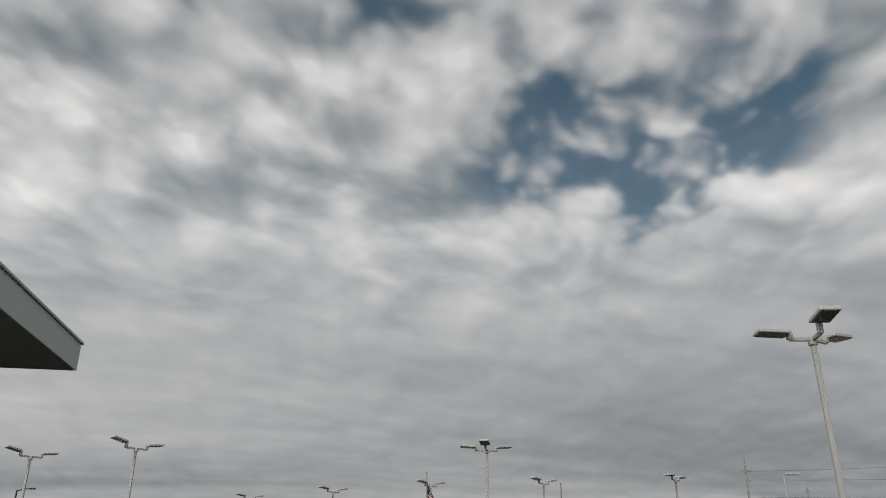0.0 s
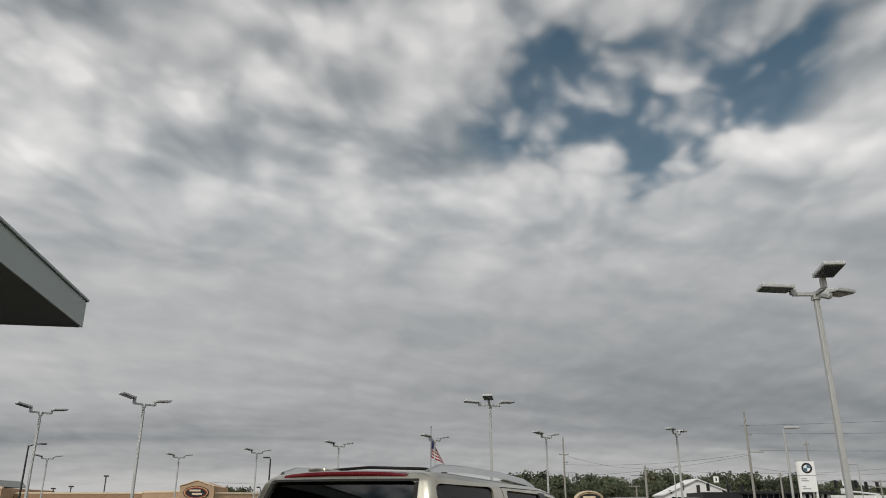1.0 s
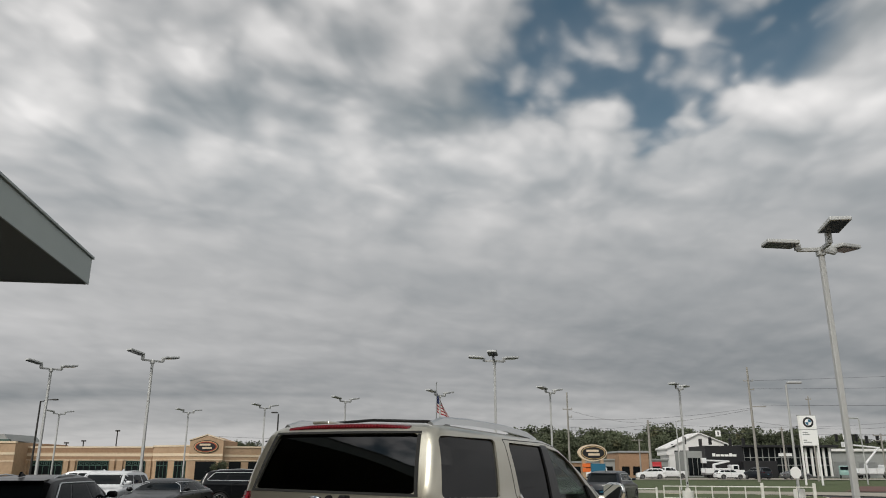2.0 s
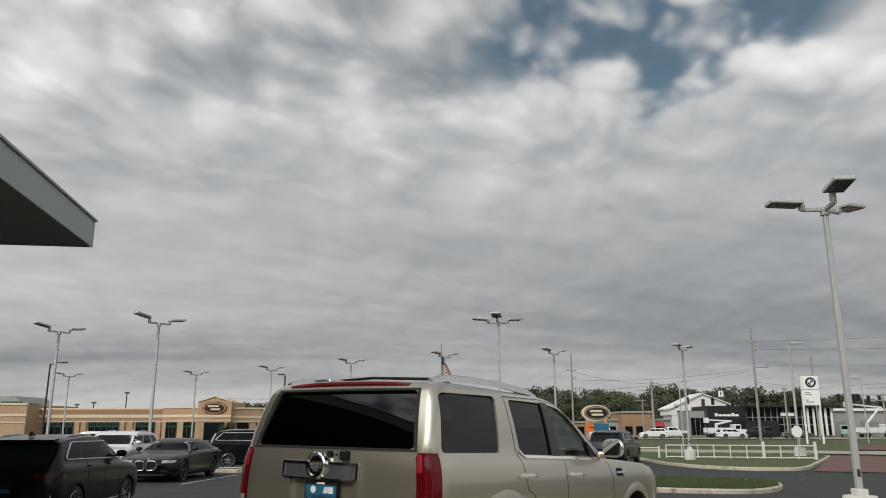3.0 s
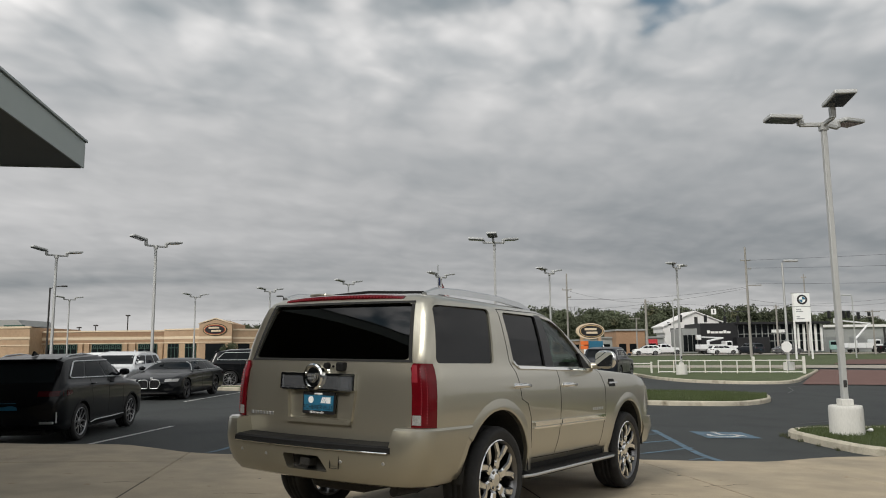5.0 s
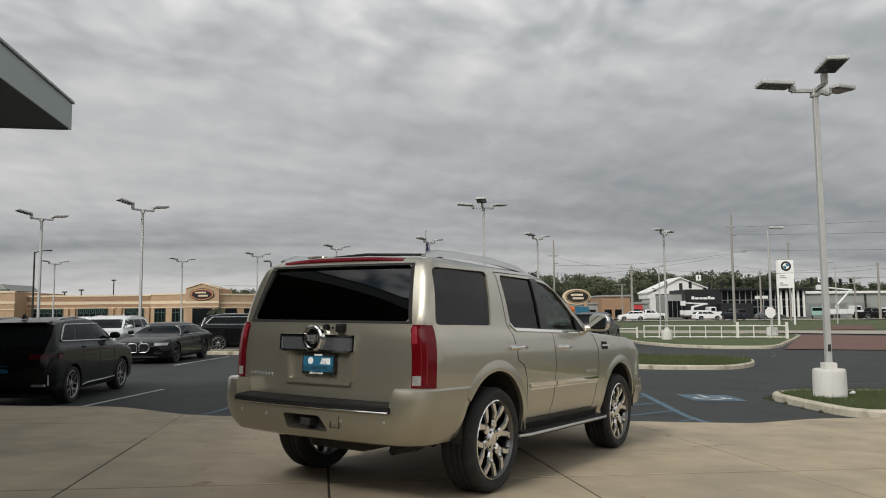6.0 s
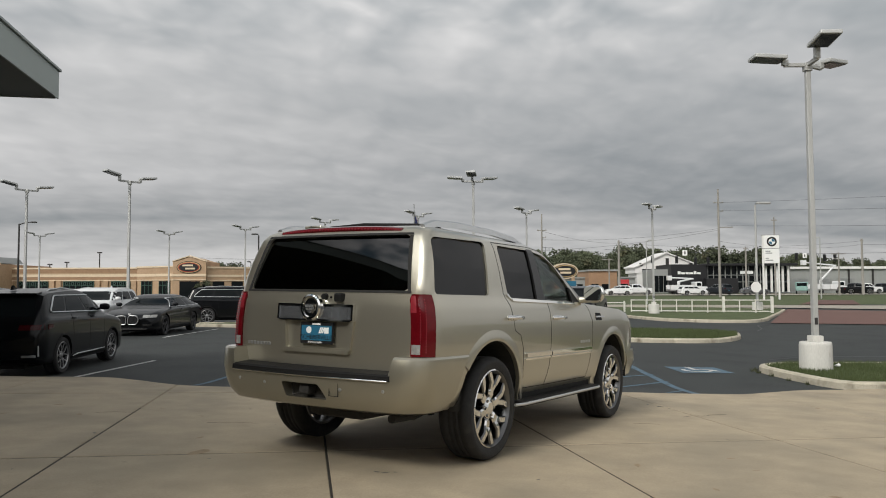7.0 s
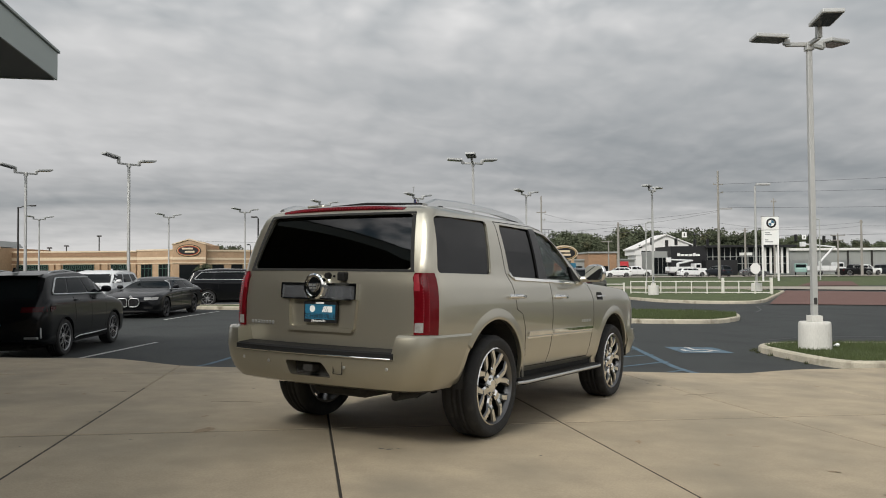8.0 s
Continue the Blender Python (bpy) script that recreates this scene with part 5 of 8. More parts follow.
    lathe(bm, [(0.001, 0.01), (0.008, 0.01), (0.010, 0.0)], 10, pose(0.108, S.rear(0.1, 1.26), 1.258) @ pose(0, 0, 0, 0, 0, -90))
    part("wiper_cap", bm, M_PLASTIC, car, "black wiper stub")
    for k in range(8):
        bm = bmesh.new()
        x = -0.755 + k * 0.034
        y = S.rear(x, 0.885)
        box(bm, (x, y - 0.004, 0.872), (x + 0.024, y + 0.004, 0.898), 0.002, 1)
        part("badge_bar", bm, M_SATIN, car)
    # rear bumper with step pad and tow opening
    B = Shell([(0.435, 0.87, -0.98, 0.2, 0.24, 0.05, 0.05), (0.455, 0.92, -1.04, 0.2, 0.24, 0.05, 0.05), (0.52, 0.958, -1.09, 0.2, 0.24, 0.05, 0.055), (0.61, 0.985, -1.115, 0.2, 0.235, 0.05, 0.055),
               (0.70, 0.998, -1.122, 0.2, 0.225, 0.05, 0.055), (0.80, 1.004, -1.115, 0.2, 0.225, 0.05, 0.05), (0.835, 1.002, -1.105, 0.2, 0.215, 0.05, 0.05), (0.85, 0.99, -1.085, 0.2, 0.20, 0.05, 0.05)], 0.0)
    # takes the darkened body paint, so its shade is partly in the colour
    bumper = part("rear_bumper", B.mesh([r[0] for r in B.rows]), M_PAINT_SHADED, car, "rear bumper in body colour, darkened for shade")
    c1 = bmesh.new()
    box(c1, (-0.74, -1.5, 0.715), (0.74, -0.94, 1.0))
    for v in c1.verts:
        v.co.x += 0.06 * (1 if v.co.x > 0 else -1) * (1 if v.co.z > 0.9 else 0)
    c2 = bmesh.new()
    box(c2, (-0.93, -0.93, 0.30), (0.93, 0.5, 0.835))
    c3 = bmesh.new()
    prism(c3, rounded([(-0.20, 0.625), (0.155, 0.625), (0.225, 0.515), (-0.17, 0.515)], 0.025, 3), XZ, -1.4, -1.03)
    c4 = arch_cutters((0.0,), 0.43, 0.60, 0.5)
    c5 = bmesh.new()
    box(c5, (-1.3, -0.25, 0.2), (1.3, 0.6, 1.2))
    carve(bumper, [c1, c2, c3, c4, c5])
    bm = bmesh.new()
    rows = []
    for i in range(21):
        u = -1 + 2 * i / 20
        x = u * 0.755
        yb = B.rear(x, 0.72) + 0.006
        rows.append([bm.verts.new((x, y, z)) for y, z in ((yb - 0.014, 0.680), (yb - 0.012, 0.716), (yb + 0.004, 0.728), (-0.96, 0.742), (-0.96, 0.68))])
    for a, b in zip(rows, rows[1:]):
        for k in range(5):
            bm.faces.new((a[k], a[(k + 1) % 5], b[(k + 1) % 5], b[k]))
    bm.faces.new(rows[0])
    bm.faces.new(rows[-1][::-1])
    pad = part("step_pad", bm, M_PLASTIC, bumper, "black step pad on the bumper")
    bm = bmesh.new()
    for x0, x1 in ((-0.74, 0.74),):
        pts = []
        for i in range(17):
            x = x0 + (x1 - x0) * i / 16
            pts.append((x, B.rear(x, 0.68) - 0.012, 0.682))
        tube(bm, pts, 0.006, 6)
    part("pad_strip", bm, M_CHROME, bumper, smooth=50)
    bm = bmesh.new()
    box(bm, (-0.22, -1.06, 0.50), (0.24, -1.04, 0.64))
    box(bm, (-0.04, -1.15, 0.545), (0.05, -1.04, 0.60), 0.006, 1)
    tube(bm, [(-0.14, -1.10, 0.54), (-0.10, -1.13, 0.53), (-0.06, -1.10, 0.54)], 0.008, 6)
    part("tow_socket", bm, M_UNDER, bumper, "dark tow receiver")
    for x, z in ((-0.67, 0.615), (-0.38, 0.605), (0.35, 0.60), (0.70, 0.61)):
        bm = bmesh.new()
        lathe(bm, [(0.001, 0.006), (0.011, 0.005), (0.014, -0.002)], 14, pose(x, B.rear(x, z), z) @ pose(0, 0, 0, 0, 0, -90))
        part("parking_sensor", bm, M_SATIN, bumper)
    bm = bmesh.new()
    for pts in ([(0.255, 0.645), (0.335, 0.645), (0.335, 0.55), (0.255, 0.55)],):
        for a, b in zip(pts, pts[1:] + pts[:1]):
            d = 0.002
            box(bm, (min(a[0], b[0]) - d, B.rear(0.3, 0.6) - 0.003, min(a[1], b[1]) - d), (max(a[0], b[0]) + d, B.rear(0.3, 0.6) + 0.004, max(a[1], b[1]) + d))
    part("tow_cover_gap", bm, M_SEAM, bumper)
    # front bumper, grille and head lamps
    F = Shell([(0.34, 0.80, 2.9, 3.86, 0.05, 0.35, 0.04), (0.45, 0.95, 2.9, 4.02, 0.05, 0.36, 0.05), (0.62, 0.998, 2.9, 4.06, 0.05, 0.36, 0.05), (0.74, 0.99, 2.9, 4.03, 0.05, 0.36, 0.05)], 0.0)
    fb = part("front_bumper", F.mesh([r[0] for r in F.rows]), M_PAINT_SHADED, car, smooth=40)
    c1 = arch_cutters((2.946,), 0.43, 0.56, 0.5)
    c2 = bmesh.new()
    box(c2, (-1.3, 2.5, 0.2), (1.3, 3.35, 1.2))
    carve(fb, [c1, c2])
    bm = bmesh.new()
    S.end_grid(bm, 0.72, 1.10, 0.42, 0.50, 0.02, 0.04, True, 10, 5)
    gr = part("grille", bm, M_SMOKE, car, "smoked grille")
    for k in range(4):
        bm = bmesh.new()
        S.end_grid(bm, 0.76 + k * 0.08, 0.785 + k * 0.08, 0.44 + k * 0.01, 0.445 + k * 0.01, 0.03, 0.02, True, 10, 1)
        part("grille_bar", bm, M_CHROME, gr)
    for s in (1, -1):
        bm = bmesh.new()
        S.side_poly(bm, [(3.60, 0.82), (3.86, 0.82), (3.84, 1.12), (3.56, 1.14)], 0.006, 0.04, s)
        part("head_lamp", bm, M_CLEARLENS, car, "clear head lamp")
    # windscreen and cabin
    bm = bmesh.new()
    S.end_grid(bm, 1.325, 1.72, 0.80, 0.68, -0.012, 0.006, True)
    part("windscreen", bm, M_CLEAR, car, "clear windscreen", 40)
    for x in (-0.42, 0.42):
        for y, h in ((1.05, 1.42), (0.15, 1.38)):
            bm = bmesh.new()
            box(bm, (x - 0.25, y, 0.82), (x + 0.25, y + 0.50, 1.0), 0.05, 3)
            box(bm, (x - 0.25, y - 0.10, 0.95), (x + 0.25, y + 0.06, h), 0.06, 3)
            box(bm, (x - 0.13, y - 0.09, h + 0.03), (x + 0.13, y + 0.01, h + 0.20), 0.04, 3)
            part("seat", bm, M_SEAT, car)
    bm = bmesh.new()
    box(bm, (-0.86, 1.85, 0.85), (0.86, 2.19, 1.27), 0.05, 3)
    lathe(bm, [(0.17, -0.012), (0.19, 0.0), (0.17, 0.012), (0.155, 0.0)], 28, pose(-0.42, 1.72, 1.20) @ pose(0, 0, 0, 0, 60, 0) @ pose(0, 0, 0, 0, 0, 90), closed=True)
    part("dashboard", bm, M_PLASTIC, car)
    # underbody, axle and exhaust
    bm = bmesh.new()
    box(bm, (-0.62, -0.85, 0.40), (0.62, 3.4, 0.62), 0.04, 1)
    tube(bm, [(-0.80, 0, 0.41), (0.80, 0, 0.41)], 0.055, 12)
    bmesh.ops.create_uvsphere(bm, u_segments=14, v_segments=8, radius=0.15, matrix=Matrix.Translation((0, 0, 0.41)))
    box(bm, (-0.25, -0.80, 0.33), (0.30, -0.35, 0.45), 0.06, 2)
    for x in (-0.5, 0.5):
        tube(bm, [(x, -0.15, 0.33), (x * 0.95, -0.2, 0.62)], 0.028, 8)
    tube(bm, [(0.42, 1.2, 0.36), (0.45, 0.3, 0.36), (0.52, -0.2, 0.40), (0.58, -0.55, 0.375)], 0.038, 10)
    part("underbody", bm, M_UNDER, car, "dark dirty underbody")
    bm = bmesh.new()
    tube(bm, [(0.58, -0.55, 0.375), (0.60, -0.86, 0.385)], 0.033, 14)
    part("exhaust_tip", bm, M_UNDER, car)
    ms = wheel_meshes(0.408, 0.305, 0.285, 6, "fork")
    # rim flanks and barrel get darker metal, for the shade between the chrome spokes
    ms[1].materials.append(M_RIMSHADE)
    ms[1].materials.append(M_CHROME)
    add_wheels(car, ms, (0.0, 2.946), 1.70, 0.408, 0.14)
    return car


mat_mirror = mat("mirror_glass", (0.80, 0.82, 0.82), 0.02, 1.0, 0.0, 5.0, 50.0, 0.0)
escalade()

# ---- other vehicles ----
WHEELS = {}


def glide(knots, y):
    """A smooth line through (y, value) knots that never overshoots them."""
    if y <= knots[0][0]:
        return knots[0][1]
    slope = [(b[1] - a[1]) / (b[0] - a[0]) for a, b in zip(knots, knots[1:])]
    for i, (a, b) in enumerate(zip(knots, knots[1:])):
        if y <= b[0]:
            m0 = slope[i] if i == 0 else 0.0 if slope[i - 1] * slope[i] <= 0 else 2 * slope[i - 1] * slope[i] / (slope[i - 1] + slope[i])
            m1 = slope[i] if i == len(slope) - 1 else 0.0 if slope[i + 1] * slope[i] <= 0 else 2 * slope[i + 1] * slope[i] / (slope[i + 1] + slope[i])
            h = b[0] - a[0]
            t = (y - a[0]) / h
            return a[1] * (1 + 2 * t) * (1 - t) ** 2 + h * m0 * t * (1 - t) ** 2 + b[1] * t * t * (3 - 2 * t) - h * m1 * t * t * (1 - t)
    return knots[-1][1]


class Loft(Shell):
    """A car body drawn through cross sections: top line, shoulder line and plan, from the tail at yr to the nose at yf."""

    def __init__(self, yr, yf, hw, H, top, belt, roof, low, tail_r=0.30, nose_r=0.50, bow=0.07):
        self.yr, self.yf, self.hw, self.H = yr, yf, hw, H
        ends = (0.0, 0.012, 0.04, 0.08, 0.13, 0.19, 0.26, 0.34, 0.43, 0.53)
        ys = [yr + d for d in ends] + list(np.linspace(yr + 0.64, yf - 0.72, 26)) + [yf - d for d in (0.62,) + ends[::-1]]
        self.bm = bmesh.new()
        rings = []
        for y in ys:
            zt, zs, zl = glide(top, y) * H, glide(belt, y) * H, glide(low, y) * H
            zs = min(zs, zt - 0.035)
            wr = glide(roof, y)
            trim = 0.0
            for d, r in ((y - yr, tail_r), (yf - y, nose_r)):
                if d < r:
                    trim += 0.62 * r * (1 - math.sqrt(max(0.0, 1 - (1 - d / r) ** 2)))
            half = [(0.0, zl), (0.80, zl), (0.93, zl + 0.03), (0.975, zl + 0.10)]
            half += [(b, zl + 0.10 + (zs - zl - 0.10) * a) for a, b in ((0.18, 0.985), (0.40, 0.997), (0.55, 1.0), (0.70, 0.996), (0.82, 0.990), (0.90, 0.992), (0.96, 0.984), (1.0, 0.965))]
            half += [(0.965 + (wr - 0.965) * (0.08 + 0.92 * f) ** 1.15, zs + (zt - zs) * g) for f, g in ((0.05, 0.05), (0.20, 0.22), (0.42, 0.46), (0.64, 0.67), (0.82, 0.82), (0.93, 0.905))]
            half += [(wr * 0.93, zs + (zt - zs) * 0.952), (wr * 0.80, zs + (zt - zs) * 0.978), (wr * 0.50, zs + (zt - zs) * 0.995), (0.0, zt)]
            pts = []
            for x, z in half:
                xx = x * (hw - trim)
                fade = max(0.0, 1 - (y - yr) / 0.6)
                front = max(0.0, 1 - (yf - y) / 0.8)
                q = 1 - x * x
                pts.append((xx, y - bow * q * fade + bow * 1.3 * q * front, z))
            ring = pts + [(-x, yy, z) for x, yy, z in pts[-2:0:-1]]
            rings.append([self.bm.verts.new(p) for p in ring])
        n = len(rings[0])
        for a, b in zip(rings, rings[1:]):
            for k in range(n):
                self.bm.faces.new((a[k], a[(k + 1) % n], b[(k + 1) % n], b[k]))
        for ring in (rings[0], rings[-1]):
            mid = self.bm.verts.new(sum((v.co for v in ring), Vector()) / n)
            for k in range(n):
                self.bm.faces.new((ring[k], ring[(k + 1) % n], mid))
        bmesh.ops.recalc_face_normals(self.bm, faces=self.bm.faces[:])
        self.tree = bvhtree.BVHTree.FromBMesh(self.bm)
        self.rows = [(z * H, hw) for z in np.linspace(0.15, 0.97, 24)]

    def half(self, y, z):
        hit = self.tree.ray_cast(Vector((3, y, z)), Vector((-1, 0, 0)))[0]
        return hit.x if hit else self.hw * 0.75

    def rear(self, x, z):
        hit = self.tree.ray_cast(Vector((x, self.yr - 3, z)), Vector((0, 1, 0)))[0]
        return hit.y if hit else self.yr + 0.3

    def front(self, x, z):
        hit = self.tree.ray_cast(Vector((x, self.yf + 3, z)), Vector((0, -1, 0)))[0]
        return hit.y if hit else self.yf - 0.4

    def at(self, z):
        return [z, self.half(1.2, z), self.rear(0.0, z), self.front(0.0, z)]


def loft_for(style, yr, yf, hw, H):
    low = [(yr, 0.22), (yr + 0.25, 0.155), (yr + 0.8, 0.125), (yf - 0.8, 0.120), (yf - 0.2, 0.13), (yf, 0.17)]
    if style == "suv":
        top = [(yr, 0.46), (yr + 0.035, 0.565), (yr + 0.09, 0.645), (yr + 0.20, 0.745), (yr + 0.34, 0.865), (yr + 0.43, 0.935), (yr + 0.62, 0.965), (yr + 1.3, 0.993), (yf - 2.55, 1.0), (yf - 2.20, 0.975),
               (yf - 1.95, 0.925), (yf - 1.22, 0.690), (yf - 1.10, 0.668), (yf - 0.62, 0.630), (yf - 0.28, 0.580), (yf - 0.10, 0.520), (yf, 0.43)]
        belt = [(yr, 0.40), (yr + 0.10, 0.60), (yr + 0.35, 0.665), (yr + 1.2, 0.660), (yf - 1.2, 0.630), (yf - 0.5, 0.575), (yf, 0.36)]
        roof = [(yr, 0.86), (yr + 0.25, 0.83), (yr + 0.45, 0.79), (yr + 1.2, 0.78), (yf - 2.1, 0.765), (yf - 1.25, 0.82), (yf, 0.80)]
    else:
        top = [(yr, 0.48), (yr + 0.05, 0.60), (yr + 0.13, 0.685), (yr + 0.30, 0.715), (yr + 0.62, 0.755), (yr + 1.30, 0.905), (yr + 1.85, 0.975), (yr + 2.35, 1.0), (yf - 2.60, 0.985), (yf - 2.30, 0.935),
               (yf - 1.50, 0.705), (yf - 1.35, 0.680), (yf - 0.75, 0.630), (yf - 0.28, 0.555), (yf - 0.08, 0.50), (yf, 0.42)]
        belt = [(yr, 0.42), (yr + 0.15, 0.63), (yr + 0.8, 0.680), (yr + 2.0, 0.672), (yf - 1.4, 0.635), (yf - 0.5, 0.56), (yf, 0.36)]
        roof = [(yr, 0.84), (yr + 0.5, 0.78), (yr + 1.3, 0.70), (yr + 2.2, 0.69), (yf - 2.4, 0.69), (yf - 1.5, 0.80), (yf, 0.80)]
    return Loft(yr, yf, hw, H, top, belt, roof, low)


def wheel_set(R, kind="split"):
    if (R, kind) not in WHEELS:
        ms = wheel_meshes(R, R * 0.735, 0.245, 5, kind)
        ms[1].materials.append(M_RIMDARK)
        ms[1].materials.append(M_ALLOY if kind == "split" else M_RIMDARK)
        WHEELS[(R, kind)] = ms
    return WHEELS[(R, kind)]


def vehicle(name, m, label, style, L, W, H, wb, ro, R, paint, group="", rails=False, bright=True, front_look="plain", rim="split", lip=M_PLASTIC):
    """A parked car: shell, glass, lamps, mirrors and wheels; origin on the ground under the rear axle, y ahead."""
    car = thing(name, m, label, "truck" if style == "pickup" else "car", group)
    yr, yf, hw = -ro, L - ro, W / 2
    if style == "pickup":
        cowl, wtop, bed = yf - 1.45, yf - 2.15, 1.85
        up = [(0.655, 0.93, bed, cowl), (0.80, 0.87, bed + 0.06, cowl - 0.40), (0.91, 0.80, bed + 0.12, wtop + 0.04), (0.955, 0.74, bed + 0.18, wtop - 0.12), (0.985, 0.62, bed + 0.32, wtop - 0.35), (1.0, 0.45, bed + 0.6, wtop - 0.6)]
        hood = [(0.52, 1.0, 0.0, yf), (0.60, 0.99, 0.0, yf - 0.05), (0.635, 0.97, 0.02, yf - 0.30)]
        low = [(0.125, 0.90, 0.14, yf - 0.20), (0.17, 0.965, 0.06, yf - 0.06), (0.30, 1.0, 0.0, yf), (0.42, 1.0, -0.02, yf + 0.01)]
        rows = [(a * H, b * hw, yr + c, d, 0.24, 0.42, 0.07) for a, b, c, d in low + hood + up]
        S = Shell(rows, 0.03)
        body = part("body", S.mesh([r[0] for r in rows], 0, 0.02), paint, car)
        zg = rows[-6][0]
    else:
        S = loft_for(style, yr, yf, hw, H)
        body = part("body", S.bm, paint, car, smooth=50)
        zg = 0.705 * H
    carve(body, [arch_cutters((0.0, wb), R, R * 1.14, hw * 0.55)])
    for y in (0.0, wb):
        for s in (1, -1):
            liner(car, y, R, R * 1.13, hw * 0.54, hw * 0.955, s)
            bm = bmesh.new()
            rows2 = []
            for k in range(19):
                a = math.pi * k / 18
                rows2.append([bm.verts.new((s * (S.half(y + r * math.cos(a), max(R + r * math.sin(a), 0.24)) + o), y + r * math.cos(a), R + r * math.sin(a)))
                              for r, o in ((R * 1.12, -0.03), (R * 1.12, 0.010), (R * 1.20, 0.008), (R * 1.22, -0.02))])
            for p, q2 in zip(rows2, rows2[1:]):
                for k in range(3):
                    bm.faces.new((p[k], p[k + 1], q2[k + 1], q2[k]))
            part("arch_trim", bm, lip if style != "sedan" else paint, car, smooth=50)
    zb, zt = {"suv": 0.712, "sedan": 0.70}.get(style, 0.672) * H, 0.905 * H
    rb, rt = S.at(zb)[2] + (0.34 if style == "suv" else 0.25), S.at(zt)[2] + (0.42 if style == "suv" else 0.20)
    fb, ft = S.at(zb)[3] - 0.10, S.at(zt)[3] - 0.05
    cutsy = ((0.0, 0.24), (0.27, 0.62), (0.65, 1.0)) if style == "suv" else ((0.0, 0.46), (0.50, 1.0))
    for s in (1, -1):
        for a, b in cutsy:
            lift = 0.045 if style == "suv" else 0.02          # the sill climbs towards the tail
            pts = [(rb + (fb - rb) * a, zb + lift * (1 - a)), (rb + (fb - rb) * b, zb + lift * (1 - b)), (rt + (ft - rt) * b, zt), (rt + (ft - rt) * a, zt)]
            if style == "sedan" and b == 1.0:
                pts = [(rb + (fb - rb) * a, zb), (fb, zb), (fb - (fb - ft) * 0.55, zb + (zt - zb) * 0.62), (ft, zt), (rt + (ft - rt) * a, zt)]
            bm = bmesh.new()
            S.side_poly(bm, rounded(pts, 0.05, 3), 0.004, 0.012, s)
            part("side_window", bm, M_DARKGLASS, car, "dark side glass")
        if bright:
            bm = bmesh.new()
            loop = rounded([(rb - 0.03, zb - 0.02 + lift), (fb + 0.02, zb - 0.02), (ft + 0.02, zt + 0.015), (rt - 0.03, zt + 0.015)], 0.10, 5)
            fine_loop = []
            for (ya, za), (yb, zc) in zip(loop, loop[1:] + loop[:1]):
                n = max(1, int(math.hypot(yb - ya, zc - za) / 0.12))
                fine_loop += [(ya + (yb - ya) * k / n, za + (zc - za) * k / n) for k in range(n)]
            pts = [(s * (S.half(y, z) + 0.010), y, z) for y, z in fine_loop]
            tube(bm, pts + pts[:1], 0.016, 6, False)
            part("window_trim", bm, M_SATIN, car, "bright window surround", 50)
        # mirror
        bm = bmesh.new()
        ym, zm = fb - 0.20, zb + 0.07
        w = S.half(ym, zb)
        bmesh.ops.create_uvsphere(bm, u_segments=14, v_segments=9, radius=1)
        for v in bm.verts:
            x, y, z = v.co
            v.co = Vector((s * (w + 0.13 + 0.11 * math.copysign(abs(x) ** 0.75, x)), ym + (0.08 if y > 0 else 0.035) * y, zm + 0.07 * math.copysign(abs(z) ** 0.75, z)))
        tube(bm, [(s * (w - 0.03), ym, zb + 0.01), (s * (w + 0.08), ym, zm - 0.02)], 0.022, 8)
        part("door_mirror", bm, paint if style != "pickup" else M_PLASTIC, car, smooth=60)
        for y in ((rb + fb) / 2 - 0.35, (rb + fb) / 2 + 0.62):
            bm = bmesh.new()
            z = zb - 0.115
            tube(bm, [(s * (S.half(y, z) + 0.0), y - 0.11, z), (s * (S.half(y, z) + 0.03), y - 0.07, z), (s * (S.half(y, z) + 0.03), y + 0.07, z), (s * (S.half(y, z) + 0.0), y + 0.11, z)], 0.014, 6)
            part("door_handle", bm, paint, car, smooth=50)
        for pts in ([(wb * 0.5 - 0.02, zb - 0.02), (wb * 0.5, 0.25 * H)], [(wb - R * 1.45, zb - 0.04), (wb - R * 1.5, 0.25 * H)], [(R * 1.25 + 0.05, 0.40 * H), (R * 1.2, zb - 0.02)], [(R * 1.5, 0.215 * H), (wb - R * 1.4, 0.215 * H)]):
            bm = bmesh.new()
            a, b = pts
            d = Vector((b[0] - a[0], b[1] - a[1])).normalized()
            nx, nz = -d.y * 0.004, d.x * 0.004
            S.side_poly(bm, [(a[0] - nx, a[1] - nz), (b[0] - nx, b[1] - nz), (b[0] + nx, b[1] + nz), (a[0] + nx, a[1] + nz)], 0.002, 0.005, s)
            part("door_gap", bm, M_SEAM, car)
        bm = bmesh.new()
        S.side_poly(bm, [(R * 1.3, 0.165 * H), (wb - R * 1.3, 0.165 * H), (wb - R * 1.35, 0.205 * H), (R * 1.35, 0.205 * H)], 0.014, 0.03, s)
        part("sill_trim", bm, M_PLASTIC, car)
        # lamps: over the corner, so each is a short grid on the end face
        bm = bmesh.new()
        if style == "pickup":
            S.end_grid(bm, 0.40 * H, 0.585 * H, 0.07, 0.07, 0.006, 0.03, False, 4, 4, s * (hw - 0.10))
        else:
            S.end_grid(bm, 0.535 * H, 0.595 * H, 0.20, 0.19, 0.008, 0.03, False, 8, 3, s * (hw - 0.225))
        part("tail_lamp", bm, M_REDDARK, car, "dark red tail lamp")
        if style != "pickup":
            bm = bmesh.new()
            S.side_poly(bm, [(yr + 0.245, 0.535 * H), (yr + 0.46, 0.555 * H), (yr + 0.44, 0.595 * H), (yr + 0.245, 0.595 * H)], 0.008, 0.03, s)
            part("tail_lamp", bm, M_REDDARK, car)
        bm = bmesh.new()
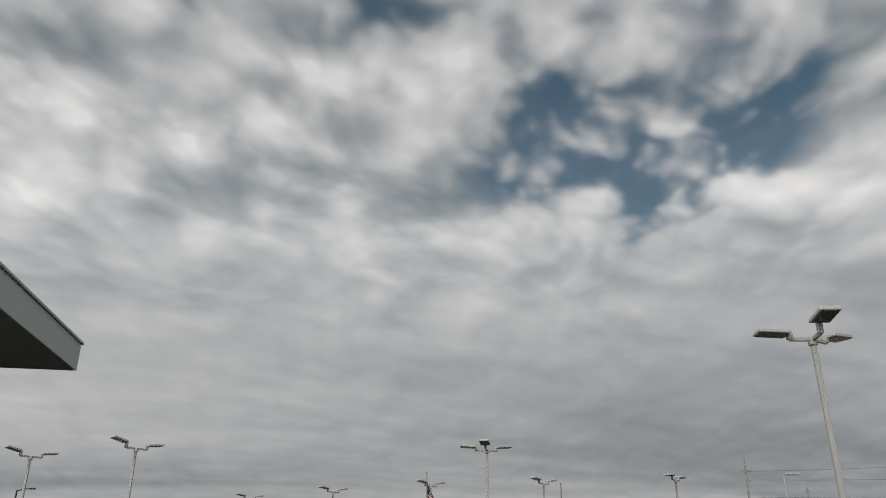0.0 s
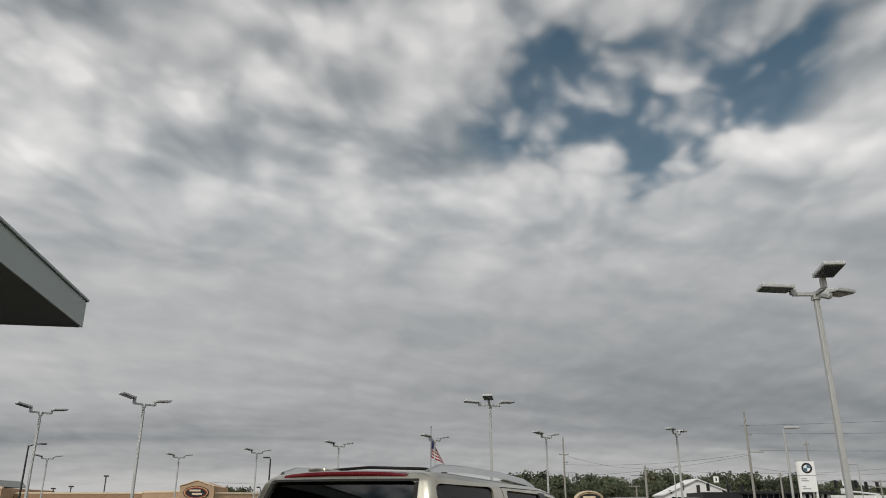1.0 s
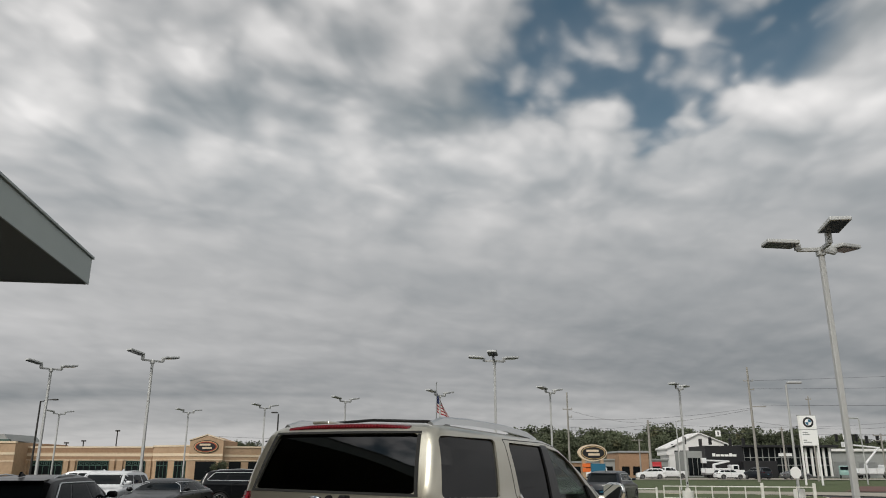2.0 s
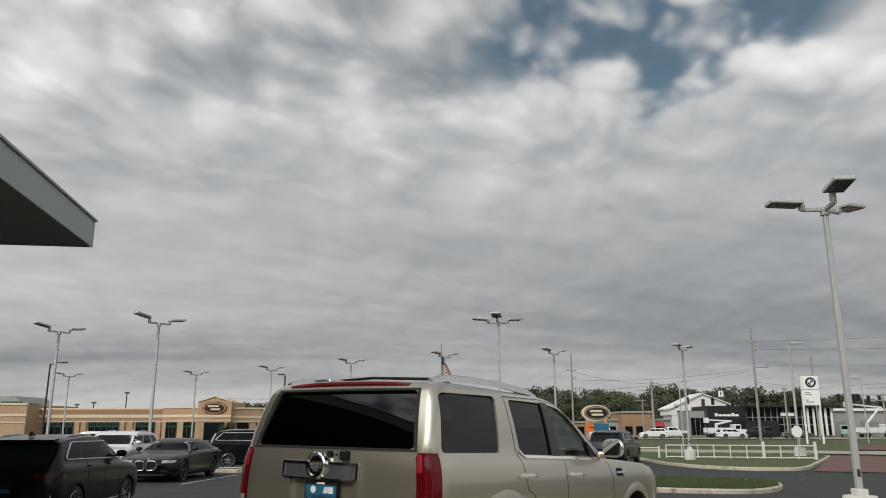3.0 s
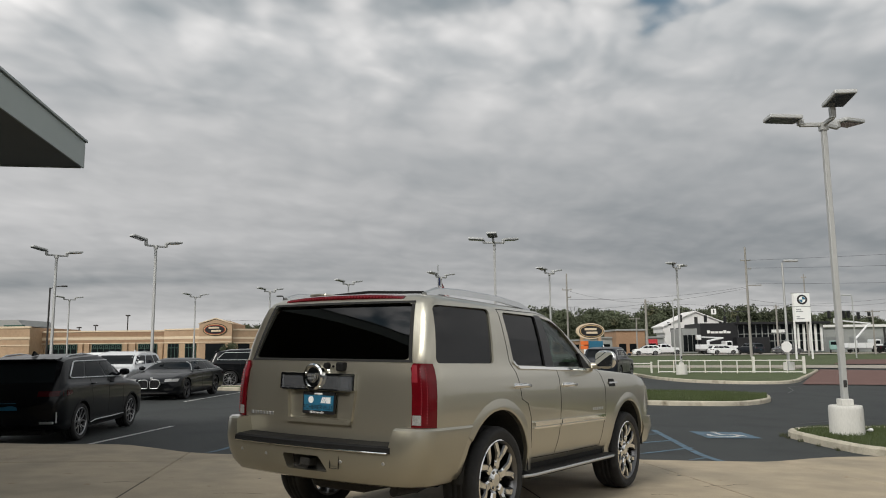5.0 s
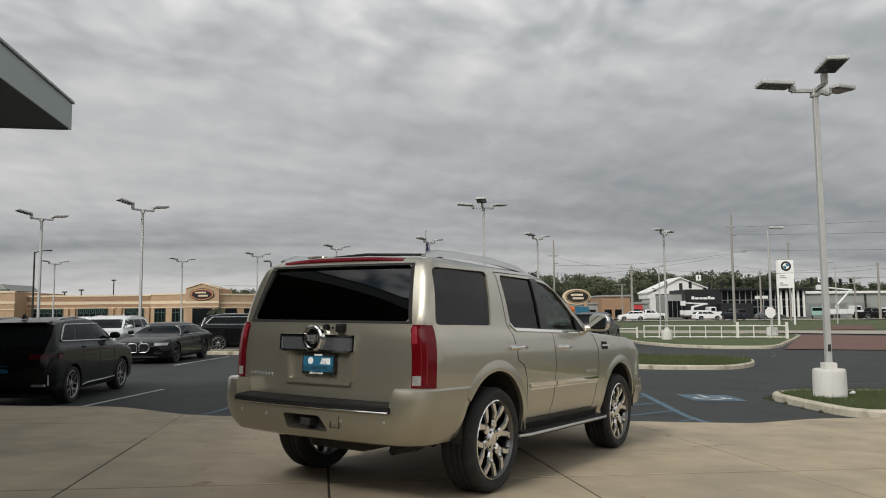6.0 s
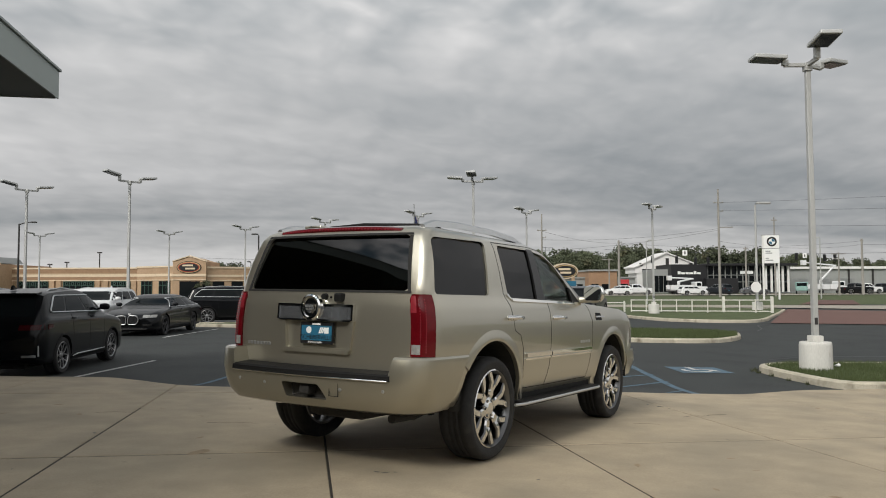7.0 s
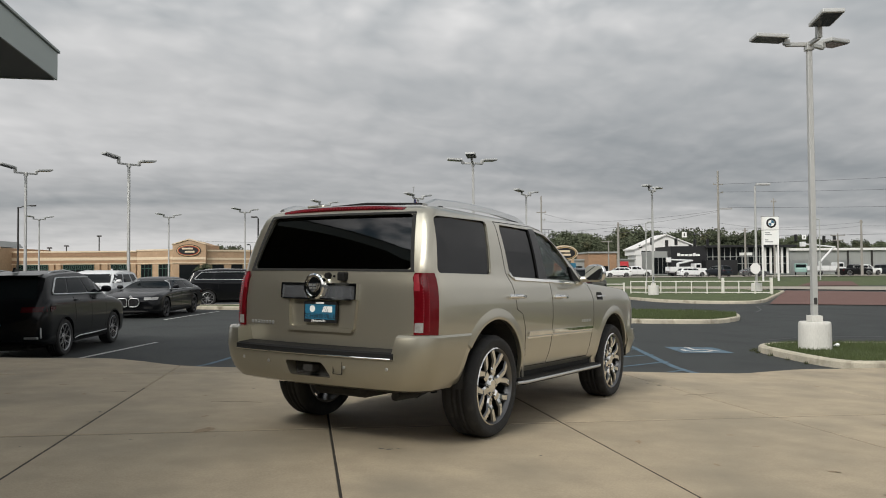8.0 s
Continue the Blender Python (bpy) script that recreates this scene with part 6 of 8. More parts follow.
        S.end_grid(bm, 0.455 * H, 0.52 * H, 0.19, 0.20, 0.008, 0.03, True, 8, 3, s * (hw - 0.29))
        part("head_lamp", bm, M_CLEARLENS, car, "clear head lamp")
        bm = bmesh.new()
        S.end_grid(bm, 0.25 * H, 0.30 * H, 0.13, 0.15, 0.008, 0.03, True, 4, 2, s * (hw - 0.34))
        part("air_inlet", bm, M_PLASTIC, car)
        if rails:
            bm = bmesh.new()
            x = s * hw * 0.66
            ya, yb = S.at(0.97 * H)[2] + 0.1, S.at(0.97 * H)[3] - 0.1
            tube(bm, [(x, ya, 0.955 * H), (x, ya + 0.18, 0.985 * H), (x, (ya + yb) / 2, 1.002 * H), (x, yb - 0.25, 0.982 * H), (x, yb, 0.945 * H)], 0.016, 8)
            part("roof_rail", bm, M_SATIN, car, smooth=50)
    # glass front and back
    bm = bmesh.new()
    S.end_grid(bm, zg + 0.03, 0.915 * H, hw * 0.80, hw * 0.66, 0.004, 0.012, True)
    part("windscreen", bm, M_DARKGLASS, car, "dark windscreen", 40)
    bm = bmesh.new()
    if style == "sedan":
        S.end_grid(bm, zg + 0.02, 0.925 * H, hw * 0.72, hw * 0.60, 0.004, 0.012)
    else:
        S.end_grid(bm, 0.68 * H, 0.90 * H, hw * 0.78, hw * 0.68, 0.004, 0.012)
    part("rear_window", bm, M_DARKGLASS, car, "dark rear glass", 40)
    bm = bmesh.new()
    S.end_grid(bm, 0.39 * H, 0.47 * H, 0.155, 0.155, 0.006, 0.02, nx=2, nz=1)
    part("plate", bm, M_SIGNBLUE if style == "suv" else M_SIGNWHITE, car, "dealer plate")
    bm = bmesh.new()
    S.end_grid(bm, 0.14 * H, 0.215 * H, hw * 0.70, hw * 0.72, 0.010, 0.03, nx=10, nz=2)
    part("bumper_insert", bm, M_PLASTIC, car, "black lower bumper")
    bm = bmesh.new()
    S.end_grid(bm, 0.14 * H, 0.205 * H, hw * 0.62, hw * 0.66, 0.010, 0.03, True, 10, 2)
    part("bumper_insert", bm, M_PLASTIC, car, "black lower bumper")
    if style == "suv":
        bm = bmesh.new()
        ys = S.at(0.93 * H)[2]
        rowsx = []
        for i in range(13):
            u = -1 + 2 * i / 12
            x = u * hw * 0.70
            rowsx.append([bm.verts.new((x, y, z)) for y, z in ((ys + 0.18, 0.962 * H), (ys - 0.10 + 0.05 * u * u, 0.945 * H), (ys - 0.11 + 0.05 * u * u, 0.925 * H), (ys + 0.10, 0.925 * H))])
        for p, q2 in zip(rowsx, rowsx[1:]):
            for k in range(4):
                bm.faces.new((p[k], p[(k + 1) % 4], q2[(k + 1) % 4], q2[k]))
        bm.faces.new(rowsx[0])
        bm.faces.new(rowsx[-1][::-1])
        part("spoiler", bm, paint, car, smooth=40)
        bm = bmesh.new()
        prism(bm, [(0.0, 0.98 * H), (0.22, 0.99 * H), (0.06, 1.035 * H)], lambda a, b, c: (c, ys + 0.35 + a, b), -0.02, 0.02)
        part("roof_fin", bm, paint, car)
    # the nose
    if front_look == "kidney":
        for s in (1, -1):
            bm = bmesh.new()
            pts = rounded([(s * 0.035, 0.30 * H), (s * 0.30, 0.30 * H), (s * 0.39, 0.40 * H), (s * 0.33, 0.50 * H), (s * 0.10, 0.505 * H), (s * 0.035, 0.47 * H)], 0.06, 4)
            prism(bm, pts, XZ, S.front(0.2, 0.42 * H) - 0.08, S.front(0.2, 0.42 * H) + 0.045)
            gp = part("grille", bm, M_SIGNBLACK, car, "black kidney grille with chrome rim")
            bm = bmesh.new()
            yk = S.front(0.2, 0.42 * H) + 0.045
            p3 = [(x, yk, z) for x, z in pts]
            tube(bm, p3 + p3[:1], 0.010, 6, False)
            part("grille_rim", bm, M_SATIN, gp, smooth=50)
            for k in range(6):
                bm = bmesh.new()
                x = s * (0.08 + k * 0.042)
                box(bm, (x - 0.006, yk - 0.01, 0.32 * H), (x + 0.006, yk + 0.008, 0.485 * H))
                part("grille_bar", bm, M_RIMDARK, gp)
        bm = bmesh.new()
        lathe(bm, [(0.001, 0.0), (0.04, 0.0), (0.044, -0.02)], 18, pose(0, S.front(0, 0.535 * H) + 0.02, 0.535 * H) @ pose(0, 0, 0, 0, 0, 90))
        part("badge", bm, M_SATIN, car)
    else:
        bm = bmesh.new()
        S.end_grid(bm, 0.33 * H, 0.50 * H, hw * 0.42, hw * 0.50, 0.008, 0.03, True, 8, 3)
        part("grille", bm, M_PLASTIC, car, "dark grille")
    add_wheels(car, wheel_set(R, rim), (0.0, wb), W - 0.27, R, 0.12)
    bm = bmesh.new()
    box(bm, (-hw * 0.55, yr + 0.3, 0.16), (hw * 0.55, yf - 0.35, 0.34), 0.03, 1)
    part("underbody", bm, M_UNDER, car)
    return car


def on_lot(x, y, rz, tilt=0.0):
    return pose(x, y, lot_top(x, y), tilt, 0, rz)


suv1 = vehicle("suv", on_lot(-7.78, 14.72, 3), "gloss black compact sport-utility car with bright window surround", "suv", 4.50, 1.845, 1.64, 2.62, 0.93, 0.352, M_BLACK_PAINT, rails=True)
for s in (1, -1):                          # silver corner trim of its rear bumper
    bm = bmesh.new()
    box(bm, (s * 0.56, -0.965, 0.385), (s * 0.80, -0.90, 0.43), 0.012, 2)
    box(bm, (s * 0.815, -0.90, 0.40), (s * 0.835, -0.80, 0.60), 0.008, 1)
    part("corner_trim", bm, M_SATIN, suv1, "silver bumper trim")
    bm = bmesh.new()
    tube(bm, [(s * 0.915, 0.42, 0.30), (s * 0.935, 0.62, 0.335), (s * 0.935, 1.5, 0.335), (s * 0.925, 2.10, 0.345)], [0.008, 0.014, 0.014, 0.008], 8)
    part("sill_strip", bm, M_SATIN, suv1, "silver sill strip", 50)
sed = vehicle("sedan", on_lot(-9.85, 29.78, 180), "long black luxury sedan with large chrome-rimmed kidney grille", "sedan", 5.30, 1.95, 1.42, 3.21, 1.20, 0.36, M_BLACK_PAINT, front_look="kidney", rim="plain")
wsuv = vehicle("suv", on_lot(-12.35, 30.3, 184), "white sport-utility car parked beside the sedan", "suv", 4.71, 1.90, 1.68, 2.86, 0.98, 0.36, M_WHITE_PAINT, rails=True, bright=False, front_look="kidney")
vehicle("suv", on_lot(-10.4, 37.2, -78), "black full-size sport-utility car with chrome window frame", "suv", 5.15, 2.00, 1.80, 3.10, 1.05, 0.39, M_BLACK_PAINT, rails=True)
vehicle("sedan", on_lot(-15.6, 38.6, 150), "dark sedan in the row behind", "sedan", 4.9, 1.87, 1.46, 2.95, 1.05, 0.34, M_NAVY_PAINT, group="cars in the back row")
vehicle("sedan", on_lot(-19.8, 42.0, 95), "dark sedan parked across the back row", "sedan", 4.8, 1.86, 1.45, 2.9, 1.05, 0.34, M_GREY_PAINT, group="cars in the back row")
vehicle("suv", on_lot(-20.5, 47.0, 100), "white sport-utility car in the back row", "suv", 4.7, 1.88, 1.72, 2.8, 1.0, 0.35, M_WHITE_PAINT, group="cars in the back row")
vehicle("suv", on_lot(8.6, 41.0, -25), "dark sport-utility car on the far lane", "suv", 4.7, 1.90, 1.75, 2.8, 0.95, 0.37, M_NAVY_PAINT)


def on_road(x, y, rz):
    return pose(x, y, lot_z(x, y) + 0.05, 0, 0, rz)


RG = "vehicles along the highway"
vehicle("suv", on_road(35.4, 129, 85), "white sport-utility car on the highway", "suv", 4.7, 1.86, 1.70, 2.75, 1.0, 0.36, M_WHITE_PAINT, RG)
vehicle("pickup", on_road(37.4, 136, -86), "white crew-cab pickup on the highway", "pickup", 5.9, 2.02, 1.95, 3.7, 1.2, 0.40, M_WHITE_PAINT, RG, bright=False)
vehicle("suv", on_road(39.6, 141, -86), "black sport-utility car on the highway", "suv", 4.8, 1.9, 1.75, 2.85, 1.0, 0.37, M_BLACK_PAINT, RG)
vehicle("sedan", on_road(45.3, 128, -86), "white coupe-like car on the highway", "suv", 4.8, 1.9, 1.55, 2.8, 1.0, 0.36, M_WHITE_PAINT, RG)
vehicle("suv", on_road(51.7, 126.6, 18), "dark full-size sport-utility car seen from behind", "suv", 5.0, 2.0, 1.9, 3.0, 1.0, 0.39, M_NAVY_PAINT, RG)
vehicle("sedan", on_road(56.0, 127.5, -80), "grey sedan on the highway", "sedan", 4.9, 1.87, 1.46, 2.9, 1.05, 0.34, M_GREY_PAINT, RG)
vehicle("pickup", on_road(74.2, 129, -82), "black crew-cab pickup with pale lower trim", "pickup", 5.9, 2.02, 1.95, 3.7, 1.2, 0.41, M_BLACK_PAINT, RG, lip=M_SATIN)
vehicle("pickup", on_road(84.6, 138, -85), "dark crew-cab pickup on the highway", "pickup", 5.9, 2.02, 1.92, 3.7, 1.2, 0.41, M_NAVY_PAINT, RG, bright=False)
vehicle("pickup", on_road(79.5, 135, -84), "white crew-cab pickup beside the dark pickups", "pickup", 5.9, 2.02, 1.95, 3.7, 1.2, 0.41, M_WHITE_PAINT, RG, bright=False)
vehicle("pickup", on_road(29.0, 136, 86), "white pickup farther along the highway", "pickup", 5.9, 2.02, 1.95, 3.7, 1.2, 0.40, M_WHITE_PAINT, RG, bright=False)


def service_truck(m, label, elbow, tip):
    """A utility truck with boxes, boom and bucket; elbow and tip: (y, z) of the boom."""
    t = thing("bucket_truck", m, label, "truck", RG)
    bm = bmesh.new()
    box(bm, (-1.1, 3.9, 0.75), (1.1, 6.0, 1.45), 0.12, 3)
    box(bm, (-1.05, 3.7, 1.4), (1.05, 5.0, 2.35), 0.18, 3)
    part("cab", bm, M_WHITE_PAINT, t)
    for s in (1, -1):
        bm = bmesh.new()
        box(bm, (s * 1.045, 3.95, 1.55), (s * 1.06, 4.75, 2.15), 0.005, 1)
        part("side_window", bm, M_DARKGLASS, t)
        for y0, y1 in ((-1.2, 0.3), (0.5, 1.9), (2.0, 3.4)):
            bm = bmesh.new()
            box(bm, (s * 0.75, y0, 0.85), (s * 1.15, y1, 1.75), 0.03, 2)
            part("tool_box", bm, M_WHITE_PAINT, t)
    bm = bmesh.new()
    box(bm, (-1.0, -1.3, 0.6), (1.0, 3.7, 0.95), 0.03, 1)
    part("bed", bm, M_STEEL, t)
    bm = bmesh.new()
    tube(bm, [(0, 0.8, 0.9), (0, 0.8, 2.3)], 0.28, 14)
    part("turret", bm, M_WHITE_PAINT, t, smooth=50)
    bm = bmesh.new()
    tube(bm, [(0, 0.6, 2.3), (0, *elbow)], [0.2, 0.17], 8)
    part("boom", bm, M_WHITE_PAINT, t, smooth=50)
    bm = bmesh.new()
    tube(bm, [(0, elbow[0] + 0.3, elbow[1]), (0, *tip)], [0.16, 0.13], 8)
    part("boom", bm, M_WHITE_PAINT, t, smooth=50)
    bm = bmesh.new()
    box(bm, (-0.4, tip[0] - 0.8, tip[1] - 0.5), (0.4, tip[0], tip[1] + 0.4), 0.08, 2)
    part("bucket", bm, M_WHITE_PAINT, t)
    add_wheels(t, wheel_set(0.44, "plain"), (0.2, 4.9), 1.9, 0.44, 0.12)


service_truck(on_road(73.2, 137, -84), "white utility truck with raised boom and bucket", (3.6, 5.2), (-2.2, 5.8))
service_truck(on_road(47.6, 140, -86), "white utility truck with its boom folded down", (3.4, 2.9), (-0.6, 3.1))


def box_truck(m, paint, box_mat, label, hb=2.9, lb=4.2):
    t = thing("delivery_truck", m, label, "truck", RG)
    bm = bmesh.new()
    box(bm, (-1.0, lb - 0.1, 0.55), (1.0, lb + 1.9, 1.35), 0.15, 3)
    box(bm, (-0.98, lb - 0.1, 1.25), (0.98, lb + 1.1, 2.2), 0.2, 3)
    part("cab", bm, paint, t)
    bm = bmesh.new()
    box(bm, (-1.1, -1.0, 0.75), (1.1, lb - 0.2, hb), 0.04, 2)
    part("cargo_box", bm, box_mat, t)
    for s in (1, -1):
        bm = bmesh.new()
        box(bm, (s * 0.97, lb + 0.1, 1.4), (s * 0.985, lb + 0.9, 2.0), 0.004, 1)
        part("side_window", bm, M_DARKGLASS, t)
    bm = bmesh.new()
    box(bm, (-0.85, lb + 1.08, 1.45), (0.85, lb + 1.11, 2.05), 0.01, 1)
    part("windscreen", bm, M_DARKGLASS, t)
    add_wheels(t, wheel_set(0.42, "plain"), (0.4, lb + 0.9), 1.85, 0.42, 0.12)


box_truck(on_road(72.9, 142, 153), M_TEAL_PAINT, M_TEAL_PAINT, "pale green delivery truck facing the lot", 2.2, 2.6)
box_truck(on_road(41.2, 152, 165), M_RED_PAINT, M_RED_PAINT, "red delivery truck far down the road", 2.9, 3.6)

# ---- lamp posts ----


def lamp_head(bm_shell, bm_lens, m):
    box(bm_shell, (0.0, -0.21, -0.03), (0.66, 0.21, 0.055), 0.02, 2, m)
    box(bm_lens, (0.05, -0.175, -0.045), (0.62, 0.175, -0.028), 0.004, 1, m)


def lamp_post(x, y, heads, label, top=6.25, group="lot lamp posts", base=True, z=None, arm=0.42, turn=0.0, s=1.0):
    """A square steel post on a concrete footing with flat heads; heads: (bearing, tilt, lift)."""
    z0 = lot_z(x, y) if z is None else z
    p = thing("lamp_post", pose(x, y, z0, 0, 0, turn), label, "lamp post", group)
    zb = 0.15
    if base:
        bm = bmesh.new()
        lathe(bm, [(0.312, 0.0), (0.307, 0.60), (0.298, 0.66), (0.285, 0.675)], 28, pose(0, 0, 0, 0, -90, 0))
        part("footing", bm, M_BASE, p, "stained concrete footing", 40)
        bm = bmesh.new()
        box(bm, (-0.115, -0.115, 0.67), (0.115, 0.115, 0.80), 0.015, 2)
        part("base_cover", bm, M_BASE, p, "pale metal base cover")
        zb = 0.80
    bm = bmesh.new()
    r0, r1 = 0.057 * s, 0.048 * s
    n = 8
    rings = []
    for zz, r in ((zb, r0), (top * 0.5, (r0 + r1) / 2), (top - 0.08, r1)):
        rings.append([bm.verts.new((r * cx + 0.22 * r * ox, r * cy + 0.22 * r * oy, zz)) for cx, cy, ox, oy in
                      ((1, 1, 0, -1), (1, 1, -1, 0), (-1, 1, 1, 0), (-1, 1, 0, -1), (-1, -1, 0, 1), (-1, -1, 1, 0), (1, -1, -1, 0), (1, -1, 0, 1))])
    for a, b in zip(rings, rings[1:]):
        for k in range(n):
            bm.faces.new((a[k], a[(k + 1) % n], b[(k + 1) % n], b[k]))
    bm.faces.new(rings[0])
    bm.faces.new(rings[-1][::-1])
    part("post", bm, M_POLE, p)
    bm = bmesh.new()
    box(bm, (-0.075, -0.075, top - 0.14), (0.075, 0.075, top + 0.03), 0.012, 2)
    part("collar", bm, M_POLE, p)
    if base:
        bm = bmesh.new()
        box(bm, (-0.034, -0.072, zb + 0.22), (0.034, -0.05, zb + 0.36), 0.01, 1)
        part("hand_hole", bm, M_DARKPOLE, p)
    for az, tilt, lift in heads:
        m = pose(0, 0, top, 0, 0, az)
        bm = bmesh.new()
        box(bm, (0.05, -0.035, -0.05), (arm + 0.06, 0.035, 0.03), 0.008, 1, m)
        box(bm, (arm - 0.02, -0.05, -0.02), (arm + 0.10, 0.05, 0.12 + lift), 0.01, 1, m)
        a = part("arm", bm, M_POLE, p)
        shell, lens = bmesh.new(), bmesh.new()
        lamp_head(shell, lens, m @ pose(arm + 0.06, 0, 0.12 + lift, 0, -tilt, 0))
        h = part("lamp_head", shell, M_HEAD, a, "flat grey lamp head")
        part("lens", lens, M_HEADLENS, h)
    return p


two = "weathered grey lamp post with two flat heads"
lamp_post(7.95, 14.98, [(178, 3, -0.02), (-95, 7, 0.10), (30, 4, 0.0)], "tall grey lamp post with three flat heads on a concrete footing", top=6.33)
lamp_post(-18.2, 35.1, [(230, 12, 0.06), (48, 6, 0.03)], two)
lamp_post(-12.5, 32.5, [(230, 13, 0.08), (45, 6, 0.03)], two)
lamp_post(-32.7, 65.3, [(228, 8, 0.05), (48, 8, 0.05)], two)
lamp_post(-21.1, 63.5, [(228, 8, 0.05), (48, 8, 0.05)], two)
lamp_post(-13.6, 58.5, [(228, 8, 0.05), (48, 8, 0.05)], two)
lamp_post(-6.67, 52.4, [(228, 8, 0.05), (48, 8, 0.05)], two)
lamp_post(-0.15, 47.9, [(228, 8, 0.05), (48, 8, 0.05)], two)
lamp_post(2.32, 32.8, [(178, 4, 0.0), (-100, 8, 0.04), (25, 4, 0.02)], "tall grey lamp post with three flat heads", top=6.37)
lamp_post(6.52, 46.0, [(228, 8, 0.05), (48, 8, 0.05)], two)
lamp_post(13.6, 43.6, [(232, 0, 0.08), (50, 0, 0.08)], two, top=6.25)


def street_lamp(x, y, top, reach, label, material=M_POLE, r=0.08, base=False, az=0.0, head=0.75):
    """A round post with one arm."""
    p = thing("street_lamp", pose(x, y, lot_z(x, y), 0, 0, az), label, "lamp post")
    bm = bmesh.new()
    tube(bm, [(0, 0, 0.0), (0, 0, top * 0.5), (0, 0, top)], [r, r * 0.9, r * 0.75], 12)
    part("post", bm, material, p, smooth=50)
    bm = bmesh.new()
    tube(bm, [(0, 0, top - 0.1), (reach * 0.5, 0, top + 0.10), (reach, 0, top + 0.14)], r * 0.5, 8)
    a = part("arm", bm, material, p, smooth=50)
    bm = bmesh.new()
    box(bm, (reach - 0.05, -0.14, top + 0.06), (reach + head, 0.14, top + 0.20), 0.04, 2)
    part("lamp_head", bm, M_HEAD if material is M_POLE else material, a)
    if base:
        bm = bmesh.new()
        lathe(bm, [(0.34, 0.0), (0.335, 0.62), (0.31, 0.66)], 24, pose(0, 0, 0, 0, -90, 0))
        part("footing", bm, M_BASE, p, "pale concrete footing", 40)
    return p


street_lamp(21.9, 48.4, 7.0, 0.15, "grey street lamp with one flat head on a concrete footing", base=True, head=0.85)
street_lamp(21.2, 70.0, 5.9, 0.25, "slim grey lamp post beyond the fence", r=0.06, head=0.5)
street_lamp(-39.6, 75.0, 8.1, 1.2, "dark bronze street lamp with one arm", M_DARKPOLE, 0.10, head=0.5)
street_lamp(-17.2, 80.0, 7.2, 0.15, "dark bronze street lamp with one arm", M_DARKPOLE, 0.10, az=180, head=0.6)
street_lamp(48.6, 90.0, 7.3, 0.15, "grey street lamp by the crossing", r=0.08, az=180, head=1.1)
street_lamp(-18.9, 84.0, 4.4, 0.10, "small dark lamp post", M_DARKPOLE, 0.06, az=180, head=0.3)


def flag_pole(x, y, top):
    p = thing("flagpole", pose(x, y, lot_z(x, y)), "pole flying a striped flag with a blue canton", "flagpole")
    bm = bmesh.new()
    tube(bm, [(0, 0, 0), (0, 0, top)], [0.08, 0.05], 10)
    bmesh.ops.create_uvsphere(bm, u_segments=10, v_segments=6, radius=0.09, matrix=Matrix.Translation((0, 0, top + 0.05)))
    part("pole", bm, M_STEEL, p, smooth=50)

    def cloth(u, v):
        # hangs limp: the fly end droops
        return Vector((0.06 + 1.5 * u * (0.22 + 0.78 * (1 - v)), 0.16 * math.sin(u * 9 + v * 2), top - 0.9 - 2.1 * (1 - v) - 0.9 * u ** 1.2 - 0.06 * math.sin(u * 7)))

    for k in range(13):
        v0, v1 = k / 13, (k + 1) / 13
        u0 = 0.4 if k >= 6 else 0.0
        bm = bmesh.new()
        n = 14
        rows = [[bm.verts.new(cloth(u0 + (1 - u0) * i / n, v)) for i in range(n + 1)] for v in (v0, v1)]
        for i in range(n):
            bm.faces.new((rows[0][i], rows[0][i + 1], rows[1][i + 1], rows[1][i]))
        part("flag_stripe", bm, M_FLAGRED if k % 2 == 0 else M_FLAGWHITE, p)
    bm = bmesh.new()
    rows = [[bm.verts.new(cloth(0.4 * i / 6, 6 / 13 + 7 / 13 * j / 6)) for i in range(7)] for j in range(7)]
    for j in range(6):
        for i in range(6):
            bm.faces.new((rows[j][i], rows[j][i + 1], rows[j + 1][i + 1], rows[j + 1][i]))
    part("canton", bm, M_FLAGBLUE, p)


flag_pole(-0.72, 80.0, 10.4)

# ---- utility poles and wires ----


def utility_pole(x, y, top, arms, label, r=0.17, bracket=False):
    p = thing("utility_pole", pose(x, y, lot_z(x, y)), label, "utility pole", "utility poles")
    bm = bmesh.new()
    tube(bm, [(0, 0, 0), (0, 0, top)], [r, r * 0.62], 12)
    part("pole", bm, M_UWOOD, p, smooth=50)
    for z, x0, x1 in arms:
        bm = bmesh.new()
        box(bm, (x0, -0.06, z - 0.07), (x1, 0.06, z + 0.05), 0.01, 1)
        for xx in (x0 + 0.08, x1 - 0.08):
            tube(bm, [(xx, 0, z), (xx, 0, z + 0.22)], [0.05, 0.03], 8)
        part("crossarm", bm, M_UWOOD, p)
    if bracket:
        bm = bmesh.new()
        for k in range(3):
            x1 = 0.5 + 0.55 * k
            tube(bm, [(0.1, 0, top * 0.60), (x1, 0, top * 0.60), (x1 + 0.05, 0, top * 0.60 - 1.3), (x1 - 0.3, 0, top * 0.60 - 1.7)], 0.03, 6)
        part("cable_loop", bm, M_WIRE, p)
    return p


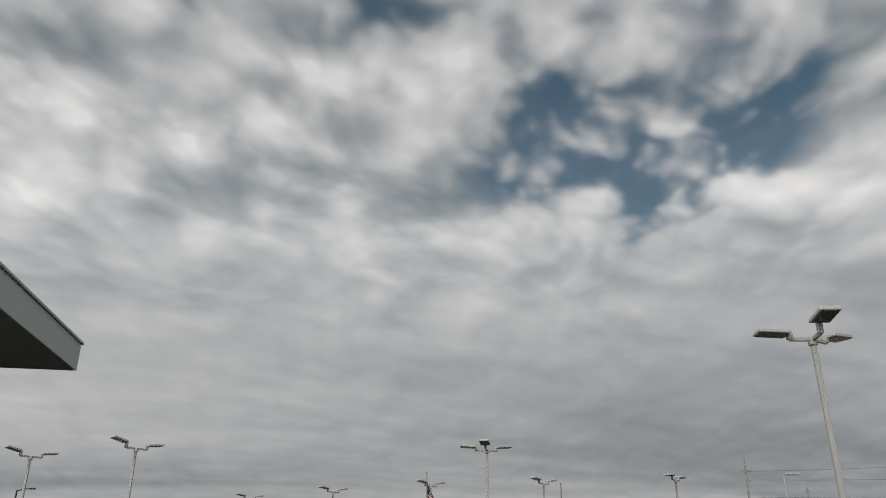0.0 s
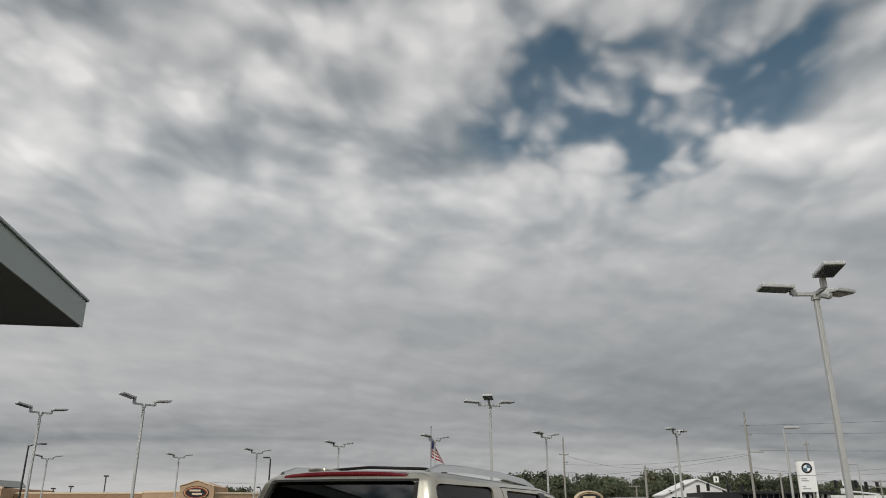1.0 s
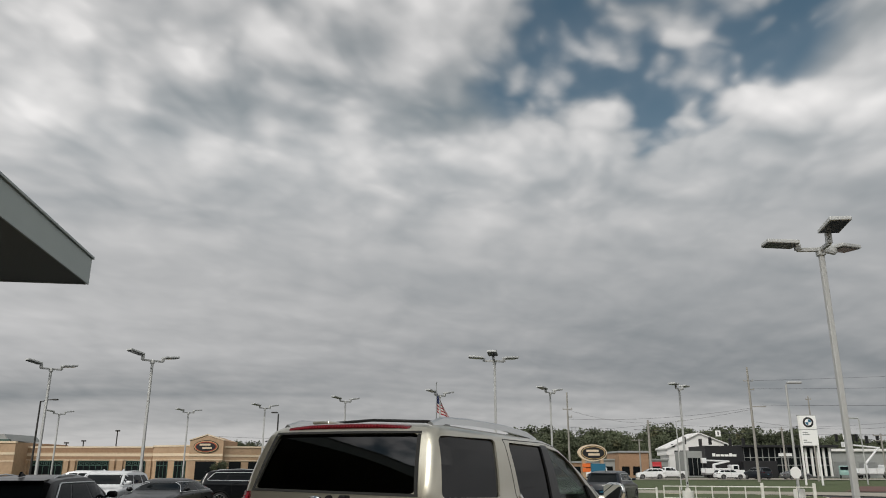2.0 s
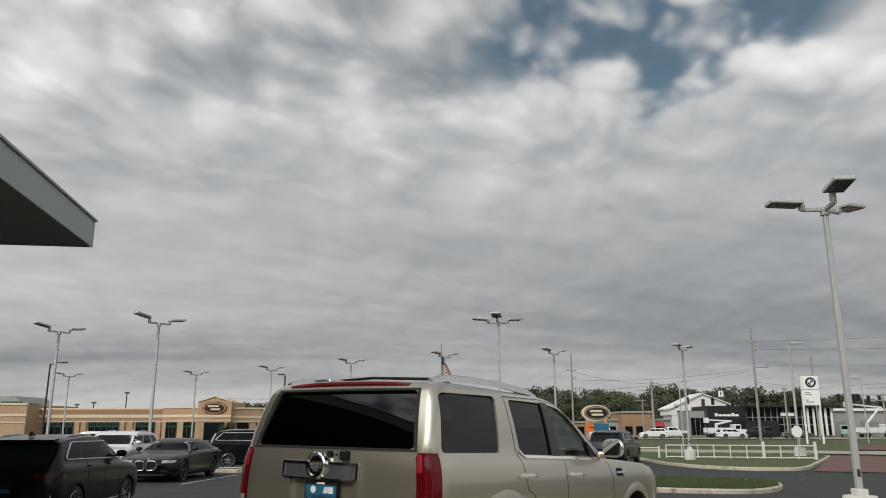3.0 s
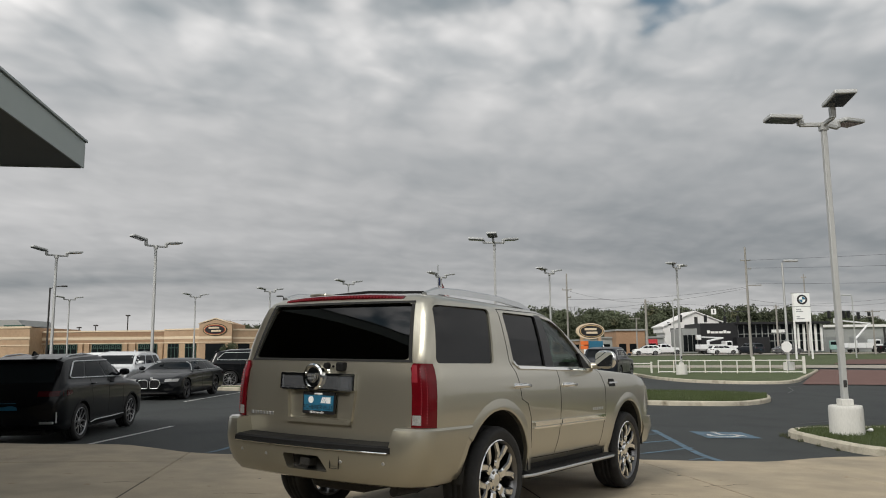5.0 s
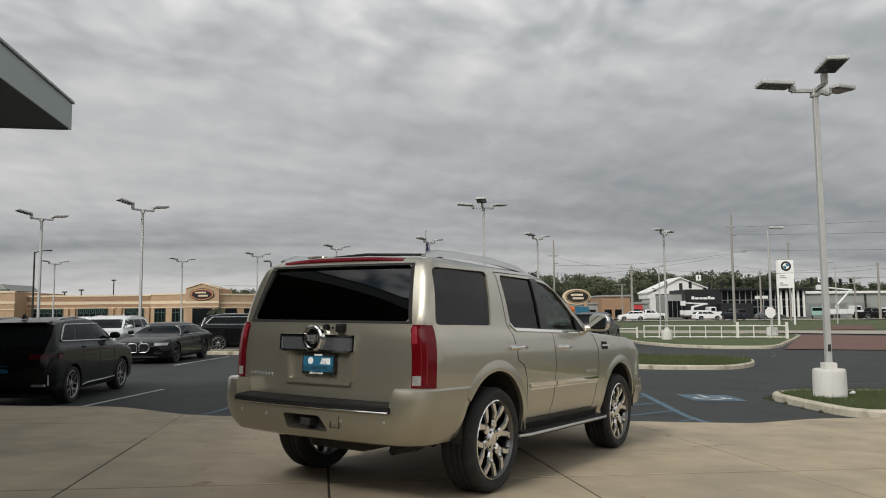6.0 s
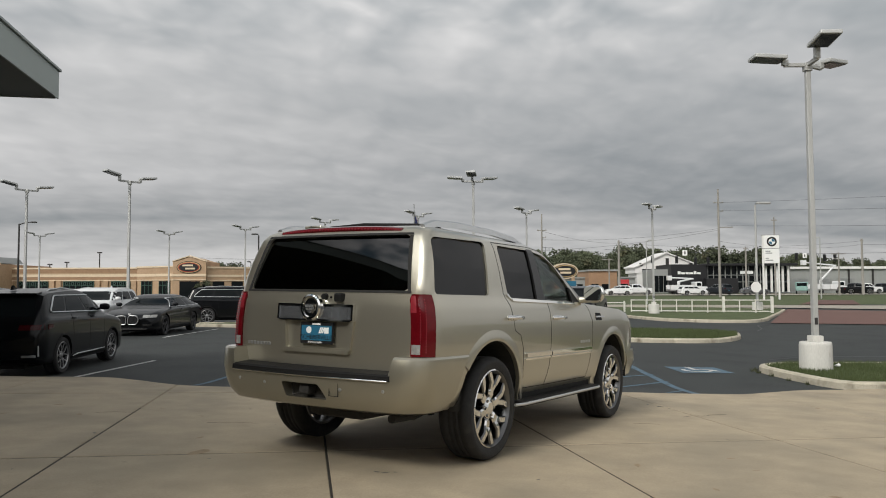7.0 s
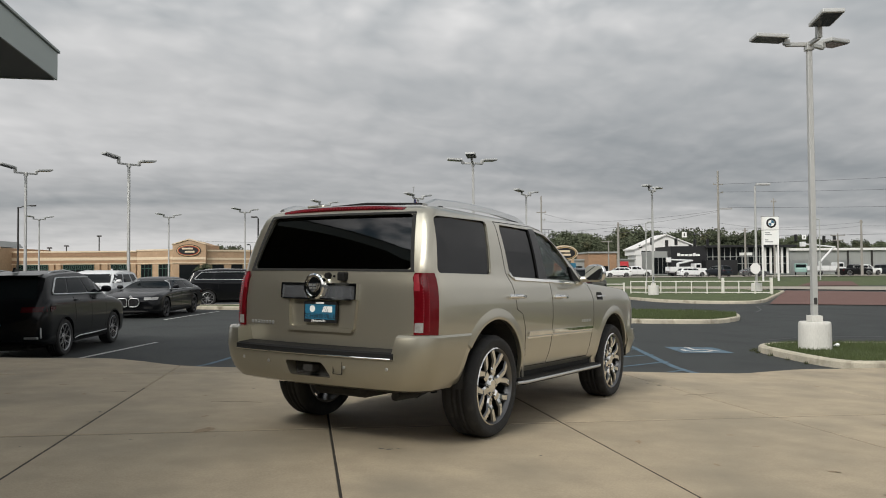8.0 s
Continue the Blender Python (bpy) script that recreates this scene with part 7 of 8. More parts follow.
utility_pole(42.2, 105, 15.3, [(13.4, -0.7, 0.7), (12.2, 0.0, 0.7), (9.9, 0.0, 2.0)], "tall weathered utility pole with crossarms", 0.20)
utility_pole(34.5, 130, 9.6, [(9.2, -0.2, 0.6)], "plain weathered utility pole", 0.26)
utility_pole(17.8, 110, 12.3, [(9.9, -0.7, 0.7), (8.8, 0.0, 0.6)], "utility pole with looped cables", 0.16, True)
utility_pole(74.7, 125, 9.5, [(9.1, -0.3, 0.3)], "plain weathered utility pole", 0.24)
utility_pole(61.3, 140, 9.0, [(8.6, -0.5, 0.5)], "plain weathered utility pole", 0.22)
utility_pole(67.8, 120, 7.0, [(6.7, -1.2, 1.2), (5.9, -0.9, 0.9)], "short utility pole with two crossarms", 0.16)
utility_pole(37.8, 150, 7.2, [(7.0, -1.4, 0.7)], "short utility pole with a long crossarm", 0.18)
utility_pole(53.5, 112, 12.0, [(11.5, -0.4, 0.4)], "slim utility pole behind the street lamp", 0.14)
utility_pole(-16.5, 165, 9.0, [], "thin far weathered utility pole", 0.12)


def wire(a, b, sag, r=0.016):
    bm = bmesh.new()
    pts = []
    for k in range(25):
        t = k / 24
        p = Vector(a).lerp(Vector(b), t)
        p.z -= sag * 4 * t * (1 - t)
        pts.append(p)
    tube(bm, pts, r, 5, False)
    return tagged(part("overhead_wire", bm, M_WIRE), "thin dark overhead wire between poles", "wire", "overhead wires")


wire((42.2, 105, 13.5), (112, 70, 15.2), 0.9)
wire((42.2, 105, 12.4), (112, 72, 12.6), 0.9)
wire((43.5, 105, 10.2), (112, 80, 10.6), 0.8)
wire((42.2, 105, 8.0), (74.7, 125, 8.6), 0.8)
wire((74.7, 125, 8.6), (150, 120, 10.4), 0.8)
wire((17.8, 110, 8.6), (42.2, 105, 9.8), 0.6)
wire((42.2, 105, 9.6), (17.8, 110, 7.0), 0.5)
wire((-40, 130, 7.0), (17.8, 110, 7.0), 0.9)
wire((34.5, 130, 9.2), (74.7, 125, 9.2), 0.9)
wire((17.8, 110, 9.9), (34.5, 130, 9.2), 0.5)

# ---- traffic signals hung over the far junction ----


def signal(x, y, z, s=1.0):
    t = thing("traffic_signal", pose(x, y, z, 0, 0, 15), "dark traffic signal hung from a span wire", "traffic light", "traffic signals")
    bm = bmesh.new()
    box(bm, (-0.22 * s, -0.16, -0.6 * s), (0.22 * s, 0.16, 0.6 * s), 0.03, 2)
    part("housing", bm, M_SIGNBLACK, t)
    for k in range(3):
        bm = bmesh.new()
        lathe(bm, [(0.001, 0.0), (0.13 * s, 0.0), (0.15 * s, 0.14), (0.12 * s, 0.14)], 14, pose(0, -0.16, (0.38 - 0.38 * k) * s) @ pose(0, 0, 0, 0, 0, -90))
        part("lens", bm, M_RIMDARK, t)
    bm = bmesh.new()
    f = (x - 34.5) / 75.5
    tube(bm, [(0, 0, 0.55 * s), (0, 0, 8.6 - 3.6 * f * (1 - f) - z + 0.02)], 0.03, 6)
    part("hanger", bm, M_SIGNBLACK, t)


for x, z in ((43.5, 6.7), (48.1, 6.6), (51.7, 6.4), (54.1, 6.4), (56.3, 6.4), (71.0, 7.2), (73.7, 7.2), (74.6, 7.2), (76.4, 6.9), (78.4, 7.0)):
    signal(x, 140, z, 1.1)
wire((34.5, 140, 8.6), (110, 140, 8.6), 0.9, 0.03)
for x, y, z, w in ((49.7, 140, 7.4, 0.95), (72.6, 140, 6.9, 0.8)):
    bm = bmesh.new()
    box(bm, (x - w / 2, y - 0.03, z), (x + w / 2, y + 0.03, z + w * 1.1), 0.03, 1)
    sg = tagged(part("traffic_sign", bm, M_SIGNWHITE), "white rectangular lane sign on the span wire", "sign", "traffic signs")
    bm = bmesh.new()
    box(bm, (x - w * 0.12, y - 0.04, z + w * 0.25), (x + w * 0.12, y - 0.031, z + w * 0.85))
    part("arrow", bm, M_SIGNBLACK, sg)
    bm = bmesh.new()
    f = (x - 34.5) / 75.5
    tube(bm, [(x, y, z + w), (x, y, 8.62 - 3.6 * f * (1 - f))], 0.04, 6)
    part("hanger", bm, M_SIGNBLACK, sg)

# ---- signs ----


def pylon_sign():
    x, y = 40.6, 86.0
    p = thing("pylon_sign", pose(x, y, lot_z(x, y), 0, 0, -8), "white dealership pylon sign with a round dark emblem on two legs", "sign")
    for s in (-1, 1):
        bm = bmesh.new()
        box(bm, (s * 0.86 - 0.09, -0.12, 0), (s * 0.86 + 0.09, 0.12, 7.5), 0.02, 1)
        part("leg", bm, M_WHITE, p)
    bm = bmesh.new()
    box(bm, (-0.76, -0.16, 5.95), (0.95, 0.16, 7.45), 0.03, 2)
    part("upper_panel", bm, M_SIGNWHITE, p)
    bm = bmesh.new()
    box(bm, (-0.76, -0.16, 4.2), (0.95, 0.16, 5.88), 0.03, 2)
    lower = part("lower_panel", bm, M_SIGNWHITE, p)
    bm = bmesh.new()
    box(bm, (-1.0, -0.14, 5.88), (1.0, 0.14, 5.95))
    part("divider", bm, M_GREYWALL, p)
    bm = bmesh.new()
    box(bm, (-1.0, -0.14, 7.45), (1.0, 0.14, 7.52))
    part("divider", bm, M_GREYWALL, p)
    for r, m2, d in ((0.56, M_SIGNBLACK, 0.0), (0.36, M_SIGNWHITE, 0.012)):
        bm = bmesh.new()
        lathe(bm, [(0.001, 0.03 + d), (r, 0.03 + d), (r, -0.02)], 30, pose(0.1, -0.16, 6.72) @ pose(0, 0, 0, 0, 0, -90))
        part("emblem", bm, m2, p)
    bm = bmesh.new()
    for a0 in (0, math.pi):
        vs = [(0.1 + 0.33 * math.cos(a0 + k * math.pi / 16), 6.72 + 0.33 * math.sin(a0 + k * math.pi / 16)) for k in range(9)] + [(0.1, 6.72)]
        prism(bm, vs, XZ, -0.215, -0.20)
    part("emblem", bm, M_SIGNBLUE, p)
    for k, (w, z) in enumerate(((0.55, 5.55), (0.75, 5.33), (0.35, 4.72), (0.85, 4.50))):
        bm = bmesh.new()
        box(bm, (-0.62, -0.175, z), (-0.62 + w, -0.155, z + 0.11))
        part("lettering_bar", bm, M_GREYWALL, lower)


pylon_sign()


def stop_sign():
    x, y = 21.3, 47.2
    p = thing("stop_sign", pose(x, y, lot_z(x, y) + 0.1, 0, 0, 5), "octagonal road sign seen from its pale back", "sign")
    bm = bmesh.new()
    box(bm, (-0.03, 0.012, 0.0), (0.03, 0.05, 2.0))
    part("post", bm, M_STEEL, p)
    bm = bmesh.new()
    pts = [(0.36 * math.cos(math.pi / 8 + k * math.pi / 4), 1.52 + 0.36 * math.sin(math.pi / 8 + k * math.pi / 4)) for k in range(8)]
    prism(bm, pts, XZ, -0.006, 0.010)
    part("plate", bm, M_SIGNWHITE, p)


stop_sign()


def oval_pylon():
    p = thing("pylon_sign", pose(18.2, 95, lot_z(18.2, 95)), "oval car-wash pylon sign above price boards", "sign")
    bm = bmesh.new()
    prism(bm, ellipse(0, 3.55, 1.75, 1.0, 36), XZ, -0.1, 0.6)
    part("sign_body", bm, M_CREAM, p)
    for rx, rz, m2, d in ((1.55, 0.85, M_SIGNBLACK, 0.12), (1.45, 0.76, M_SIGNGOLD, 0.14), (1.36, 0.68, M_SIGNBLACK, 0.16)):
        bm = bmesh.new()
        prism(bm, ellipse(0.1, 3.55, rx, rz, 36), XZ, -d, -0.09)
        part("sign_ring", bm, m2, p)
    for x0, x1, z in ((-0.75, 0.75, 3.66), (-0.55, 0.85, 3.22)):
        bm = bmesh.new()
        box(bm, (x0, -0.19, z), (x1, -0.155, z + 0.26), 0.02, 1)
        part("lettering_bar", bm, M_CREAM, p)
    bm = bmesh.new()
    box(bm, (-1.3, -0.05, 0), (-0.9, 0.4, 2.8))
    part("leg", bm, M_BRICK, p)
    bm = bmesh.new()
    box(bm, (0.9, -0.05, 0), (1.3, 0.4, 2.8))
    part("leg", bm, M_BRICK, p)
    for x0, x1, z0, z1, m2 in ((-1.3, -0.35, 1.85, 2.3, M_ORANGE), (-1.3, -0.35, 1.3, 1.75, M_ORANGE), (-0.25, 1.5, 1.3, 2.3, M_SIGNBLUE)):
        bm = bmesh.new()
        box(bm, (x0, -0.12, z0), (x1, 0.1, z1), 0.02, 1)
        part("price_board", bm, m2, p)


oval_pylon()

# ---- white fence on the far island ----


def fence():
    f = thing("fence", pose(0, 0, 0), "low white painted rail fence along the island", "fence")

    def post(x, y, h, w=0.045):
        bm = bmesh.new()
        z = lot_z(x, y) + 0.08
        box(bm, (x - w, y - w, z), (x + w, y + w, z + h), 0.01, 1)
        part("post", bm, M_FENCE, f)

    def rail(a, b, h):
        bm = bmesh.new()
        za, zb = lot_z(*a) + 0.08 + h, lot_z(*b) + 0.08 + h
        tube(bm, [(*a, za), (*b, zb)], 0.035, 6)
        part("rail", bm, M_FENCE, f)

    a, b = Vector((13.0, 46.2)), Vector((20.6, 43.6))
    n = 9
    for k in range(n + 1):
        p = a.lerp(b, k / n)
        post(p.x, p.y, 0.82 if k not in (6, 9) else 1.0, 0.03 if k not in (6, 9) else 0.07)
    for h in (0.12, 0.78):
        rail(tuple(a), tuple(b), h)
    # open posts with one rail go on to the left
    for k in range(5):
        post(12.6 - k * 1.55, 46.3 + k * 0.25, 0.72, 0.05)
    rail((12.6, 46.3), (5.4, 47.5), 0.62)


fence()

# ---- far buildings ----


def car_wash():
    b = thing("car_wash", pose(0, 0, 0.0), "long low tan brick car-wash building with cream bands", "building")
    z0 = lot_z(-40, 112) - 0.2
    # main wing
    bm = bmesh.new()
    box(bm, (-62, 115, z0), (-43, 128, 4.75))
    part("wall", bm, M_BRICK, b)
    bm = bmesh.new()
    box(bm, (-80, 111.5, z0), (-61.6, 127, 5.35))
    part("wall", bm, M_BRICK, b)
    bm = bmesh.new()
    box(bm, (-62, 114.9, 4.62), (-43, 115.3, 4.86), 0.02, 1)
    box(bm, (-80, 111.4, 5.2), (-61.5, 111.8, 5.5), 0.02, 1)
    part("parapet_cap", bm, M_CREAM, b)
    for za, zb_, y0 in ((3.45, 3.85, 114.93), (2.85, 2.98, 114.9)):
        bm = bmesh.new()
        box(bm, (-62, y0, za), (-43, 115.1, zb_))
        part("cream_band", bm, M_CREAM, b)
    for za, zb_ in ((3.6, 3.95), (2.65, 2.8)):
        bm = bmesh.new()
        box(bm, (-80, 111.42, za), (-61.55, 111.6, zb_))
        part("cream_band", bm, M_CREAM, b)
    for za, zb_ in ((4.05, 4.62), (3.0, 3.42)):
        bm = bmesh.new()
        box(bm, (-62, 114.96, za), (-43, 115.06, zb_))
        part("brick_band", bm, M_BRICK_DK, b)

    def window(x0, x1, y, z1, z2):
        bm = bmesh.new()
        box(bm, (x0, y - 0.04, z1), (x1, y + 0.06, z2))
        w = part("window", bm, M_DARKGLASS, b)
        n = max(2, int((x1 - x0) / 0.9))
        bm = bmesh.new()
        for k in range(n + 1):
            x = x0 + (x1 - x0) * k / n
            box(bm, (x - 0.04, y - 0.09, z1), (x + 0.04, y - 0.02, z2))
        for z in (z1, z2 - 0.62, z2):
            box(bm, (x0, y - 0.09, z - 0.04), (x1, y - 0.02, z + 0.04))
        part("window_frame", bm, M_SIGNGREEN, w, "dark green window frame")
        for k in range(n):
            x = x0 + (x1 - x0) * (k + 0.5) / n
            bm = bmesh.new()
            lathe(bm, [(0.16, -0.03), (0.24, -0.03), (0.24, 0.03), (0.16, 0.03)], 12, pose(x, y - 0.06, z2 - 0.31) @ pose(0, 0, 0, 0, 0, -90), closed=True)
            part("ring_ornament", bm, M_SIGNGREEN, w)

    for x0, x1 in ((-60.8, -56.2), (-53.9, -49.4), (-46.8, -44.0), (-60.8, -59.2)):
        if x1 - x0 > 2:
            window(x0, x1, 114.95, 0.4, 2.75)
    # pilasters
    for x in (-61.6, -55.6, -54.6, -48.8, -47.6, -43.4):
        bm = bmesh.new()
        box(bm, (x - 0.35, 114.75, z0), (x + 0.35, 115.1, 2.85))
        part("pilaster", bm, M_BRICK, b)
    # angled link and gabled entrance
    bm = bmesh.new()
    prism(bm, [(-43, 115), (-36, 111.4), (-36, 128), (-43, 128)], XY, z0, 4.9)
    part("wall", bm, M_BRICK, b)
    d = Vector((7.0, -3.6)).normalized()
    nrm = Vector((d.y, -d.x))
    ang = math.degrees(math.atan2(d.y, d.x))
    link = pose(-43, 115, 0, 0, 0, ang)
    for za, zb_, o in ((4.78, 5.0, 0.08), (3.45, 3.85, 0.05), (2.85, 2.98, 0.08)):
        bm = bmesh.new()
        box(bm, (0, -o, za), (7.87, 0.1, zb_), 0, 1, link)
        part("cream_band", bm, M_CREAM, b)
    for x0 in (1.0, 4.6):
        bm = bmesh.new()
        box(bm, (x0, -0.06, 0.4), (x0 + 2.2, 0.05, 2.75), 0, 1, link)
        w = part("window", bm, M_DARKGLASS, b)
        bm = bmesh.new()
        for k in range(4):
            box(bm, (x0 + k * 0.73 - 0.04, -0.10, 0.4), (x0 + k * 0.73 + 0.04, -0.05, 2.75), 0, 1, link)
        box(bm, (x0, -0.10, 2.1), (x0 + 2.2, -0.05, 2.18), 0, 1, link)
        part("window_frame", bm, M_SIGNGREEN, w)
    bm = bmesh.new()
    prism(bm, [(-36.2, z0), (-31.4, z0), (-31.4, 5.55), (-32.2, 5.75), (-33.8, 6.25), (-35.4, 5.75), (-36.2, 5.55)], XZ, 110.6, 118)
    part("entrance_gable", bm, M_BRICK, b)
    bm = bmesh.new()
    for (xa, za), (xb, zb_) in (((-36.3, 5.55), (-33.8, 6.33)), ((-33.8, 6.33), (-31.3, 5.55))):
        prism(bm, [(xa, za), (xb, zb_), (xb, zb_ + 0.14), (xa, za + 0.14)], XZ, 110.5, 111.2)
    part("gable_cap", bm, M_CREAM, b)
    for za, zb_ in ((3.4, 3.75), (2.85, 2.98)):
        bm = bmesh.new()
        box(bm, (-36.22, 110.52, za), (-31.38, 110.7, zb_))
        part("cream_band", bm, M_CREAM, b)
    bm = bmesh.new()
    box(bm, (-35.2, 110.54, 0.2), (-32.3, 110.66, 2.7))
    part("entrance_glazing", bm, M_DARKGLASS, b)
    for rx, rz, m2, dd in ((1.78, 0.90, M_SIGNBLACK, 0.10), (1.66, 0.80, M_SIGNGOLD, 0.14), (1.55, 0.71, M_SIGNRED, 0.17), (1.40, 0.60, M_SIGNBLACK, 0.20)):
        bm = bmesh.new()
        prism(bm, ellipse(-33.85, 4.72, rx, rz, 40), XZ, 110.6 - dd, 110.62)
        part("sign_ring", bm, m2, b)
    for x0, x1, z in ((-34.75, -33.2, 4.86), (-34.35, -32.95, 4.40)):
        bm = bmesh.new()
        box(bm, (x0, 110.34, z), (x1, 110.42, z + 0.26), 0.02, 1)
        part("lettering_bar", bm, M_CREAM, b)
    # right wing falls back
    bm = bmesh.new()
    prism(bm, [(-31.4, 111.2), (-20, 118), (-20, 130), (-31.4, 130)], XY, z0, 4.7)
    part("wall", bm, M_BRICK, b)
    d2 = pose(-31.4, 111.2, 0, 0, 0, math.degrees(math.atan2(6.8, 11.4)))
    for za, zb_, o in ((4.6, 4.85, 0.08), (3.35, 3.65, 0.05), (2.75, 2.88, 0.08)):
        bm = bmesh.new()
        box(bm, (0, -o, za), (13.27, 0.1, zb_), 0, 1, d2)
        part("cream_band", bm, M_CREAM, b)
    for x0 in (0.8, 3.6, 7.0, 10.2):
        bm = bmesh.new()
        box(bm, (x0, -0.06, 0.4), (x0 + 1.7, 0.05, 2.65), 0, 1, d2)
        part("window", bm, M_DARKGLASS, b)
    # roof gear
    for x, h in ((-57.5, 0.5), (-49.9, 2.3), (-54.9, 0.8)):
        bm = bmesh.new()
        tube(bm, [(x, 118, 4.7), (x, 118, 4.9 + h)], 0.09, 8)
        box(bm, (x - 0.3, 117.8, 4.85 + h), (x + 0.3, 118.2, 5.05 + h))
        part("roof_vent", bm, M_DARKPOLE, b)


car_wash()


def green_awning():
    b = thing("awning_building", pose(0, 0, 0), "small brick building with dark green gable roof", "building")
    bm = bmesh.new()
    box(bm, (-82, 132, 0), (-72.5, 140, 5.6))
    part("wall", bm, M_BRICK_DK, b)
    bm = bmesh.new()
    prism(bm, [(-82.5, 7.3), (-74.4, 7.3), (-73.4, 6.2), (-82.5, 6.2)], XZ, 130.5, 141)
    part("roof", bm, M_GREYWALL, b)
    bm = bmesh.new()
    box(bm, (-76.6, 130.2, 4.9), (-73.2, 130.8, 6.4))
    part("awning", bm, M_SIGNGREEN, b)


green_awning()


def black_showroom():
    b = thing("showroom", pose(0, 0, 0.2), "black and glass car showroom beyond the highway", "building")
    bm = bmesh.new()
    box(bm, (50.4, 150, 0), (57.8, 160, 5.85))
    part("wall", bm, M_BLACKWALL, b)
    bm = bmesh.new()
    box(bm, (57.8, 150.6, 0.3), (75.0, 160, 5.5))
    part("glazing", bm, M_DARKGLASS, b)
    bm = bmesh.new()
    box(bm, (57.4, 149.2, 5.55), (75.9, 161, 6.0), 0.03, 1)
    part("roof", bm, M_BLACKWALL, b)
    for k in range(15):
        bm = bmesh.new()
        x = 58.0 + k * 1.2
        box(bm, (x - 0.06, 150.4, 0), (x + 0.06, 150.6, 5.55))
        part("mullion", bm, M_GREYWALL, b)
    for z in (2.2, 3.6):
        bm = bmesh.new()
        box(bm, (57.8, 150.42, z), (75.0, 150.59, z + 0.12))
        part("transom", bm, M_GREYWALL, b)
    for k in range(5):
        bm = bmesh.new()
        x = 69.6 + k * 1.15
        box(bm, (x, 150.1, 0.2), (x + 0.4, 150.36, 5.5))
        part("pale_fin", bm, M_WHITE, b)
    for k, (x, w) in enumerate(((51.7, 0.55), (52.4, 0.75), (53.3, 0.6), (54.05, 0.75), (54.95, 0.5), (55.55, 0.75))):
        bm = bmesh.new()
        box(bm, (x, 149.85, 3.85), (x + w, 149.99, 4.45 if k in (0, 4) else 4.25))
        part("lettering_bar", bm, M_SIGNWHITE, b)
    for x, w in ((64.6, 1.0), (66.0, 1.2)):
        bm = bmesh.new()
        box(bm, (x, 150.2, 3.9), (x + w, 150.38, 4.5))
        part("lettering_bar", bm, M_SIGNWHITE, b)
    bm = bmesh.new()
    box(bm, (47.5, 152, 0), (50.4, 160, 4.9))
    part("annex", bm, M_GREYWALL, b)
    for k in range(3):
        bm = bmesh.new()
        box(bm, (47.6 + k * 0.93, 151.9, 0.3), (48.4 + k * 0.93, 152.02, 3.6))
        part("annex_window", bm, M_DARKGLASS, b)
    bm = bmesh.new()
    box(bm, (56.6, 147.5, 0), (63.0, 149.0, 3.0), 0.05, 1)
    part("dark_trailer", bm, M_BLACKWALL, b)


black_showroom()


def gable_hall():
    b = thing("white_hall", pose(0, 0, 0), "white clad hall with a low gable roof", "building")
    bm = bmesh.new()
    prism(bm, [(48.2, 5.9), (48.2, 4.6), (63.6, 4.6), (63.6, 5.9), (55.4, 9.0)], XZ, 168, 176)
    part("gable", bm, M_WHITE, b)
    bm = bmesh.new()
    box(bm, (48.6, 168.1, 0), (62.8, 175, 4.62))
    part("wall", bm, M_WHITE, b)
    bm = bmesh.new()
    for (xa, za), (xb, zb_) in (((47.9, 5.8), (55.4, 9.1)), ((55.4, 9.1), (63.9, 5.8))):
        prism(bm, [(xa, za), (xb, zb_), (xb, zb_ + 0.25), (xa, za + 0.25)], XZ, 167.6, 176.4)
    part("roof", bm, M_WHITE, b)
    for k in range(3):
        bm = bmesh.new()
        x = 49.8 + k * 1.15
        box(bm, (x, 167.98, 4.75), (x + 1.0, 168.06, 5.55), 0.02, 1)
        part("window", bm, M_DARKGLASS, b)
    for x in (49.2, 55.2, 60.6):
        bm = bmesh.new()
        box(bm, (x, 167.96, 6.2), (x + 0.75, 168.06, 8.0 if x == 55.2 else 6.9), 0.02, 1)
        part("louvre", bm, M_DARKPOLE, b)


gable_hall()


def grey_warehouse():
    b = thing("warehouse", pose(0, 0, 0), "long grey metal warehouse with a white roof edge", "building")
    bm = bmesh.new()
    box(bm, (77, 160, 0), (101, 165, 5.2))
    part("wall", bm, M_GREYWALL, b)
    bm = bmesh.new()
    box(bm, (76.6, 159.5, 5.2), (101.4, 165.5, 5.75), 0.05, 1)
    part("roof", bm, M_WHITE, b)
    bm = bmesh.new()
    box(bm, (101, 163, 0), (120, 168, 4.2))
    part("annex", bm, M_GREYWALL, b)
    for x in (92.3, 97.6):
        bm = bmesh.new()
        box(bm, (x, 159.8, 0), (x + 0.35, 160.05, 5.2))
        part("downpipe", bm, M_DARKPOLE, b)
    for k in range(3):
        bm = bmesh.new()
        box(bm, (80 + k * 5, 159.9, 0), (83.4 + k * 5, 160.03, 3.2))
        part("roller_door", bm, M_STEEL, b)


grey_warehouse()


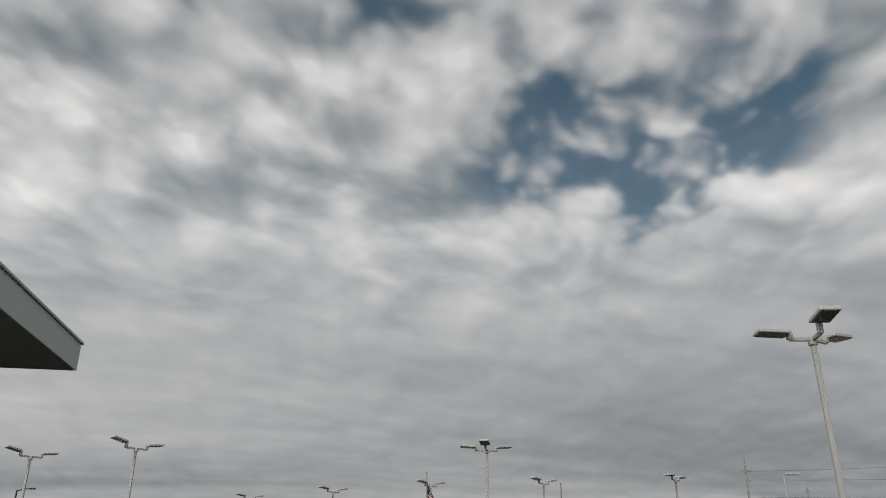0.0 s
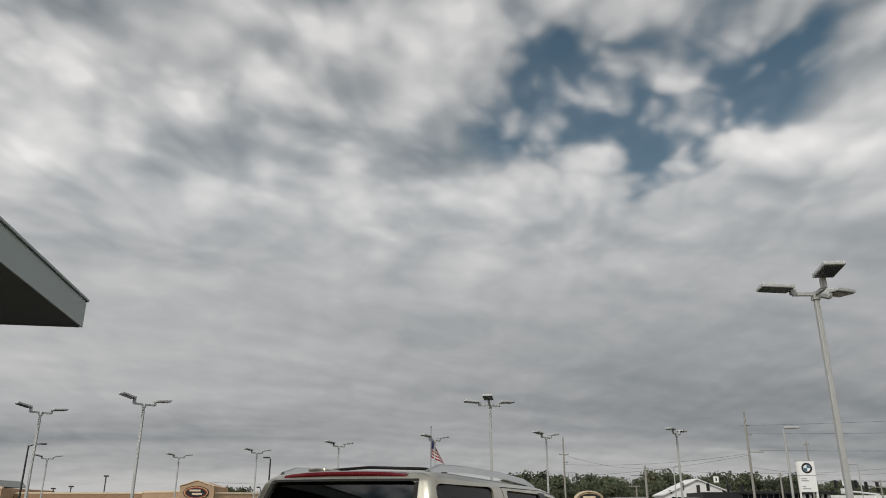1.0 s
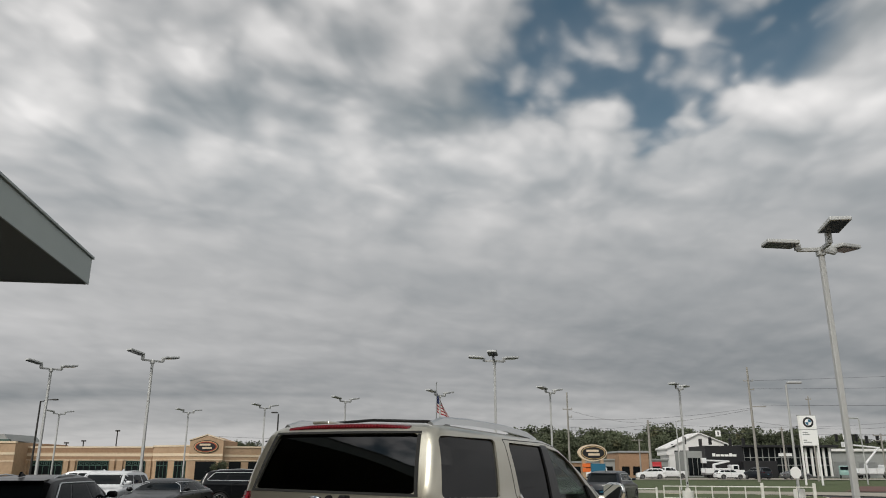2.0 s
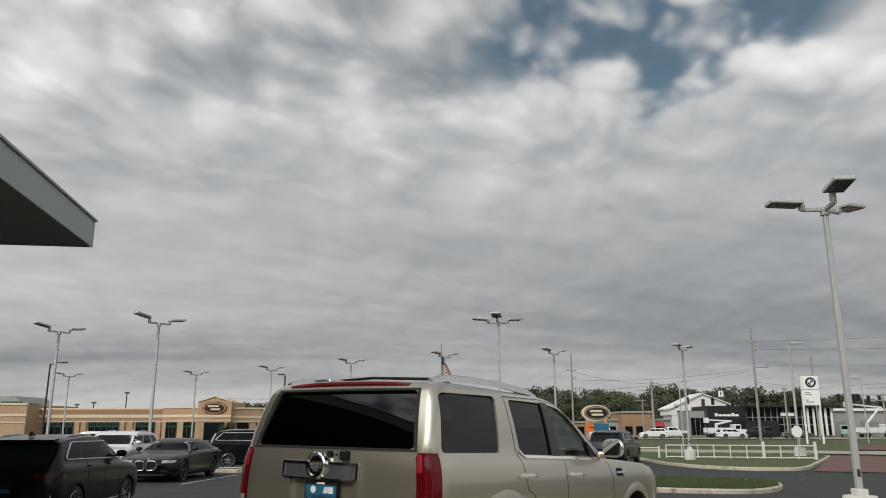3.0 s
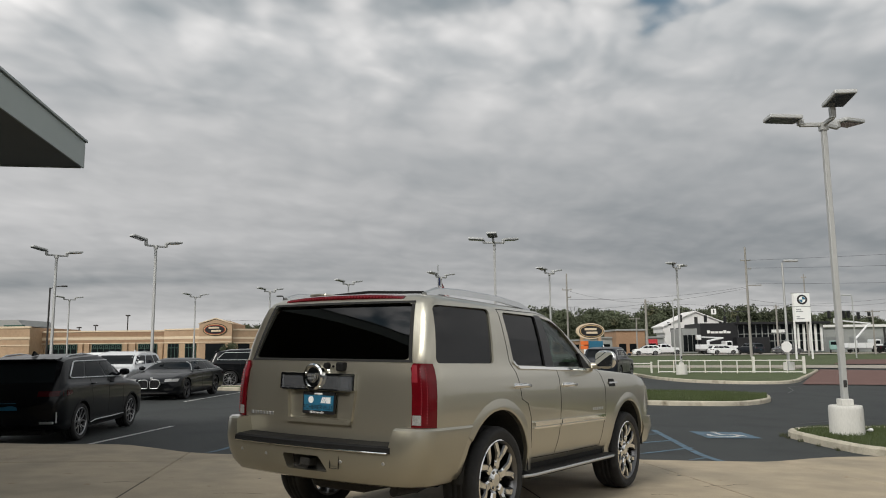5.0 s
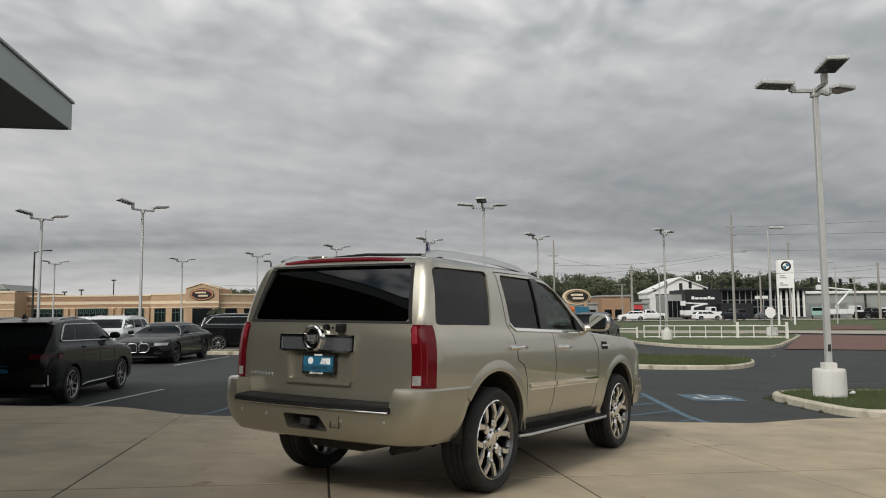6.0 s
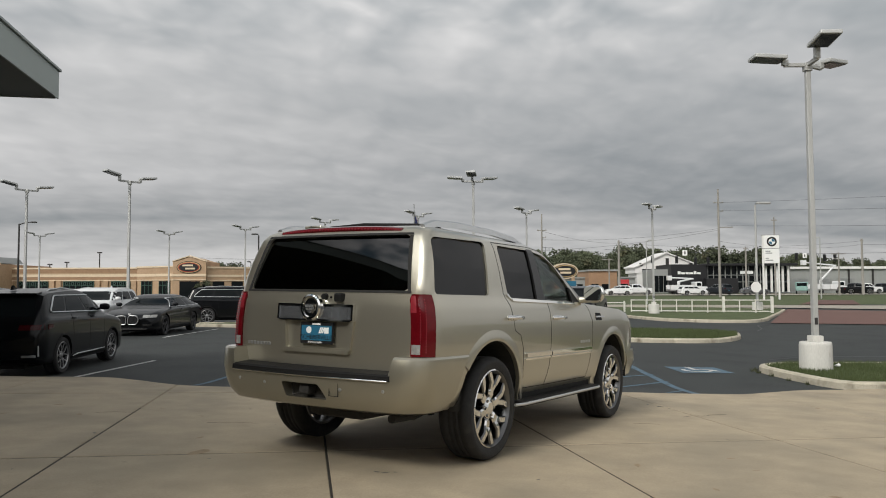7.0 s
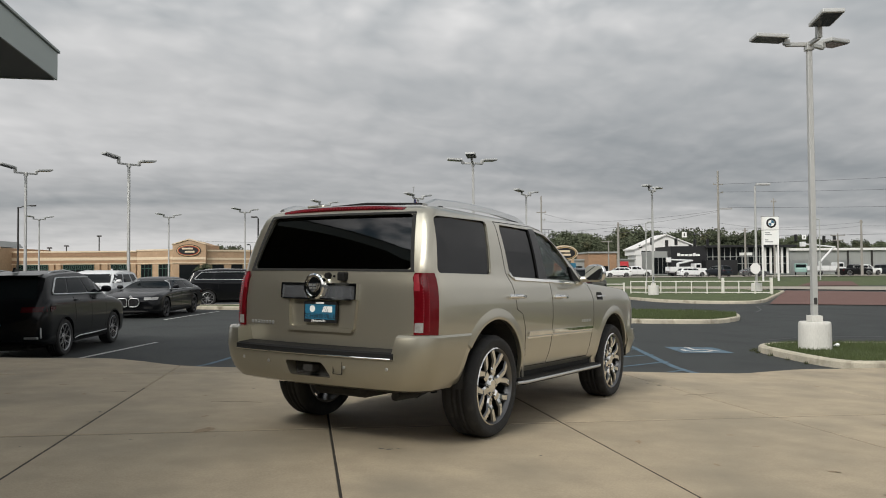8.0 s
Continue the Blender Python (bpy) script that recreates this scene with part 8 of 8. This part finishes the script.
def low_shops():
    for x0, x1, y, h, m2, lab in ((33, 46.5, 162, 3.4, M_GREYWALL, "low grey shop building far down the road"), (22, 33.5, 175, 3.0, M_BRICK_DK, "low brown shop building far down the road"),
                                  (35.5, 41.5, 158, 4.9, M_BRICK_DK, "small brown shop with flat roof")):
        b = thing("shop", pose(0, 0, 0), lab, "building", "far shops")
        bm = bmesh.new()
        box(bm, (x0, y, 0), (x1, y + 12, h))
        part("wall", bm, m2, b)
        bm = bmesh.new()
        box(bm, (x0 - 0.2, y - 0.3, h), (x1 + 0.2, y + 12.2, h + 0.35))
        part("roof", bm, M_GREYWALL, b)
        for k in range(int((x1 - x0) / 2.2)):
            bm = bmesh.new()
            box(bm, (x0 + 0.5 + k * 2.2, y - 0.06, 0.5), (x0 + 2.0 + k * 2.2, y + 0.05, 2.2))
            part("window", bm, M_DARKGLASS, b)


low_shops()

# ---- trees ----


def tree_meshes(seed, h, w):
    """Trunk with limbs and a crown of many small leaf clumps."""
    rng = random.Random(seed)
    bm = bmesh.new()
    tube(bm, [(0, 0, 0), (0.1, 0, h * 0.3), (0.0, 0.1, h * 0.75)], [0.22, 0.17, 0.05], 8)
    tips = []
    for k in range(9):
        a, z = k * 2.4 + rng.random(), h * rng.uniform(0.28, 0.62)
        tip = Vector((math.cos(a) * w * rng.uniform(0.25, 0.42), math.sin(a) * w * rng.uniform(0.25, 0.42), z + h * rng.uniform(0.10, 0.28)))
        tube(bm, [(0.03, 0.03, z), tuple(Vector((0, 0, z)).lerp(tip, 0.5) + Vector((0, 0, 0.2))), tuple(tip)], [0.09, 0.06, 0.02], 6)
        tips.append(tip)
    trunk = bpy.data.meshes.new("trunk")
    bm.to_mesh(trunk)
    bm.free()
    trunk.materials.append(M_BARK)
    verts, faces = [], []
    blobs = [(t, w * rng.uniform(0.16, 0.26)) for t in tips] + [(Vector((rng.uniform(-0.2, 0.2) * w, rng.uniform(-0.2, 0.2) * w, h * rng.uniform(0.55, 0.88))), w * rng.uniform(0.15, 0.24)) for _ in range(8)]
    for c, r in blobs:
        for _ in range(230):
            d = Vector((rng.gauss(0, 1), rng.gauss(0, 1), rng.gauss(0, 0.8))).normalized() * r * rng.uniform(0.45, 1.1)
            p = c + d
            s = rng.uniform(0.12, 0.24) * h / 9
            n = Vector((rng.gauss(0, 1), rng.gauss(0, 1), rng.gauss(0, 1) + 0.6)).normalized()
            u = n.orthogonal().normalized()
            v = n.cross(u)
            k = len(verts)
            m = 4
            for j in range(m):
                a = 2 * math.pi * j / m + rng.random()
                verts.append(p + (u * math.cos(a) + v * math.sin(a)) * s * rng.uniform(0.7, 1.5) + n * rng.uniform(-0.3, 0.3) * s)
            faces.append(tuple(range(k, k + m)))
    crown = bpy.data.meshes.new("crown")
    crown.from_pydata(verts, [], faces)
    crown.materials.append(M_LEAF)
    return trunk, crown


TREES = [tree_meshes(s, h, w) for s, h, w in ((1, 9, 7), (2, 10, 7.5), (3, 8, 7), (4, 11, 8))]
rng = random.Random(11)


def plant(x, y, k, s):
    t = thing("tree", Matrix.Translation((x, y, 0.2)) @ pose(0, 0, 0, 0, 0, rng.uniform(0, 360)) @ Matrix.Scale(s, 4), "leafy tree turning dull green and brown in the far treeline", "tree", "far treeline")
    share("trunk", TREES[k][0], t, Matrix())
    share("crown", TREES[k][1], t, Matrix())


for i in range(110):
    x = 24 + i * 1.75 + rng.uniform(-1, 1)
    plant(x, 226 + rng.uniform(-8, 14), rng.randrange(4), rng.uniform(1.12, 1.30) * (1.0 if x < 105 else max(0.66, 1.0 - (x - 105) * 0.013)))
for i in range(90):
    x = 30 + i * 2.3 + rng.uniform(-1, 1)
    plant(x, 205 + rng.uniform(-5, 5), rng.randrange(4), rng.uniform(0.75, 1.05) * (1.0 if x < 105 else max(0.6, 1.0 - (x - 105) * 0.013)))
for i in range(20):
    x = -54 + i * 2.2 + rng.uniform(-1, 1)
    plant(x, 200 + rng.uniform(-8, 10), rng.randrange(4), rng.uniform(0.66, 0.8))
bush = thing("tree", pose(-31.0, 108.2, 0.2) @ Matrix.Scale(0.30, 4), "small round shrub tree in front of the car wash", "tree")
share("trunk", TREES[0][0], bush, Matrix())
share("crown", TREES[0][1], bush, Matrix())

# ---- marks, weeds and litter ----


def spot(x, y, r, material, label, category, seed, squash=0.6):
    """An irregular flat stain on the apron."""
    rs = random.Random(seed)
    bm = bmesh.new()
    a0 = rs.uniform(0, 3)
    pts = []
    for k in range(14):
        a = 2 * math.pi * k / 14
        q = r * rs.uniform(0.55, 1.15)
        u, v = q * math.cos(a), q * squash * math.sin(a)
        px, py = x + u * math.cos(a0) - v * math.sin(a0), y + u * math.sin(a0) + v * math.cos(a0)
        pts.append(bm.verts.new((px, py, apron_z(px, py) + 0.003)))
    bm.faces.new(pts)
    return tagged(part("stain", bm, material), label, category, "stains on the apron", "structure")


M_OIL = mat("oil_spot", (0.10, 0.085, 0.062), 0.6, 0.0, 0.3, 20.0, 120.0, 0.1)
M_RUST = mat("rust_spot", (0.27, 0.20, 0.125), 0.8, 0.0, 0.3, 20.0, 120.0, 0.1)
OIL, RUST = "small dark oil drip on the concrete", "brownish stain on the concrete"
for i, (x, y, r) in enumerate(((-0.30, 5.55, 0.030), (-0.24, 5.53, 0.035), (-0.17, 5.55, 0.022), (0.85, 5.4, 0.02), (-1.6, 5.9, 0.02), (-2.9, 6.9, 0.03), (-1.9, 8.6, 0.03), (3.05, 9.6, 0.06), (2.95, 9.75, 0.03))):
    spot(x, y, r, M_OIL, OIL, "oil stain", i)
for i, (x, y, r) in enumerate(((1.72, 5.95, 0.07), (-1.75, 6.15, 0.16), (2.05, 5.2, 0.05), (2.6, 6.3, 0.05), (4.3, 6.9, 0.06))):
    spot(x, y, r, M_RUST, RUST, "stain", 40 + i, 0.35)

marks = random.Random(21)
for i in range(46):
    x, y = marks.uniform(-4.5, 5.5), marks.uniform(4.3, 10.4)
    if -1.6 < x - 0.62 * (y - 6.2) < 1.2:      # not under the car
        continue
    dark = marks.random() < 0.45
    spot(x, y, marks.uniform(0.008, 0.020) if dark else marks.uniform(0.02, 0.06), M_OIL if dark else M_RUST, OIL if dark else RUST, "oil stain" if dark else "stain", 100 + i, marks.uniform(0.25, 0.7))


def crack(pts, label):
    bm = bmesh.new()
    for a, b in zip(pts, pts[1:]):
        d = (Vector(b) - Vector(a)).normalized() * 0.006
        q = [(a[0] - d.y, a[1] + d.x), (b[0] - d.y, b[1] + d.x), (b[0] + d.y, b[1] - d.x), (a[0] + d.y, a[1] - d.x)]
        bm.faces.new([bm.verts.new((x, y, apron_z(x, y) + 0.002)) for x, y in q])
    return tagged(part("crack", bm, M_DIRT), label, "crack", "stains on the apron", "structure")


for pts in ([(3.05, 8.7), (3.2, 8.82), (3.32, 8.80), (3.5, 8.95), (3.66, 8.98)], [(4.6, 6.6), (4.7, 6.75), (4.95, 6.78)], [(-3.4, 8.1), (-3.25, 8.2), (-3.0, 8.16)],
            [(2.3, 8.1), (2.42, 8.14), (2.58, 8.1)], [(-2.1, 7.6), (-1.85, 7.66), (-1.6, 7.62)]):
    crack(pts, "fine dark crack in the concrete")


M_WEED = mat("dry_weed", (0.055, 0.062, 0.028), 0.9, 0.0, 0.4, 5.0, 40.0, 0.0)


def weeds(name, spots, count, size, label):
    rs = random.Random(8)
    verts, faces = [], []
    for x, y, r in spots:
        for _ in range(count):
            a, d = rs.uniform(0, 6.283), r * rs.random() ** 0.5
            px, py = x + d * math.cos(a), y + d * math.sin(a)
            z = lot_z(px, py) - 0.02
            h, w, t = size * rs.uniform(0.4, 1.2), size * 0.10, rs.uniform(0, 6.283)
            lx, ly = rs.uniform(-0.7, 0.7) * h, rs.uniform(-0.7, 0.7) * h
            k = len(verts)
            verts += [(px - w * math.cos(t), py - w * math.sin(t), z), (px + w * math.cos(t), py + w * math.sin(t), z), (px + lx, py + ly, z + h)]
            faces.append((k, k + 1, k + 2))
    me = bpy.data.meshes.new(name)
    me.from_pydata(verts, [], faces)
    me.materials.append(M_WEED)
    return tagged(new(name, me), label, "weeds", kind="stuff")


weeds("weeds", [(7.03, 15.75, 0.07), (6.98, 15.45, 0.05), (7.0, 14.9, 0.06), (7.0, 14.2, 0.04), (7.05, 13.6, 0.04), (7.2, 16.05, 0.06)], 45, 0.07, "dry weeds growing at the foot of the kerb")


def paper_cup(x, y):
    c = thing("paper_cup", pose(x, y, lot_z(x, y) + 0.19, 0, 0, 35), "crushed white paper cup lying on the grass", "litter")
    bm = bmesh.new()
    lathe(bm, [(0.030, -0.06), (0.042, 0.06), (0.039, 0.06), (0.027, -0.056)], 16, closed=True)
    for v in bm.verts:
        v.co.z *= 0.7 + 0.3 * math.sin(v.co.x * 40)
    part("cup", bm, M_SIGNWHITE, c, smooth=40)


paper_cup(8.45, 15.1)
